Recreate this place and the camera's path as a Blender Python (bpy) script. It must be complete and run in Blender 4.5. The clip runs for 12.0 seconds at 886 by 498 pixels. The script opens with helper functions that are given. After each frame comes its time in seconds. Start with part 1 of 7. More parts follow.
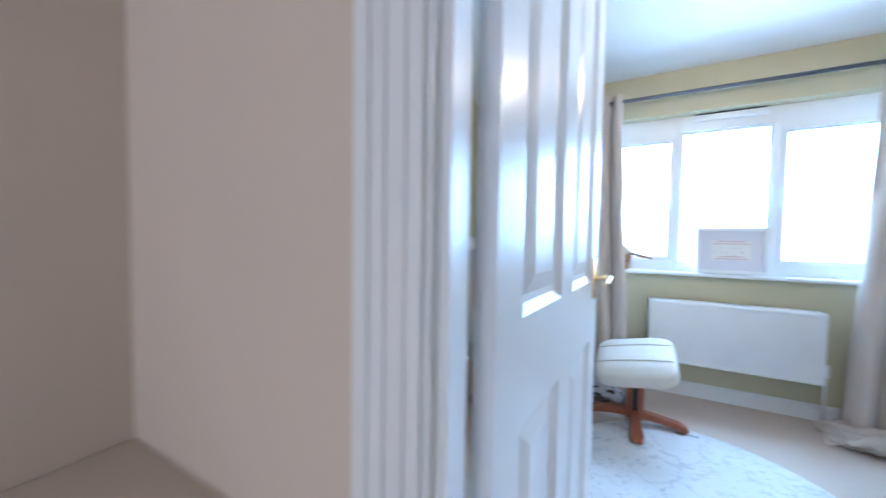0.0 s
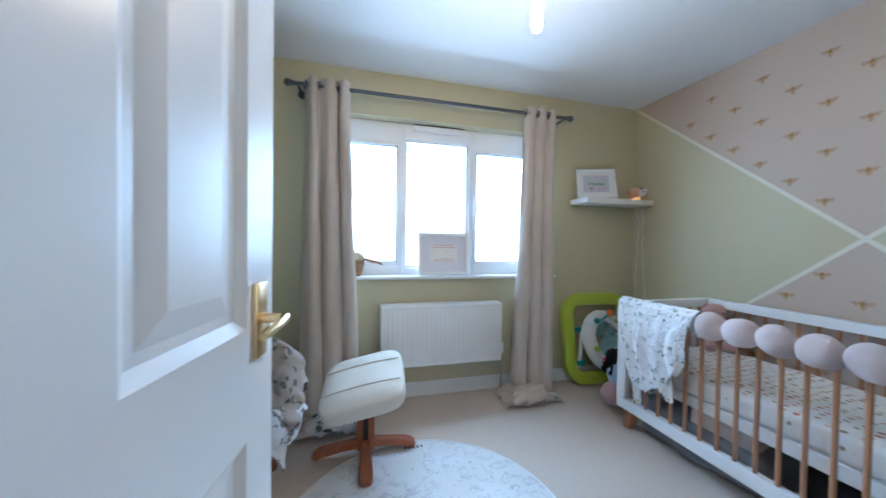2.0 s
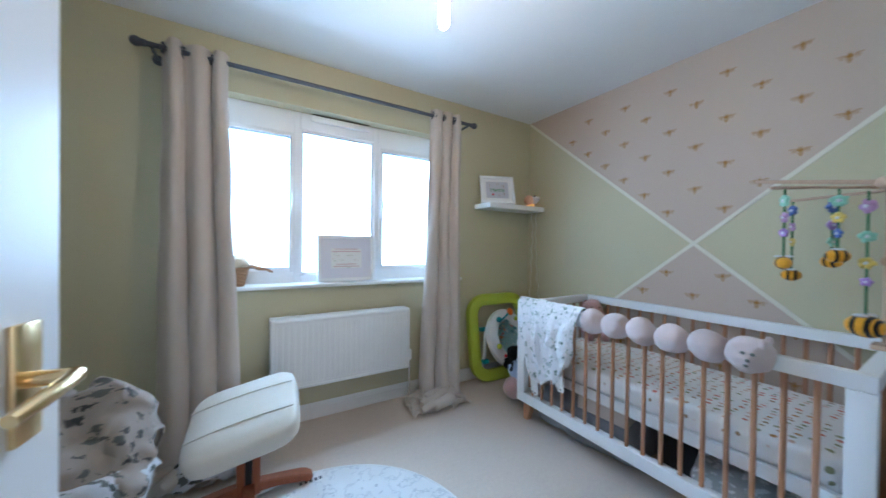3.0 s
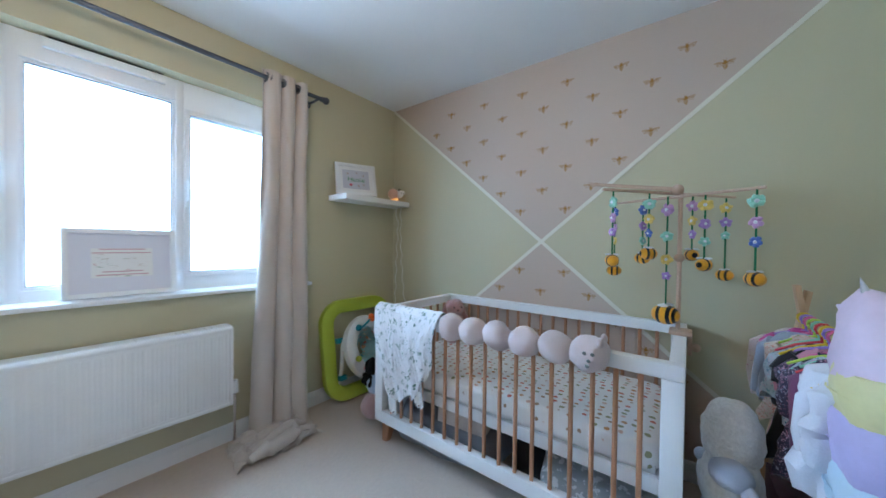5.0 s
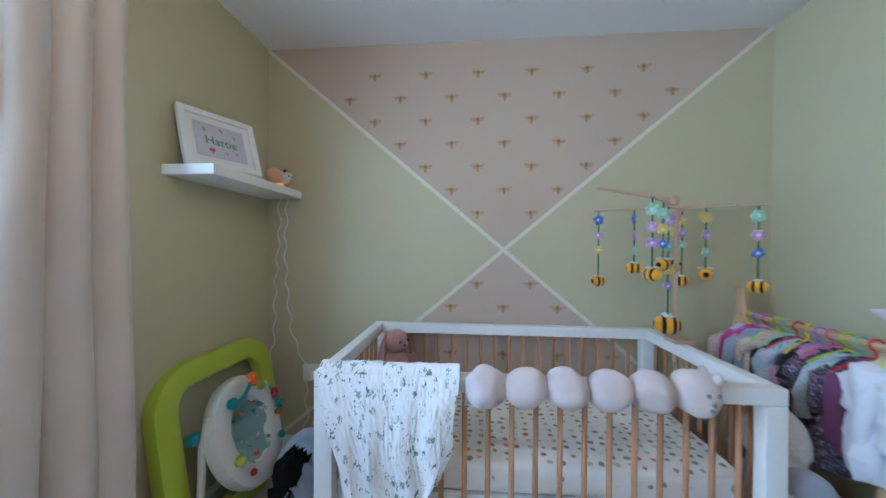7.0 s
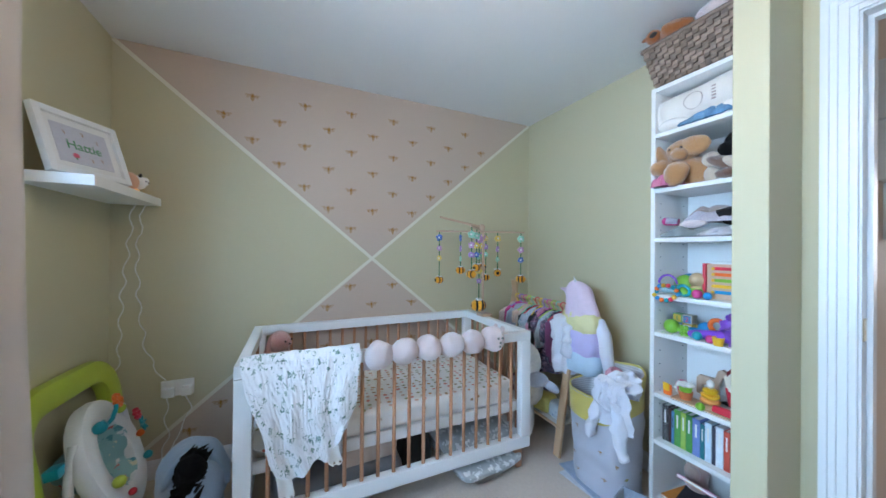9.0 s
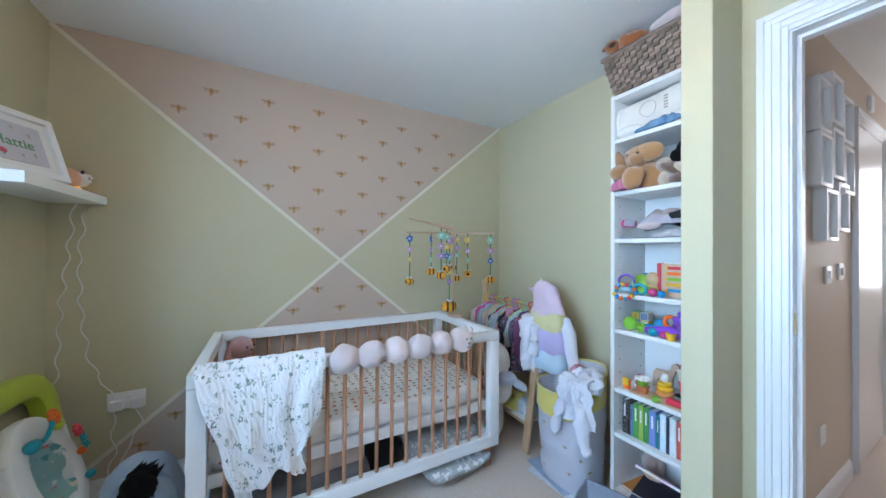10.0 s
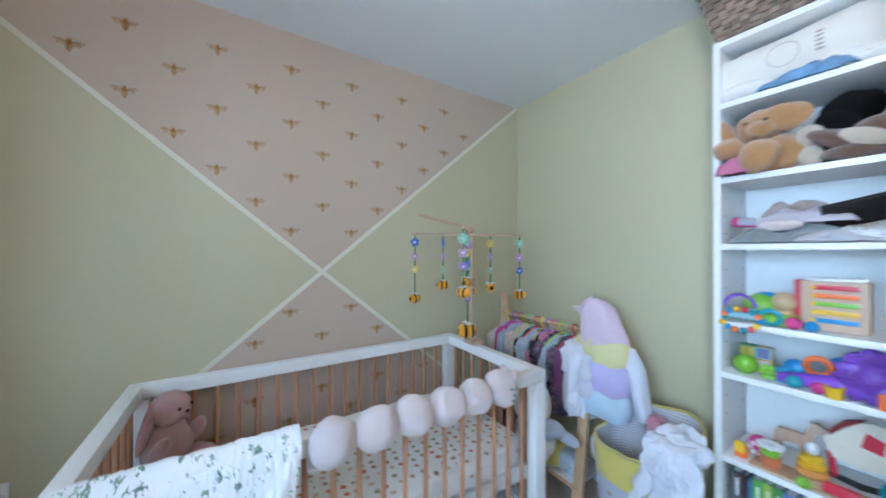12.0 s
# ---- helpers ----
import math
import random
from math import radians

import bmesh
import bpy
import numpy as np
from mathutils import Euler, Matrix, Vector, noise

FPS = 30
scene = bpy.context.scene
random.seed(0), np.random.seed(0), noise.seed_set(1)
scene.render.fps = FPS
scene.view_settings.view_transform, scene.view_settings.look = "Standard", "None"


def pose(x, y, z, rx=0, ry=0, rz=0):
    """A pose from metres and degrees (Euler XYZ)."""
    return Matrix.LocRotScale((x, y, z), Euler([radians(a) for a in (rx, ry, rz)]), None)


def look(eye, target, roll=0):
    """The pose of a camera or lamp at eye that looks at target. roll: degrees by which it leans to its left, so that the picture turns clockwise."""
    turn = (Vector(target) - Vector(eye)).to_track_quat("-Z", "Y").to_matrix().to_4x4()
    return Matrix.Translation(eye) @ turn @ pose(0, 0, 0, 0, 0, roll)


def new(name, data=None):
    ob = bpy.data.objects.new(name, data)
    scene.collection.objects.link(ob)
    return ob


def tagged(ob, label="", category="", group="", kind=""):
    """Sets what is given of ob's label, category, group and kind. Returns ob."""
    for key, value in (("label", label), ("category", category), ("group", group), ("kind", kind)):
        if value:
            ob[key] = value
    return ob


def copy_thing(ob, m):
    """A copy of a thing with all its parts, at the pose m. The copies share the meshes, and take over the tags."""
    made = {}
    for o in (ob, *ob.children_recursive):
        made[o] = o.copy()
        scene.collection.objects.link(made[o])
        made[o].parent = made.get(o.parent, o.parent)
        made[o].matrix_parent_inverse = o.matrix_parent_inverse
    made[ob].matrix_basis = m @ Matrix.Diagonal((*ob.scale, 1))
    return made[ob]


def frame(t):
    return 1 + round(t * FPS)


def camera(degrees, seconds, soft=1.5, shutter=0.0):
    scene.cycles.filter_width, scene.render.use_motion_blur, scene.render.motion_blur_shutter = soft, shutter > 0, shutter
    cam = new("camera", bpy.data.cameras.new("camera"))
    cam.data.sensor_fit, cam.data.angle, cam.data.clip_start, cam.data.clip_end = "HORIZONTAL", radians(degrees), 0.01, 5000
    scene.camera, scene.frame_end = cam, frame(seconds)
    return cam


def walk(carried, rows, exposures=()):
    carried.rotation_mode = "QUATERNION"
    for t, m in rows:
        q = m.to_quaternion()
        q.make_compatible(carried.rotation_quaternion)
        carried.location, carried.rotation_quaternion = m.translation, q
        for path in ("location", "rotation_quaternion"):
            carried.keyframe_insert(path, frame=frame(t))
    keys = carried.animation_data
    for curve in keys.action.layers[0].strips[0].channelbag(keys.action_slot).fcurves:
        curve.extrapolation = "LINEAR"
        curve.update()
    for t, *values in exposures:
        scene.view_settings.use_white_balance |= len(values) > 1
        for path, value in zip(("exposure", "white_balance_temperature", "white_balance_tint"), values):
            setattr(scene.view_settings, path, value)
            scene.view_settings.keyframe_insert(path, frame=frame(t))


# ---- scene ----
# ---- camera ----
cam = camera(108.2, 12.0, 1.5, 0.5)
PATH = [
    (0, (0.158, 0.229, 1.113), (-0.754, 2.007, 1.035), 0.9),
    (0.5, (0.195, 0.415, 1.144), (-0.249, 2.365, 1.088), 0.8),
    (1, (0.244, 0.595, 1.127), (0.191, 2.594, 1.081), 0.8),
    (1.5, (0.276, 0.681, 1.118), (0.511, 2.667, 1.077), 0.9),
    (2, (0.291, 0.736, 1.127), (0.798, 2.671, 1.09), 0.9),
    (2.5, (0.316, 0.796, 1.141), (1.104, 2.634, 1.107), 0.8),
    (3, (0.335, 0.824, 1.144), (1.365, 2.538, 1.123), 0.8),
    (3.5, (0.39, 0.819, 1.141), (1.618, 2.397, 1.128), 0.7),
    (3.7, (0.408, 0.827, 1.158), (1.695, 2.357, 1.132), 0.9),
    (5.5, (0.738, 1.11, 1.153), (2.428, 2.179, 1.136), 0.6),
    (6, (0.817, 1.363, 1.156), (2.632, 2.203, 1.147), 0.8),
    (6.5, (0.874, 1.668, 1.174), (2.82, 2.13, 1.169), 0.7),
    (6.7, (0.896, 1.765, 1.182), (2.865, 2.119, 1.172), 0.5),
    (8.3, (0.463, 2.198, 1.228), (2.336, 1.499, 1.237), 0.6),
    (8.5, (0.439, 2.2, 1.228), (2.295, 1.454, 1.239), 0.6),
    (9, (0.42, 2.187, 1.241), (2.237, 1.351, 1.247), 0.5),
    (9.5, (0.408, 2.174, 1.241), (2.187, 1.261, 1.253), 0.4),
    (10, (0.404, 2.151, 1.243), (2.154, 1.182, 1.256), 0.3),
    (10.5, (0.41, 2.116, 1.245), (2.126, 1.089, 1.262), 0.3),
    (11, (0.502, 2.032, 1.241), (2.198, 0.972, 1.275), 0.1),
    (11.5, (0.657, 1.958, 1.312), (2.358, 0.905, 1.321), 0.1),
    (12, (0.962, 2.060, 1.280), (2.648, 0.984, 1.295), 0.1),
]
walk(cam, [(t, look(eye, target, roll)) for t, eye, target, roll in PATH], [(0.0, 0.97, 5000, 10), (0.6, 0.80, 5200, 10), (1.5, 0.54, 5350, 10), (3.0, 0.47, 5400, 10), (6.5, 0.47, 5450, 10), (9.0, 0.57, 5600, 10), (12.0, 0.65, 5650, 10)])

# ---- sizes of the place, in metres ----
XE, YN, YS, XW, ZC = 2.635, 3.055, 0.355, -0.95, 2.32     # bedroom: east, north, south, west faces; ceiling
DOOR_Y0, DOOR_Y1, JAMB_L, JAMB_R, DOOR_H = 0.51, 0.61, 0.0, 0.776, 1.985
STUB_X0, STUB_X1, STUB_Y = 0.905, 1.0, 0.843
WIN_X0, WIN_X1, WIN_Z0, WIN_Z1, WIN_Y = 0.03, 1.73, 0.885, 2.017, 3.18
HALL_E, HALL_W, HALL_S = 0.875, -0.68, -3.45

# ---- world, sun, lamps ----
world = bpy.data.worlds.new("sky")
scene.world = world
world.use_nodes = True
wt = world.node_tree
sky = wt.nodes.new("ShaderNodeTexSky")
sky.sky_type, sky.sun_disc, sky.sun_elevation, sky.sun_rotation = "NISHITA", False, radians(38), radians(200)
sky.air_density, sky.dust_density = 1.0, 3.0
wt.nodes["Background"].inputs["Strength"].default_value = 0.15
wt.links.new(sky.outputs[0], wt.nodes["Background"].inputs["Color"])

sun = new("sun", bpy.data.lights.new("sun", "SUN"))
sun.data.energy, sun.data.angle, sun.data.color = 0.8, radians(15), (1.0, 0.97, 0.92)
sun.matrix_world = look((0, -8, 8), (0, 0, 1.0))


def area(name, eye, target, sx, sy, watts, colour):
    ob = new(name, bpy.data.lights.new(name, "AREA"))
    ob.data.shape, ob.data.size, ob.data.size_y, ob.data.energy, ob.data.color = "RECTANGLE", sx, sy, watts, colour
    ob.matrix_world = look(eye, target)
    return ob


area("window_daylight", (0.9, 4.0, 2.6), (0.9, 0, 2.6), 3.6, 3.7, 370, (0.55, 0.78, 1.0))
area("landing_daylight", (0.45, -3.38, 1.5), (-0.15, 0, 1.2), 0.9, 1.2, 19, (1.0, 0.95, 0.92))

# ---- materials ----
def tree(name, rough=0.6, metal=0.0):
    m = bpy.data.materials.new(name)
    m.use_nodes = True
    nt = m.node_tree
    b = nt.nodes["Principled BSDF"]
    b.inputs["Roughness"].default_value, b.inputs["Metallic"].default_value = rough, metal
    return m, nt, b


def coords(nt, scale=(1, 1, 1), space="Object"):
    tc, mp = nt.nodes.new("ShaderNodeTexCoord"), nt.nodes.new("ShaderNodeMapping")
    mp.inputs["Scale"].default_value = scale
    nt.links.new(tc.outputs[space], mp.inputs[0])
    return mp.outputs[0]


def noise_tex(nt, vec, scale, detail=3.0, rough=0.55):
    n = nt.nodes.new("ShaderNodeTexNoise")
    n.inputs["Scale"].default_value, n.inputs["Detail"].default_value, n.inputs["Roughness"].default_value = scale, detail, rough
    nt.links.new(vec, n.inputs["Vector"])
    return n.outputs["Fac"]


def ramp(nt, fac, stops, mode="LINEAR"):
    r = nt.nodes.new("ShaderNodeValToRGB")
    r.color_ramp.interpolation = mode
    while len(r.color_ramp.elements) < len(stops):
        r.color_ramp.elements.new(0.5)
    for e, (p, c) in zip(r.color_ramp.elements, stops):
        e.position, e.color = p, (*c, 1)
    nt.links.new(fac, r.inputs[0])
    return r.outputs[0]


def mix(nt, fac, a, b, mode="MIX"):
    n = nt.nodes.new("ShaderNodeMix")
    n.data_type, n.blend_type = "RGBA", mode
    for value, socket in ((fac, n.inputs[0]), (a, n.inputs[6]), (b, n.inputs[7])):
        if isinstance(value, (int, float)):
            socket.default_value = value
        elif isinstance(value, tuple):
            socket.default_value = (*value, 1)
        else:
            nt.links.new(value, socket)
    return n.outputs[2]


def bump(nt, b, height, strength, distance=0.002):
    n = nt.nodes.new("ShaderNodeBump")
    n.inputs["Strength"].default_value, n.inputs["Distance"].default_value = strength, distance
    nt.links.new(height, n.inputs["Height"])
    nt.links.new(n.outputs[0], b.inputs["Normal"])


def shade(c, k):
    return tuple(min(1.0, v * k) for v in c)


def surface(name, rgb, rough=0.6, metal=0.0, vary=0.08, large=3.0, grain=120.0, relief=0.15, spec=0.5, sheen=0.0, stretch=(1, 1, 1), each=0.0, patchy=0.08):
    """A plain surface with a slow drift of tone, fine grain and relief; each: how far single pieces differ."""
    m, nt, b = tree(name, rough, metal)
    b.inputs["Specular IOR Level"].default_value = spec
    v = coords(nt, stretch)
    slow, fine = noise_tex(nt, v, large, 4), noise_tex(nt, v, grain, 2)
    col = ramp(nt, slow, [(0.3, shade(rgb, 1 - vary)), (0.7, shade(rgb, 1 + vary))])
    col = mix(nt, 0.35, col, ramp(nt, fine, [(0.3, shade(rgb, 1 - 1.2 * vary)), (0.7, shade(rgb, 1 + 1.2 * vary))]))
    if each:
        info = nt.nodes.new("ShaderNodeObjectInfo")
        col = mix(nt, 1.0, col, ramp(nt, info.outputs["Random"], [(0, (1 - each,) * 3), (1, (1,) * 3)]), "MULTIPLY")
    nt.links.new(col, b.inputs["Base Color"])
    rr = nt.nodes.new("ShaderNodeMapRange")
    rr.inputs["To Min"].default_value, rr.inputs["To Max"].default_value = max(0.02, rough - patchy), min(1, rough + patchy)
    nt.links.new(slow, rr.inputs[0])
    nt.links.new(rr.outputs[0], b.inputs["Roughness"])
    if sheen:
        b.inputs["Sheen Weight"].default_value = sheen
    bump(nt, b, fine, relief)
    return m


def wood(name, light, dark, rough=0.45, scale=9.0, axis=2):
    m, nt, b = tree(name, rough)
    s = [6.0, 6.0, 6.0]
    s[axis] = 0.5
    v = coords(nt, tuple(s))
    n = noise_tex(nt, v, scale, 5, 0.65)
    fine = noise_tex(nt, v, scale * 9, 2)
    col = ramp(nt, n, [(0.3, dark), (0.52, tuple((p + q) / 2 for p, q in zip(light, dark))), (0.7, light)])
    col = mix(nt, 0.25, col, ramp(nt, fine, [(0.35, dark), (0.65, light)]))
    info = nt.nodes.new("ShaderNodeObjectInfo")
    col = mix(nt, 1.0, col, ramp(nt, info.outputs["Random"], [(0, (0.82,) * 3), (1, (1.0,) * 3)]), "MULTIPLY")
    nt.links.new(col, b.inputs["Base Color"])
    bump(nt, b, fine, 0.12, 0.001)
    return m


def carpet(name, rgb):
    m, nt, b = tree(name, 0.95)
    b.inputs["Specular IOR Level"].default_value = 0.1
    b.inputs["Sheen Weight"].default_value = 0.25
    v = coords(nt)
    worn, fibre, tuft = noise_tex(nt, v, 2.2, 4, 0.6), noise_tex(nt, v, 420, 2), noise_tex(nt, v, 60, 3)
    col = ramp(nt, worn, [(0.3, shade(rgb, 0.9)), (0.7, shade(rgb, 1.06))])
    col = mix(nt, 0.5, col, ramp(nt, fibre, [(0.25, shade(rgb, 0.7)), (0.75, shade(rgb, 1.2))]))
    col = mix(nt, 0.3, col, ramp(nt, tuft, [(0.3, shade(rgb, 0.82)), (0.7, shade(rgb, 1.12))]))
    nt.links.new(col, b.inputs["Base Color"])
    bump(nt, b, mix(nt, 0.5, fibre, tuft), 0.7, 0.006)
    return m


def cloth(name, rgb, weave=900.0, rough=0.9, relief=0.3, vary=0.06):
    return surface(name, rgb, rough, 0.0, vary, 5.0, weave, relief, 0.2, 0.3)


def spotted(name, rgb, spots, scale, size, rough=0.85, chance=1.0, squash=(1, 1, 1), jitter=1.0, wobble=0.06):
    """Cloth printed with small scattered motifs: cells of a voronoi pattern, each with its own colour out of spots."""
    m, nt, b = tree(name, rough)
    b.inputs["Sheen Weight"].default_value = 0.2
    v = coords(nt, squash)
    vor = nt.nodes.new("ShaderNodeTexVoronoi")
    vor.inputs["Scale"].default_value, vor.inputs["Randomness"].default_value = scale, jitter
    warp = nt.nodes.new("ShaderNodeMix")
    warp.data_type = "VECTOR"
    warp.inputs[0].default_value = wobble
    wob = nt.nodes.new("ShaderNodeTexNoise")
    wob.inputs["Scale"].default_value = scale * 2.2
    nt.links.new(v, wob.inputs["Vector"])
    nt.links.new(v, warp.inputs[4])
    nt.links.new(wob.outputs["Color"], warp.inputs[5])
    nt.links.new(warp.outputs[1], vor.inputs["Vector"])
    near = ramp(nt, vor.outputs["Distance"], [(size, (1, 1, 1)), (size + 0.05, (0, 0, 0))])
    sep = nt.nodes.new("ShaderNodeSeparateColor")
    nt.links.new(vor.outputs["Color"], sep.inputs[0])
    pick = ramp(nt, sep.outputs[0], [(i / len(spots), c) for i, c in enumerate(spots)], "CONSTANT")
    some = ramp(nt, sep.outputs[1], [(0.0, (1, 1, 1)), (chance, (0, 0, 0))], "CONSTANT") if chance < 1 else (1.0, 1.0, 1.0)
    mask = mix(nt, 1.0, near, some, "MULTIPLY")
    fold = noise_tex(nt, v, 4, 3)
    base = ramp(nt, fold, [(0.3, shade(rgb, 0.94)), (0.7, rgb)])
    nt.links.new(mix(nt, mask, base, pick), b.inputs["Base Color"])
    bump(nt, b, noise_tex(nt, v, 700, 2), 0.2, 0.001)
    return m


def crumple(bm, amp, freq, seed=0.0):
    """Pushes the cloth's vertices about by two scales of noise."""
    for v in bm.verts:
        p = v.co * freq + Vector((seed, seed * 1.7, seed * 0.6))
        v.co += Vector((noise.noise(p), noise.noise(p + Vector((31, 7, 3))), noise.noise(p + Vector((5, 57, 19))))) * amp
        v.co += Vector((noise.noise(p * 2.7), noise.noise(p * 2.7 + Vector((11, 3, 8))), 0)) * amp * 0.4
    return bm


def plush(name, rgb, pile=160.0, sheen=0.6):
    m, nt, b = tree(name, 0.98)
    b.inputs["Sheen Weight"].default_value, b.inputs["Specular IOR Level"].default_value = sheen, 0.1
    v = coords(nt)
    n, s = noise_tex(nt, v, pile, 4, 0.7), noise_tex(nt, v, 12, 3)
    col = mix(nt, 0.5, ramp(nt, n, [(0.3, shade(rgb, 0.72)), (0.7, shade(rgb, 1.15))]), ramp(nt, s, [(0.3, shade(rgb, 0.85)), (0.7, shade(rgb, 1.05))]))
    nt.links.new(col, b.inputs["Base Color"])
    bump(nt, b, n, 0.8, 0.008)
    return m


def gloss(name, rgb, rough=0.3):
    return surface(name, rgb, rough, 0, 0.04, 6, 90, 0.03)


def stripes(name, a, c, scale, axis="X", rough=0.8):
    m, nt, b = tree(name, rough)
    w = nt.nodes.new("ShaderNodeTexWave")
    w.bands_direction = axis
    w.inputs["Scale"].default_value, w.inputs["Distortion"].default_value = scale, 0.6
    nt.links.new(coords(nt), w.inputs["Vector"])
    nt.links.new(ramp(nt, w.outputs["Fac"], [(0.48, a), (0.55, c)]), b.inputs["Base Color"])
    bump(nt, b, noise_tex(nt, coords(nt), 300, 2), 0.2, 0.002)
    return m


def glass(name):
    m, nt, b = tree(name, 0.02)
    b.inputs["Transmission Weight"].default_value, b.inputs["IOR"].default_value = 1.0, 1.02
    return m


SAGE = surface("sage_green_paint", (0.55, 0.505, 0.335), 0.62, 0, 0.025, 1.3, 260, 0.10)
PINKISH = surface("dusky_pink_paint", (0.54, 0.43, 0.345), 0.55, 0, 0.03, 1.3, 260, 0.10)
TAPE = surface("cream_line_paint", (0.72, 0.69, 0.58), 0.6, 0, 0.03, 6, 260, 0.08)
WHITE = surface("ceiling_white_paint", (0.78, 0.78, 0.77), 0.85, 0, 0.02, 1.2, 240, 0.08)
HALLPAINT = surface("warm_beige_paint", (0.62, 0.53, 0.435), 0.6, 0, 0.03, 1.2, 260, 0.1)
GLOSSWHITE = surface("white_gloss_paint", (0.76, 0.76, 0.76), 0.28, 0, 0.012, 1.5, 240, 0.015, patchy=0.015)
UPVC = surface("white_upvc", (0.82, 0.83, 0.84), 0.35, 0, 0.015, 4, 90, 0.02)
CARPET = carpet("beige_carpet", (0.64, 0.53, 0.44))
LAMINATE = surface("white_laminate", (0.80, 0.79, 0.77), 0.4, 0, 0.02, 5, 150, 0.03)
CRIBWHITE = surface("white_lacquer", (0.83, 0.83, 0.83), 0.38, 0, 0.015, 5, 120, 0.04)
BEECH = wood("beech_dowel", (0.56, 0.30, 0.17), (0.42, 0.20, 0.10), 0.45)
PALEWOOD = wood("pale_beech", (0.68, 0.49, 0.36), (0.56, 0.38, 0.26), 0.55)
CHERRY = wood("cherry_stained_wood", (0.40, 0.13, 0.055), (0.25, 0.07, 0.03), 0.32)
PINE = wood("pine_wood", (0.66, 0.45, 0.28), (0.54, 0.34, 0.18), 0.55)
BRASS = surface("polished_brass", (0.80, 0.60, 0.32), 0.22, 1.0, 0.05, 20, 200, 0.03)
CHROME = surface("chrome", (0.75, 0.75, 0.76), 0.15, 1.0, 0.03, 20, 200, 0.02)
GREYMETAL = surface("dark_grey_metal", (0.10, 0.11, 0.13), 0.38, 0.6, 0.06, 20, 200, 0.04)
GOLD = surface("gold_foil", (0.36, 0.185, 0.035), 0.45, 0.5, 0.12, 14, 300, 0.06)
CURTAIN = cloth("oatmeal_curtain_cloth", (0.57, 0.50, 0.44), 700)
GLASS = glass("window_glass")
GASKET = surface("grey_rubber", (0.16, 0.17, 0.19), 0.7, 0, 0.05, 20, 200, 0.05)
BLACK = surface("black_plastic", (0.012, 0.012, 0.013), 0.5, 0, 0.1, 8, 120, 0.1)
PLASTICWHITE = gloss("white_plastic", (0.80, 0.80, 0.79), 0.35)

# ---- mesh helpers ----
def box(bm, x0, x1, y0, y1, z0, z1, bevel=0.0, m=None):
    made = bmesh.ops.create_cube(bm, size=1.0)["verts"]
    bmesh.ops.transform(bm, matrix=Matrix.LocRotScale(((x0 + x1) / 2, (y0 + y1) / 2, (z0 + z1) / 2), None, (x1 - x0, y1 - y0, z1 - z0)), verts=made)
    if bevel:
        edges = {e for v in made for e in v.link_edges}
        made = bmesh.ops.bevel(bm, geom=list(edges), offset=bevel, segments=2, affect="EDGES", profile=0.6)["verts"]
    if m is not None:
        bmesh.ops.transform(bm, matrix=m, verts=list({v for v in made}))
    return bm


def boxed(*a, **k):
    return box(bmesh.new(), *a, **k)


def rod(bm, a, b, r0, r1=None, seg=14):
    a, b = Vector(a), Vector(b)
    d = b - a
    m = Matrix.Translation((a + b) / 2) @ d.to_track_quat("Z", "Y").to_matrix().to_4x4()
    bmesh.ops.create_cone(bm, cap_ends=True, segments=seg, radius1=r0, radius2=r0 if r1 is None else r1, depth=d.length, matrix=m)
    return bm


def rodded(*a, **k):
    return rod(bmesh.new(), *a, **k)


def ball(bm, c, r, seg=20, lumps=0.0, freq=9.0, turn=None):
    """An ellipsoid, with lumps if given."""
    r = (r, r, r) if isinstance(r, (int, float)) else r
    made = bmesh.ops.create_uvsphere(bm, u_segments=seg, v_segments=max(6, seg * 2 // 3), radius=1.0)["verts"]
    rot = Euler([radians(a) for a in turn]).to_matrix() if turn else Matrix.Identity(3)
    for v in made:
        p = rot @ Vector(v.co[i] * r[i] for i in range(3)) + Vector(c)
        if lumps:
            p += (p - Vector(c)).normalized() * lumps * noise.noise(p * freq)
        v.co = p
    return bm


def balled(*a, **k):
    return ball(bmesh.new(), *a, **k)


def tube(bm, pts, r, seg=10, closed=False, taper=None):
    """A round tube along points."""
    pts = [Vector(p) for p in pts]
    n, rings = len(pts), []
    up = Vector((0.13, 0.21, 0.97)).normalized()
    for i, p in enumerate(pts):
        d = (pts[(i + 1) % n] - pts[i - 1]) if closed else (pts[min(i + 1, n - 1)] - pts[max(i - 1, 0)])
        d.normalize()
        s = d.cross(up)
        if s.length < 0.05:
            s = d.cross(Vector((1, 0, 0)))
        s.normalize()
        u = s.cross(d)
        rr = r if taper is None else r * taper[i]
        rings.append([bm.verts.new(p + rr * (math.cos(k * math.tau / seg) * s + math.sin(k * math.tau / seg) * u)) for k in range(seg)])
    for i in range(n if closed else n - 1):
        a, b = rings[i], rings[(i + 1) % n]
        for k in range(seg):
            bm.faces.new((a[k], a[(k + 1) % seg], b[(k + 1) % seg], b[k]))
    if not closed:
        bm.faces.new(rings[0][::-1])
        bm.faces.new(rings[-1])
    bmesh.ops.recalc_face_normals(bm, faces=bm.faces[:])
    return bm


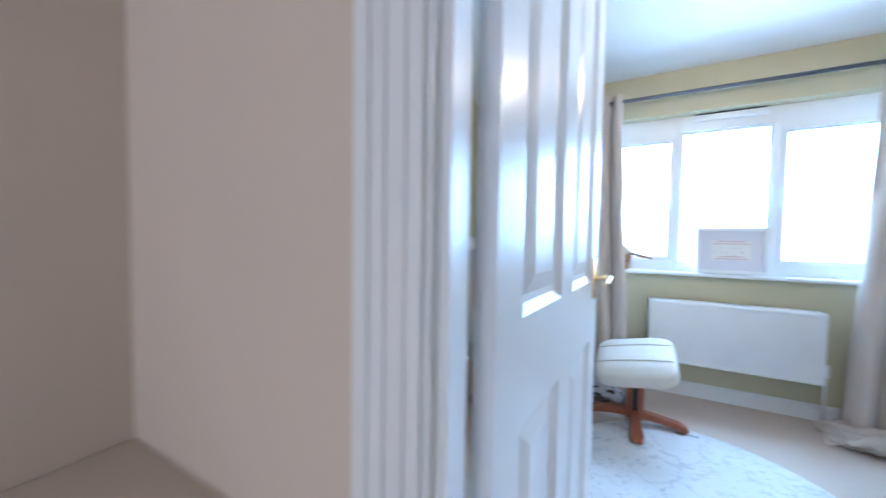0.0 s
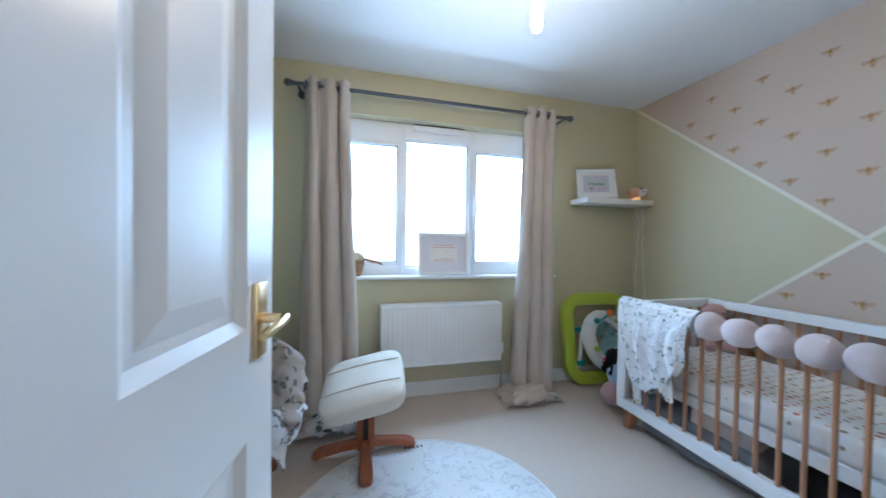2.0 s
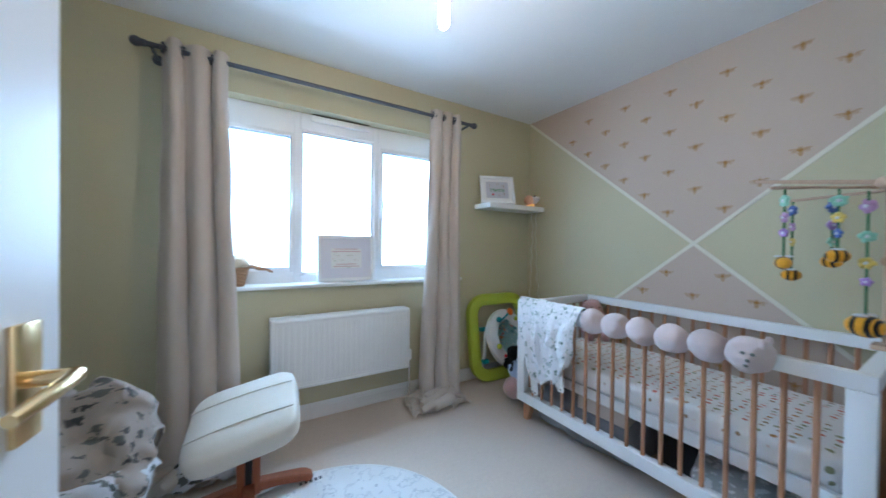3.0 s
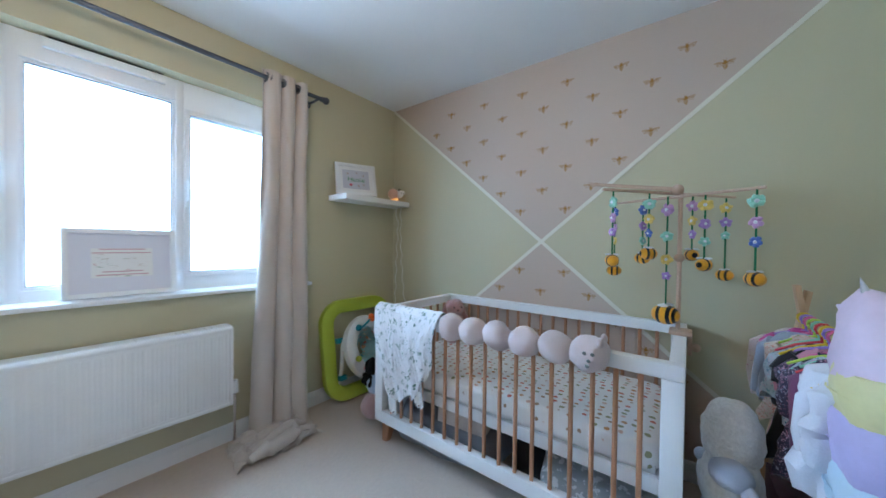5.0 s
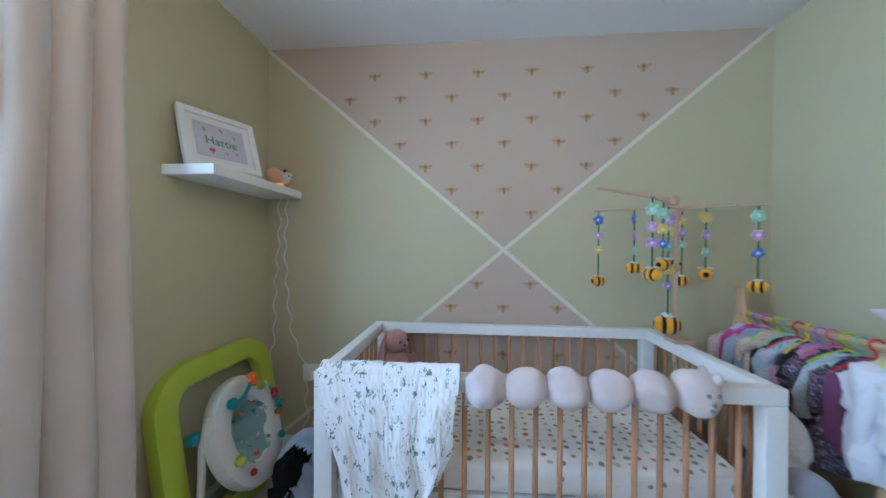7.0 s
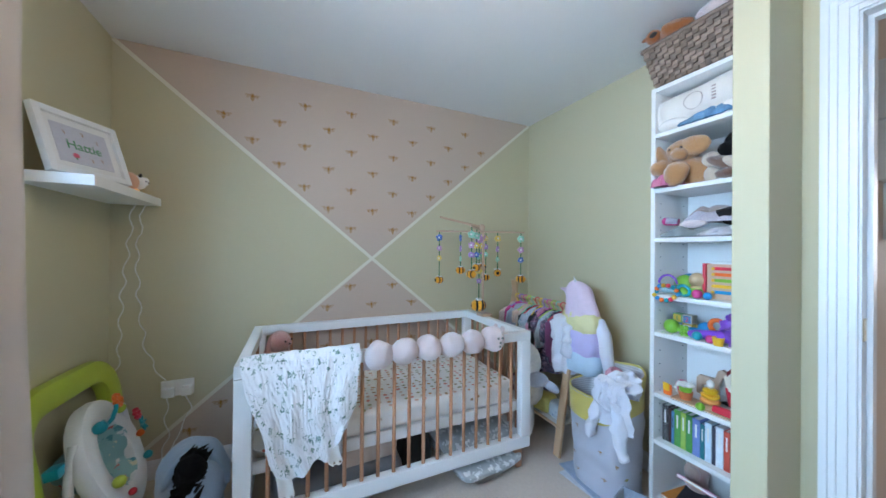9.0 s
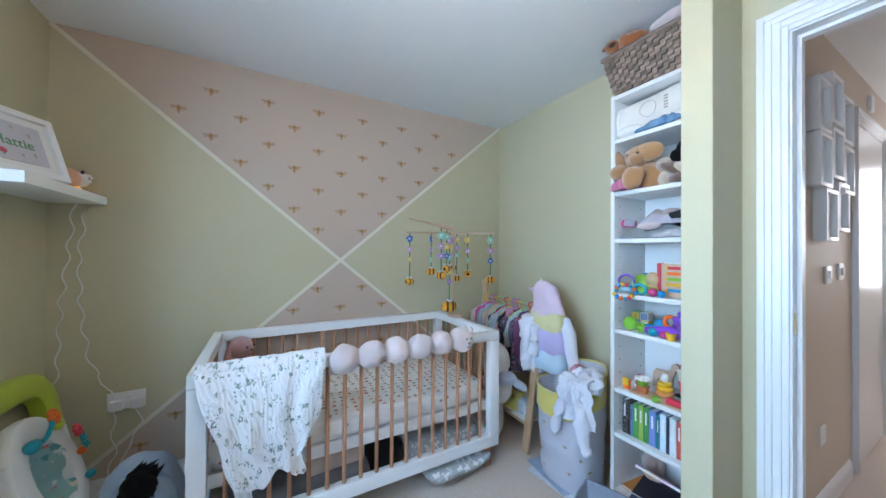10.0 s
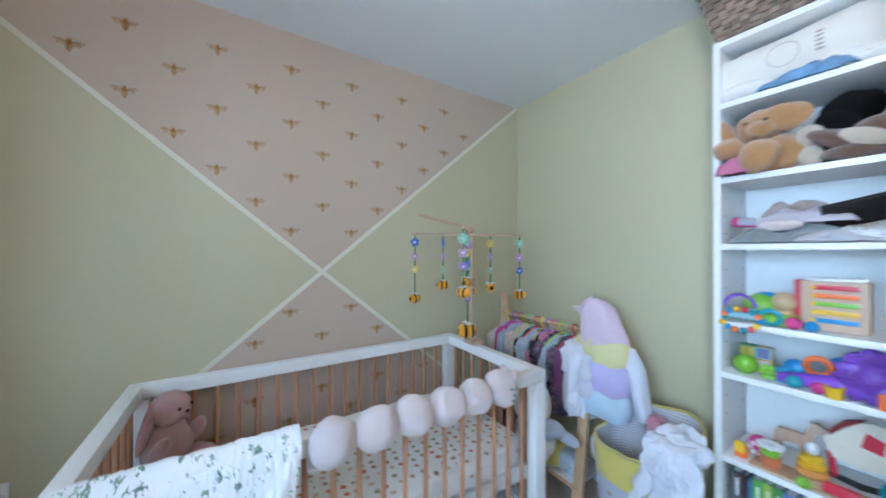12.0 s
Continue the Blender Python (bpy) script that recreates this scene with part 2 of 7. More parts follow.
def lathe(bm, profile, c=(0, 0, 0), seg=24):
    """A turned shape: (radius, height) pairs round the upright axis through c."""
    rings = [[bm.verts.new((c[0] + r * math.cos(k * math.tau / seg), c[1] + r * math.sin(k * math.tau / seg), c[2] + z)) for k in range(seg)] for r, z in profile]
    for a, b in zip(rings, rings[1:]):
        for k in range(seg):
            bm.faces.new((a[k], a[(k + 1) % seg], b[(k + 1) % seg], b[k]))
    bm.faces.new(rings[0][::-1])
    bm.faces.new(rings[-1])
    return bm


def sheet(bm, nu, nv, f, thick=0.004, closed=False):
    """A cloth: f(u, v) gives the place, u and v from 0 to 1; it gets a thickness."""
    g = [[Vector(f(i / nu, j / nv)) for j in range(nv + 1)] for i in range(nu + (0 if closed else 1))]
    return shell(bm, g, thick, closed)


def shell(bm, g, thick, closed):
    """Two skins over a grid of places, thick apart, joined along the open edges."""
    nu, nv = len(g), len(g[0])
    back = []
    for i in range(nu):
        row = []
        for j in range(nv):
            a = g[(i + 1) % nu if closed else min(i + 1, nu - 1)][j] - g[i - 1 if closed else max(i - 1, 0)][j]
            b = g[i][min(j + 1, nv - 1)] - g[i][max(j - 1, 0)]
            n = a.cross(b)
            row.append(g[i][j] + (n.normalized() if n.length > 1e-9 else Vector((0, 0, 1))) * thick)
        back.append(row)
    A, B = ([[bm.verts.new(p) for p in row] for row in grid] for grid in (g, back))
    last = nu if closed else nu - 1
    for i in range(last):
        k = (i + 1) % nu
        for j in range(nv - 1):
            bm.faces.new((A[i][j], A[i][j + 1], A[k][j + 1], A[k][j]))
            bm.faces.new((B[i][j], B[k][j], B[k][j + 1], B[i][j + 1]))
        bm.faces.new((A[i][0], A[k][0], B[k][0], B[i][0]))
        bm.faces.new((A[i][-1], B[i][-1], B[k][-1], A[k][-1]))
    if not closed:
        for j in range(nv - 1):
            bm.faces.new((A[0][j], B[0][j], B[0][j + 1], A[0][j + 1]))
            bm.faces.new((A[-1][j], A[-1][j + 1], B[-1][j + 1], B[-1][j]))
    return bm


def prism(bm, outline, m, depth):
    """An outline in x and y, thickened along z by depth, then set by m."""
    bottom = [bm.verts.new(m @ Vector((x, y, 0))) for x, y in outline]
    top = [bm.verts.new(m @ Vector((x, y, depth))) for x, y in outline]
    n = len(outline)
    bm.faces.new(bottom[::-1])
    bm.faces.new(top)
    for i in range(n):
        bm.faces.new((bottom[i], bottom[(i + 1) % n], top[(i + 1) % n], top[i]))
    bmesh.ops.recalc_face_normals(bm, faces=bm.faces[:])
    return bm


def mesh_of(name, bm, smooth=True):
    me = bpy.data.meshes.new(name)
    bmesh.ops.recalc_face_normals(bm, faces=bm.faces[:])
    bm.to_mesh(me)
    bm.free()
    if smooth:
        me.polygons.foreach_set("use_smooth", [True] * len(me.polygons))
        me.set_sharp_from_angle(angle=radians(38))
    return me


def part(name, bm, material, parent=None, label="", smooth=True):
    """One mesh object, under a thing or a part; materials may be a list."""
    ob = new(name, mesh_of(name, bm, smooth))
    for m in material if isinstance(material, (list, tuple)) else (material,):
        ob.data.materials.append(m)
    if parent is not None:
        ob.parent = parent
        if parent.parent is None:
            ob.matrix_parent_inverse = parent.matrix_basis.inverted()
    return tagged(ob, label)


def thing(name, label, category, group="", m=None):
    ob = new(name)
    ob.empty_display_size = 0.05
    if m is not None:
        ob.matrix_basis = m
    return tagged(ob, label, category, group)


def solid(name, bm, material, label, category, group="", m=None, smooth=True):
    ob = part(name, bm, material, None, "", smooth)
    if m is not None:
        ob.matrix_basis = m
    return tagged(ob, label, category, group)


def paint(bm, index, start=0):
    """Gives the faces from start on a material slot."""
    bm.faces.ensure_lookup_table()
    for f in bm.faces[start:]:
        f.material_index = index
    return len(bm.faces)


def structure(name, bm, material, label, smooth=False):
    return tagged(part(name, bm, material, None, "", smooth), label, "", "", "structure")


# ---- the bedroom's shell ----
structure("floor", boxed(-1.2, 3.0, -5.2, 3.4, -0.12, 0.0), CARPET, "beige cut-pile carpet through bedroom and landing")
structure("ceiling", boxed(-1.2, 3.0, -5.2, 3.4, ZC, ZC + 0.12), WHITE, "matt white plastered ceiling")

bm = bmesh.new()
box(bm, XW - 0.15, WIN_X0, YN, YN + 0.28, 0, ZC)
box(bm, WIN_X1, XE + 0.15, YN, YN + 0.28, 0, ZC)
box(bm, WIN_X0, WIN_X1, YN, YN + 0.28, 0, WIN_Z0 - 0.02)
box(bm, WIN_X0, WIN_X1, YN, YN + 0.28, WIN_Z1, ZC)
structure("wall_north", bm, SAGE, "sage green painted wall round the window")
wall_east = structure("wall_east", boxed(XE, XE + 0.15, YS - 0.2, YN, 0, ZC), SAGE, "sage green wall with crossed lines and pink triangles of bees")
structure("wall_west", boxed(XW - 0.15, XW, DOOR_Y0, YN, 0, ZC), SAGE, "plain sage green painted wall")
structure("wall_south", boxed(STUB_X1, XE, YS - 0.15, YS, 0, ZC), SAGE, "plain sage green wall behind rack and bookcase")
structure("wall_stub", boxed(STUB_X0, STUB_X1, YS - 0.15, STUB_Y, 0, ZC, bevel=0.004), SAGE, "short sage green wall end beside the doorway")
bm = bmesh.new()
box(bm, JAMB_R + 0.03, STUB_X0, DOOR_Y0 + 0.05, DOOR_Y1, 0, ZC)
box(bm, XW, JAMB_L - 0.03, DOOR_Y0 + 0.05, DOOR_Y1, 0, ZC)
box(bm, JAMB_L - 0.03, JAMB_R + 0.03, DOOR_Y0 + 0.05, DOOR_Y1, DOOR_H + 0.03, ZC)
structure("wall_door", bm, SAGE, "sage green wall round the bedroom doorway")
bm = bmesh.new()
box(bm, JAMB_R + 0.03, STUB_X0, DOOR_Y0, DOOR_Y0 + 0.05, 0, ZC)
box(bm, HALL_W, JAMB_L - 0.03, DOOR_Y0, DOOR_Y0 + 0.05, 0, ZC)
box(bm, JAMB_L - 0.03, JAMB_R + 0.03, DOOR_Y0, DOOR_Y0 + 0.05, DOOR_H + 0.03, ZC)
structure("wall_landing_north", bm, HALLPAINT, "warm beige landing wall round the doorway")

# painted triangles, crossed lines and bees of the east wall
CY, CZ, SL = 1.707, 1.178, 0.847
EAST = Matrix(((0, 0, -1, XE), (-1, 0, 0, 0), (0, 1, 0, 0), (0, 0, 0, 1)))   # x: along -y, y: up, z: into the room
tri_top = [(-YN, ZC), (-CY, CZ), (-YS - 0.004, ZC)]
bottom_z = 0.10
half = (CZ - bottom_z) / SL
tri_low = [(-CY, CZ), (-CY - half, bottom_z), (-CY + half, bottom_z)]
part("painted_triangle", prism(bmesh.new(), tri_top, EAST, 0.002), PINKISH, wall_east, "dusky pink painted triangle", False)
part("painted_triangle", prism(bmesh.new(), tri_low, EAST, 0.002), PINKISH, wall_east, "dusky pink painted triangle", False)
for sy in (1, -1):
    end_y = YN if sy > 0 else YS
    run = min(abs(end_y - CY), (ZC - CZ) / SL)
    for up in (1, -1):
        far = run if up > 0 else half
        w = 0.010 * math.hypot(1, SL)
        a, b = (-CY, CZ), (-CY - sy * far, CZ + up * SL * far)
        outline = [(a[0], a[1] - w), (b[0], b[1] - w), (b[0], b[1] + w), (a[0], a[1] + w)]
        part("painted_line", prism(bmesh.new(), outline, EAST, 0.003 + 0.0004 * (up > 0) + 0.0008 * (sy > 0)), TAPE, wall_east, "cream painted line", False)


def bee_motif():
    bm = bmesh.new()
    def leaf(cx, cy, rx, ry, ang, z):
        n = 12
        pts = []
        for k in range(n):
            x, y = rx * math.cos(k * math.tau / n), ry * math.sin(k * math.tau / n)
            pts.append((cx + x * math.cos(ang) - y * math.sin(ang), cy + x * math.sin(ang) + y * math.cos(ang)))
        prism(bm, pts, Matrix.Translation((0, 0, z)), 0.0006)
    def loop(cx, cy, rx, ry, ang, z, wide):
        """The outline of a leaf, as a thin flat ring."""
        n, rings = 14, []
        for k in (1.0, 1.0 - wide / ry):
            ring = []
            for i in range(n):
                x, y = rx * (1 - (1 - k) * ry / rx) * math.cos(i * math.tau / n), ry * k * math.sin(i * math.tau / n)
                ring.append(bm.verts.new((cx + x * math.cos(ang) - y * math.sin(ang), cy + x * math.sin(ang) + y * math.cos(ang), z)))
            rings.append(ring)
        for i in range(n):
            j = (i + 1) % n
            bm.faces.new((rings[0][i], rings[0][j], rings[1][j], rings[1][i]))
    leaf(0, 0.0150, 0.0058, 0.0045, 0, 0.0003)
    leaf(0, 0.0060, 0.0088, 0.0068, 0, 0.0005)
    for i, w in enumerate((0.0112, 0.0112, 0.0098, 0.0074, 0.0042)):
        leaf(0, -0.0030 - 0.0046 * i, w, 0.0016, 0, 0.0001 * i)
    for side in (1, -1):
        loop(side * 0.0215, 0.0105, 0.0165, 0.0058, side * 0.16, 0.0006, 0.0022)
        loop(side * 0.0185, 0.0015, 0.0120, 0.0048, -side * 0.22, 0.0007, 0.0019)
        leaf(side * 0.0190, 0.0105, 0.0120, 0.0011, side * 0.16, 0)
        leaf(side * 0.0045, 0.0215, 0.0048, 0.0009, side * 1.1, 0)
    return mesh_of("bee_motif", bm, False)


bee_mesh = bee_motif()
bee_mesh.materials.append(GOLD)


def bee_on_wall(y, z):
    ob = new("bee_motif", bee_mesh)
    ob.parent = wall_east
    ob.matrix_basis = EAST @ pose(-y, z, 0.0026, 0, 0, random.uniform(-4, 4)) @ Matrix.Scale(1.03, 4)


for k in range(8):
    z = 2.140 - 0.128 * k
    for n in range(-6, 7):
        y = 1.851 + 0.288 * n + (0.144 if k % 2 else 0)
        if z > CZ + SL * abs(y - CY) + 0.07 and 0.78 < y < 2.65:
            bee_on_wall(y, z)
for k in range(7):
    z = 0.986 - 0.128 * k
    for n in range(-6, 7):
        y = 1.851 + 0.288 * n + (0.144 if k % 2 else 0)
        if z < CZ - SL * abs(y - CY) - 0.06 and YS + 0.05 < y < YN - 0.05:
            bee_on_wall(y, z)


# ---- skirting ----
def skirting(name, a, b, normal):
    """A moulded board along the wall's foot from a to b; normal points into the room."""
    a, b, n = Vector((*a, 0)), Vector((*b, 0)), Vector((*normal, 0))
    prof = [(0, 0), (0.015, 0), (0.015, 0.072), (0.012, 0.078), (0.012, 0.084), (0.007, 0.095), (0.004, 0.10), (0, 0.10)]
    bm = bmesh.new()
    rings = [[bm.verts.new(p + n * d + Vector((0, 0, z))) for d, z in prof] for p in (a, b)]
    for i in range(len(prof)):
        j = (i + 1) % len(prof)
        bm.faces.new((rings[0][i], rings[0][j], rings[1][j], rings[1][i]))
    bm.faces.new(rings[0][::-1])
    bm.faces.new(rings[1])
    return structure(name, bm, GLOSSWHITE, "white gloss moulded skirting board")


skirting("baseboard", (XW, YN), (XE, YN), (0, -1))
skirting("baseboard", (XE, YS), (XE, YN - 0.015), (-1, 0))
skirting("baseboard", (STUB_X1, YS), (XE - 0.015, YS), (0, 1))
skirting("baseboard", (XW, DOOR_Y1), (XW, YN - 0.015), (1, 0))
skirting("baseboard", (STUB_X0, DOOR_Y1 + 0.02), (STUB_X0, STUB_Y), (-1, 0))
skirting("baseboard", (STUB_X0 - 0.015, STUB_Y), (STUB_X1, STUB_Y), (0, 1))
skirting("baseboard", (HALL_E, -0.70), (HALL_E, DOOR_Y0 - 0.02), (-1, 0))
skirting("baseboard", (HALL_E, HALL_S), (HALL_E, -1.62), (-1, 0))
skirting("baseboard", (HALL_W, HALL_S), (HALL_W, DOOR_Y0), (1, 0))
skirting("baseboard", (HALL_W + 0.015, DOOR_Y0), (JAMB_L - 0.085, DOOR_Y0), (0, -1))


# ---- door frames ----
def architrave(bm, x0, x1, top, y, out, width=0.078):
    """Stepped moulding round an opening in a wall along x; out: +1 or -1, the way that it faces."""
    steps = [(0.0, 0.018, 0.010), (0.018, 0.040, 0.014), (0.040, 0.058, 0.018), (0.058, width, 0.022)]
    for s0, s1, d in steps:
        ya, yb = sorted((y, y + out * d))
        box(bm, x0 - s1, x0 - s0, ya, yb, 0, top + s1, bevel=0.002)
        box(bm, x1 + s0, x1 + s1, ya, yb, 0, top + s1, bevel=0.002)
        box(bm, x0 - s0, x1 + s0, ya, yb, top + s0, top + s1, bevel=0.002)
    return bm


door_frame = tagged(new("door_frame"), "white gloss door lining with moulded architraves", "door frame", "", "structure")
bm = bmesh.new()
box(bm, JAMB_R, JAMB_R + 0.03, DOOR_Y0, DOOR_Y1, 0, DOOR_H + 0.03)
box(bm, JAMB_L - 0.03, JAMB_L, DOOR_Y0, DOOR_Y1, 0, DOOR_H + 0.03)
box(bm, JAMB_L, JAMB_R, DOOR_Y0, DOOR_Y1, DOOR_H, DOOR_H + 0.03)
box(bm, JAMB_R - 0.012, JAMB_R, DOOR_Y0 + 0.02, DOOR_Y0 + 0.055, 0, DOOR_H)
box(bm, JAMB_L, JAMB_L + 0.012, DOOR_Y0 + 0.02, DOOR_Y0 + 0.055, 0, DOOR_H)
box(bm, JAMB_L + 0.012, JAMB_R - 0.012, DOOR_Y0 + 0.02, DOOR_Y0 + 0.055, DOOR_H - 0.012, DOOR_H)
part("lining", bm, GLOSSWHITE, door_frame, smooth=False)
part("architrave", architrave(bmesh.new(), JAMB_L - 0.006, JAMB_R + 0.006, DOOR_H + 0.006, DOOR_Y1, 1), GLOSSWHITE, door_frame)
part("architrave", architrave(bmesh.new(), JAMB_L - 0.006, JAMB_R + 0.006, DOOR_H + 0.006, DOOR_Y0, -1), GLOSSWHITE, door_frame)
bm = boxed(JAMB_R - 0.0015, JAMB_R + 0.001, DOOR_Y1 - 0.038, DOOR_Y1 - 0.012, 0.97, 1.04)
part("strike_plate", bm, BRASS, door_frame, "small brass strike plate")


# ---- panelled door, standing open ----
def panel_door(width, height, thick, name, label):
    """Local: hinge edge at x 0, leaf along +x, faces at y -thick and 0."""
    d = tagged(new(name), label, "door", "", "structure")
    st, mid = 0.098, 0.10
    pw = (width - 2 * st - mid) / 2
    cols = [(st, st + pw), (st + pw + mid, width - st)]
    rows = [(0.22, 0.79), (0.975, height - 0.115)]
    bm = bmesh.new()
    xs, zs = [0, cols[0][0], cols[0][1], cols[1][0], cols[1][1], width], [0, rows[0][0], rows[0][1], rows[1][0], rows[1][1], height]
    for i in range(5):
        for j in range(5):
            if not (i in (1, 3) and j in (1, 3)):
                box(bm, xs[i], xs[i + 1], -thick, 0, zs[j], zs[j + 1])
    bmesh.ops.remove_doubles(bm, verts=bm.verts[:], dist=1e-5)
    part("leaf", bm, GLOSSWHITE, d, smooth=False)
    for x0, x1 in cols:
        for z0, z1 in rows:
            bm = bmesh.new()
            for face in (-1, 1):
                yo = -thick if face < 0 else 0.0
                prof = [(0.0, 0.0), (0.008, 0.006), (0.018, 0.012), (0.032, 0.013), (0.05, 0.008), (0.066, 0.004), (0.072, 0.004)]
                rings = []
                for ins, dep in prof:
                    y = yo - face * dep
                    rings.append([bm.verts.new(p) for p in ((x0 + ins, y, z0 + ins), (x1 - ins, y, z0 + ins), (x1 - ins, y, z1 - ins), (x0 + ins, y, z1 - ins))])
                for a, b in zip(rings, rings[1:]):
                    for k in range(4):
                        bm.faces.new((a[k], a[(k + 1) % 4], b[(k + 1) % 4], b[k]))
                bm.faces.new(rings[-1])
            part("door_panel", bm, GLOSSWHITE, d, smooth=False)
    for face in (-1, 1):
        y0 = -thick if face < 0 else 0.0
        h = part("door_handle", boxed(width - 0.078, width - 0.038, *sorted((y0, y0 + face * 0.007)), 0.918, 1.048, bevel=0.003), BRASS, d, "brass lever handle on a long plate")
        bm = bmesh.new()
        rod(bm, (width - 0.058, y0 + face * 0.006, 0.985), (width - 0.058, y0 + face * 0.045, 0.985), 0.009)
        tube(bm, [(width - 0.058, y0 + face * 0.044, 0.985), (width - 0.085, y0 + face * 0.05, 0.986), (width - 0.12, y0 + face * 0.05, 0.983), (width - 0.155, y0 + face * 0.048, 0.979)], 0.0085, 10, taper=[1.1, 1, 0.95, 0.8])
        part("lever", bm, BRASS, h)
    part("latch_plate", boxed(width - 0.001, width + 0.0015, -thick / 2 - 0.012, -thick / 2 + 0.012, 0.95, 1.02), BRASS, d, "brass latch plate")
    for z in (0.2, 1.0, 1.75):
        part("hinge", rodded((-0.004, 0.004, z), (-0.004, 0.004, z + 0.09), 0.006), CHROME, d, "small steel hinge")
    return d


door = panel_door(0.765, DOOR_H - 0.008, 0.036, "door_1", "white gloss four-panel door standing open, brass lever handle")
door.matrix_basis = pose(JAMB_L - 0.012, DOOR_Y1 + 0.052, 0.006, 0, 0, 82.0)

# ---- window ----
window = tagged(new("window_1"), "white upvc three-light window with bright sky behind", "window", "", "structure")
bm = bmesh.new()
F0, F1 = WIN_Y - 0.03, WIN_Y + 0.035
MULL = (0.601, 1.144)
for x0, x1 in ((WIN_X0, WIN_X0 + 0.055), (WIN_X1 - 0.055, WIN_X1), (MULL[0] - 0.018, MULL[0] + 0.018), (MULL[1] - 0.018, MULL[1] + 0.018)):
    box(bm, x0, x1, F0, F1, WIN_Z0, WIN_Z1, bevel=0.004)
for x0, x1 in ((WIN_X0 + 0.055, MULL[0] - 0.018), (MULL[0] + 0.018, MULL[1] - 0.018), (MULL[1] + 0.018, WIN_X1 - 0.055)):
    mid = MULL[0] < x0 < MULL[1]
    box(bm, x0, x1, F0 + 0.001, F1, WIN_Z1 - (0.11 if mid else 0.148), WIN_Z1, bevel=0.004)
    box(bm, x0, x1, F0 + 0.001, F1, WIN_Z0, WIN_Z0 + (0.05 if mid else 0.072), bevel=0.004)
part("window_frame", bm, UPVC, window)
panes = [(WIN_X0 + 0.055, MULL[0] - 0.018, True), (MULL[0] + 0.018, MULL[1] - 0.018, False), (MULL[1] + 0.018, WIN_X1 - 0.055, True)]
for x0, x1, sash in panes:
    z0, z1, w = WIN_Z0 + (0.072 if sash else 0.05), WIN_Z1 - (0.148 if sash else 0.11), 0.026 if sash else 0.014
    bm = bmesh.new()
    ya, yb = (F0 - 0.012, F1 - 0.01) if sash else (F0 + 0.012, F1 - 0.012)
    for a, b, c, d in ((x0, x0 + w, z0, z1), (x1 - w, x1, z0, z1), (x0 + w, x1 - w, z0, z0 + w), (x0 + w, x1 - w, z1 - w, z1)):
        box(bm, a, b, ya, yb, c, d, bevel=0.004)
    sh = part("sash" if sash else "glazing_bead", bm, UPVC, window)
    bm = bmesh.new()
    for a, b, c, d in ((x0 + w, x0 + w + 0.004, z0 + w, z1 - w), (x1 - w - 0.004, x1 - w, z0 + w, z1 - w), (x0 + w + 0.004, x1 - w - 0.004, z0 + w, z0 + w + 0.004), (x0 + w + 0.004, x1 - w - 0.004, z1 - w - 0.004, z1 - w)):
        box(bm, a, b, ya + 0.006, WIN_Y - 0.003, c, d)
    part("gasket", bm, GASKET, sh, "thin grey rubber gasket", False)
    g = part("pane", boxed(x0 + w - 0.004, x1 - w + 0.004, WIN_Y - 0.003, WIN_Y + 0.003, z0 + w - 0.004, z1 - w + 0.004), GLASS, window, smooth=False)
    g.visible_shadow = False
for x in (MULL[0] - 0.031, MULL[1] + 0.031):
    bm = boxed(x - 0.011, x + 0.011, F0 - 0.032, F0 - 0.012, 1.34, 1.42, bevel=0.004)
    box(bm, x - 0.008, x + 0.008, F0 - 0.05, F0 - 0.032, 1.37, 1.48, bevel=0.004)
    part("window_handle", bm, UPVC, window)
bm = boxed(0.68, 1.08, F0 - 0.028, F0, WIN_Z1 - 0.052, WIN_Z1 - 0.012, bevel=0.004)
v = part("trickle_vent", bm, UPVC, window, "white trickle vent with dark slot")
part("slot", boxed(0.69, 1.07, F0 - 0.026, F0 - 0.002, WIN_Z1 - 0.012, WIN_Z1 - 0.004), BLACK, v)
structure("window_sill", boxed(-0.075, 1.835, YN - 0.045, F0, WIN_Z0 - 0.022, WIN_Z0, bevel=0.006), GLOSSWHITE, "white gloss window board", True)

# ---- landing beyond the door ----
structure("wall_landing_east", boxed(HALL_E, HALL_E + 0.12, HALL_S, YS - 0.152, 0, ZC), HALLPAINT, "warm beige landing wall with frames and switches")
structure("wall_landing_infill", boxed(HALL_E, STUB_X0, YS - 0.152, DOOR_Y0, 0, ZC), HALLPAINT, "warm beige landing wall return")
structure("wall_landing_west", boxed(HALL_W - 0.12, HALL_W, HALL_S, DOOR_Y0 + 0.05, 0, ZC), HALLPAINT, "plain warm beige landing wall")
bm = bmesh.new()
box(bm, HALL_W - 0.12, -0.25, HALL_S - 0.15, HALL_S, 0, ZC)
box(bm, 0.65, HALL_E + 0.12, HALL_S - 0.15, HALL_S, 0, ZC)
box(bm, -0.25, 0.65, HALL_S - 0.15, HALL_S, 0, 0.9)
box(bm, -0.25, 0.65, HALL_S - 0.15, HALL_S, 2.1, ZC)
structure("wall_landing_south", bm, HALLPAINT, "beige landing wall with a window")
window2 = tagged(new("window_2"), "white landing window with small panes", "window", "", "structure")
bm = bmesh.new()
for x in (-0.25, 0.18, 0.60):
    box(bm, x, x + 0.05, HALL_S - 0.1, HALL_S - 0.03, 0.9, 2.1, bevel=0.004)
for z in (0.9, 1.28, 1.66, 2.05):
    for x0, x1 in ((-0.20, 0.18), (0.23, 0.60)):
        box(bm, x0, x1, HALL_S - 0.095, HALL_S - 0.035, z, z + 0.05, bevel=0.004)
part("window_frame", bm, UPVC, window2)
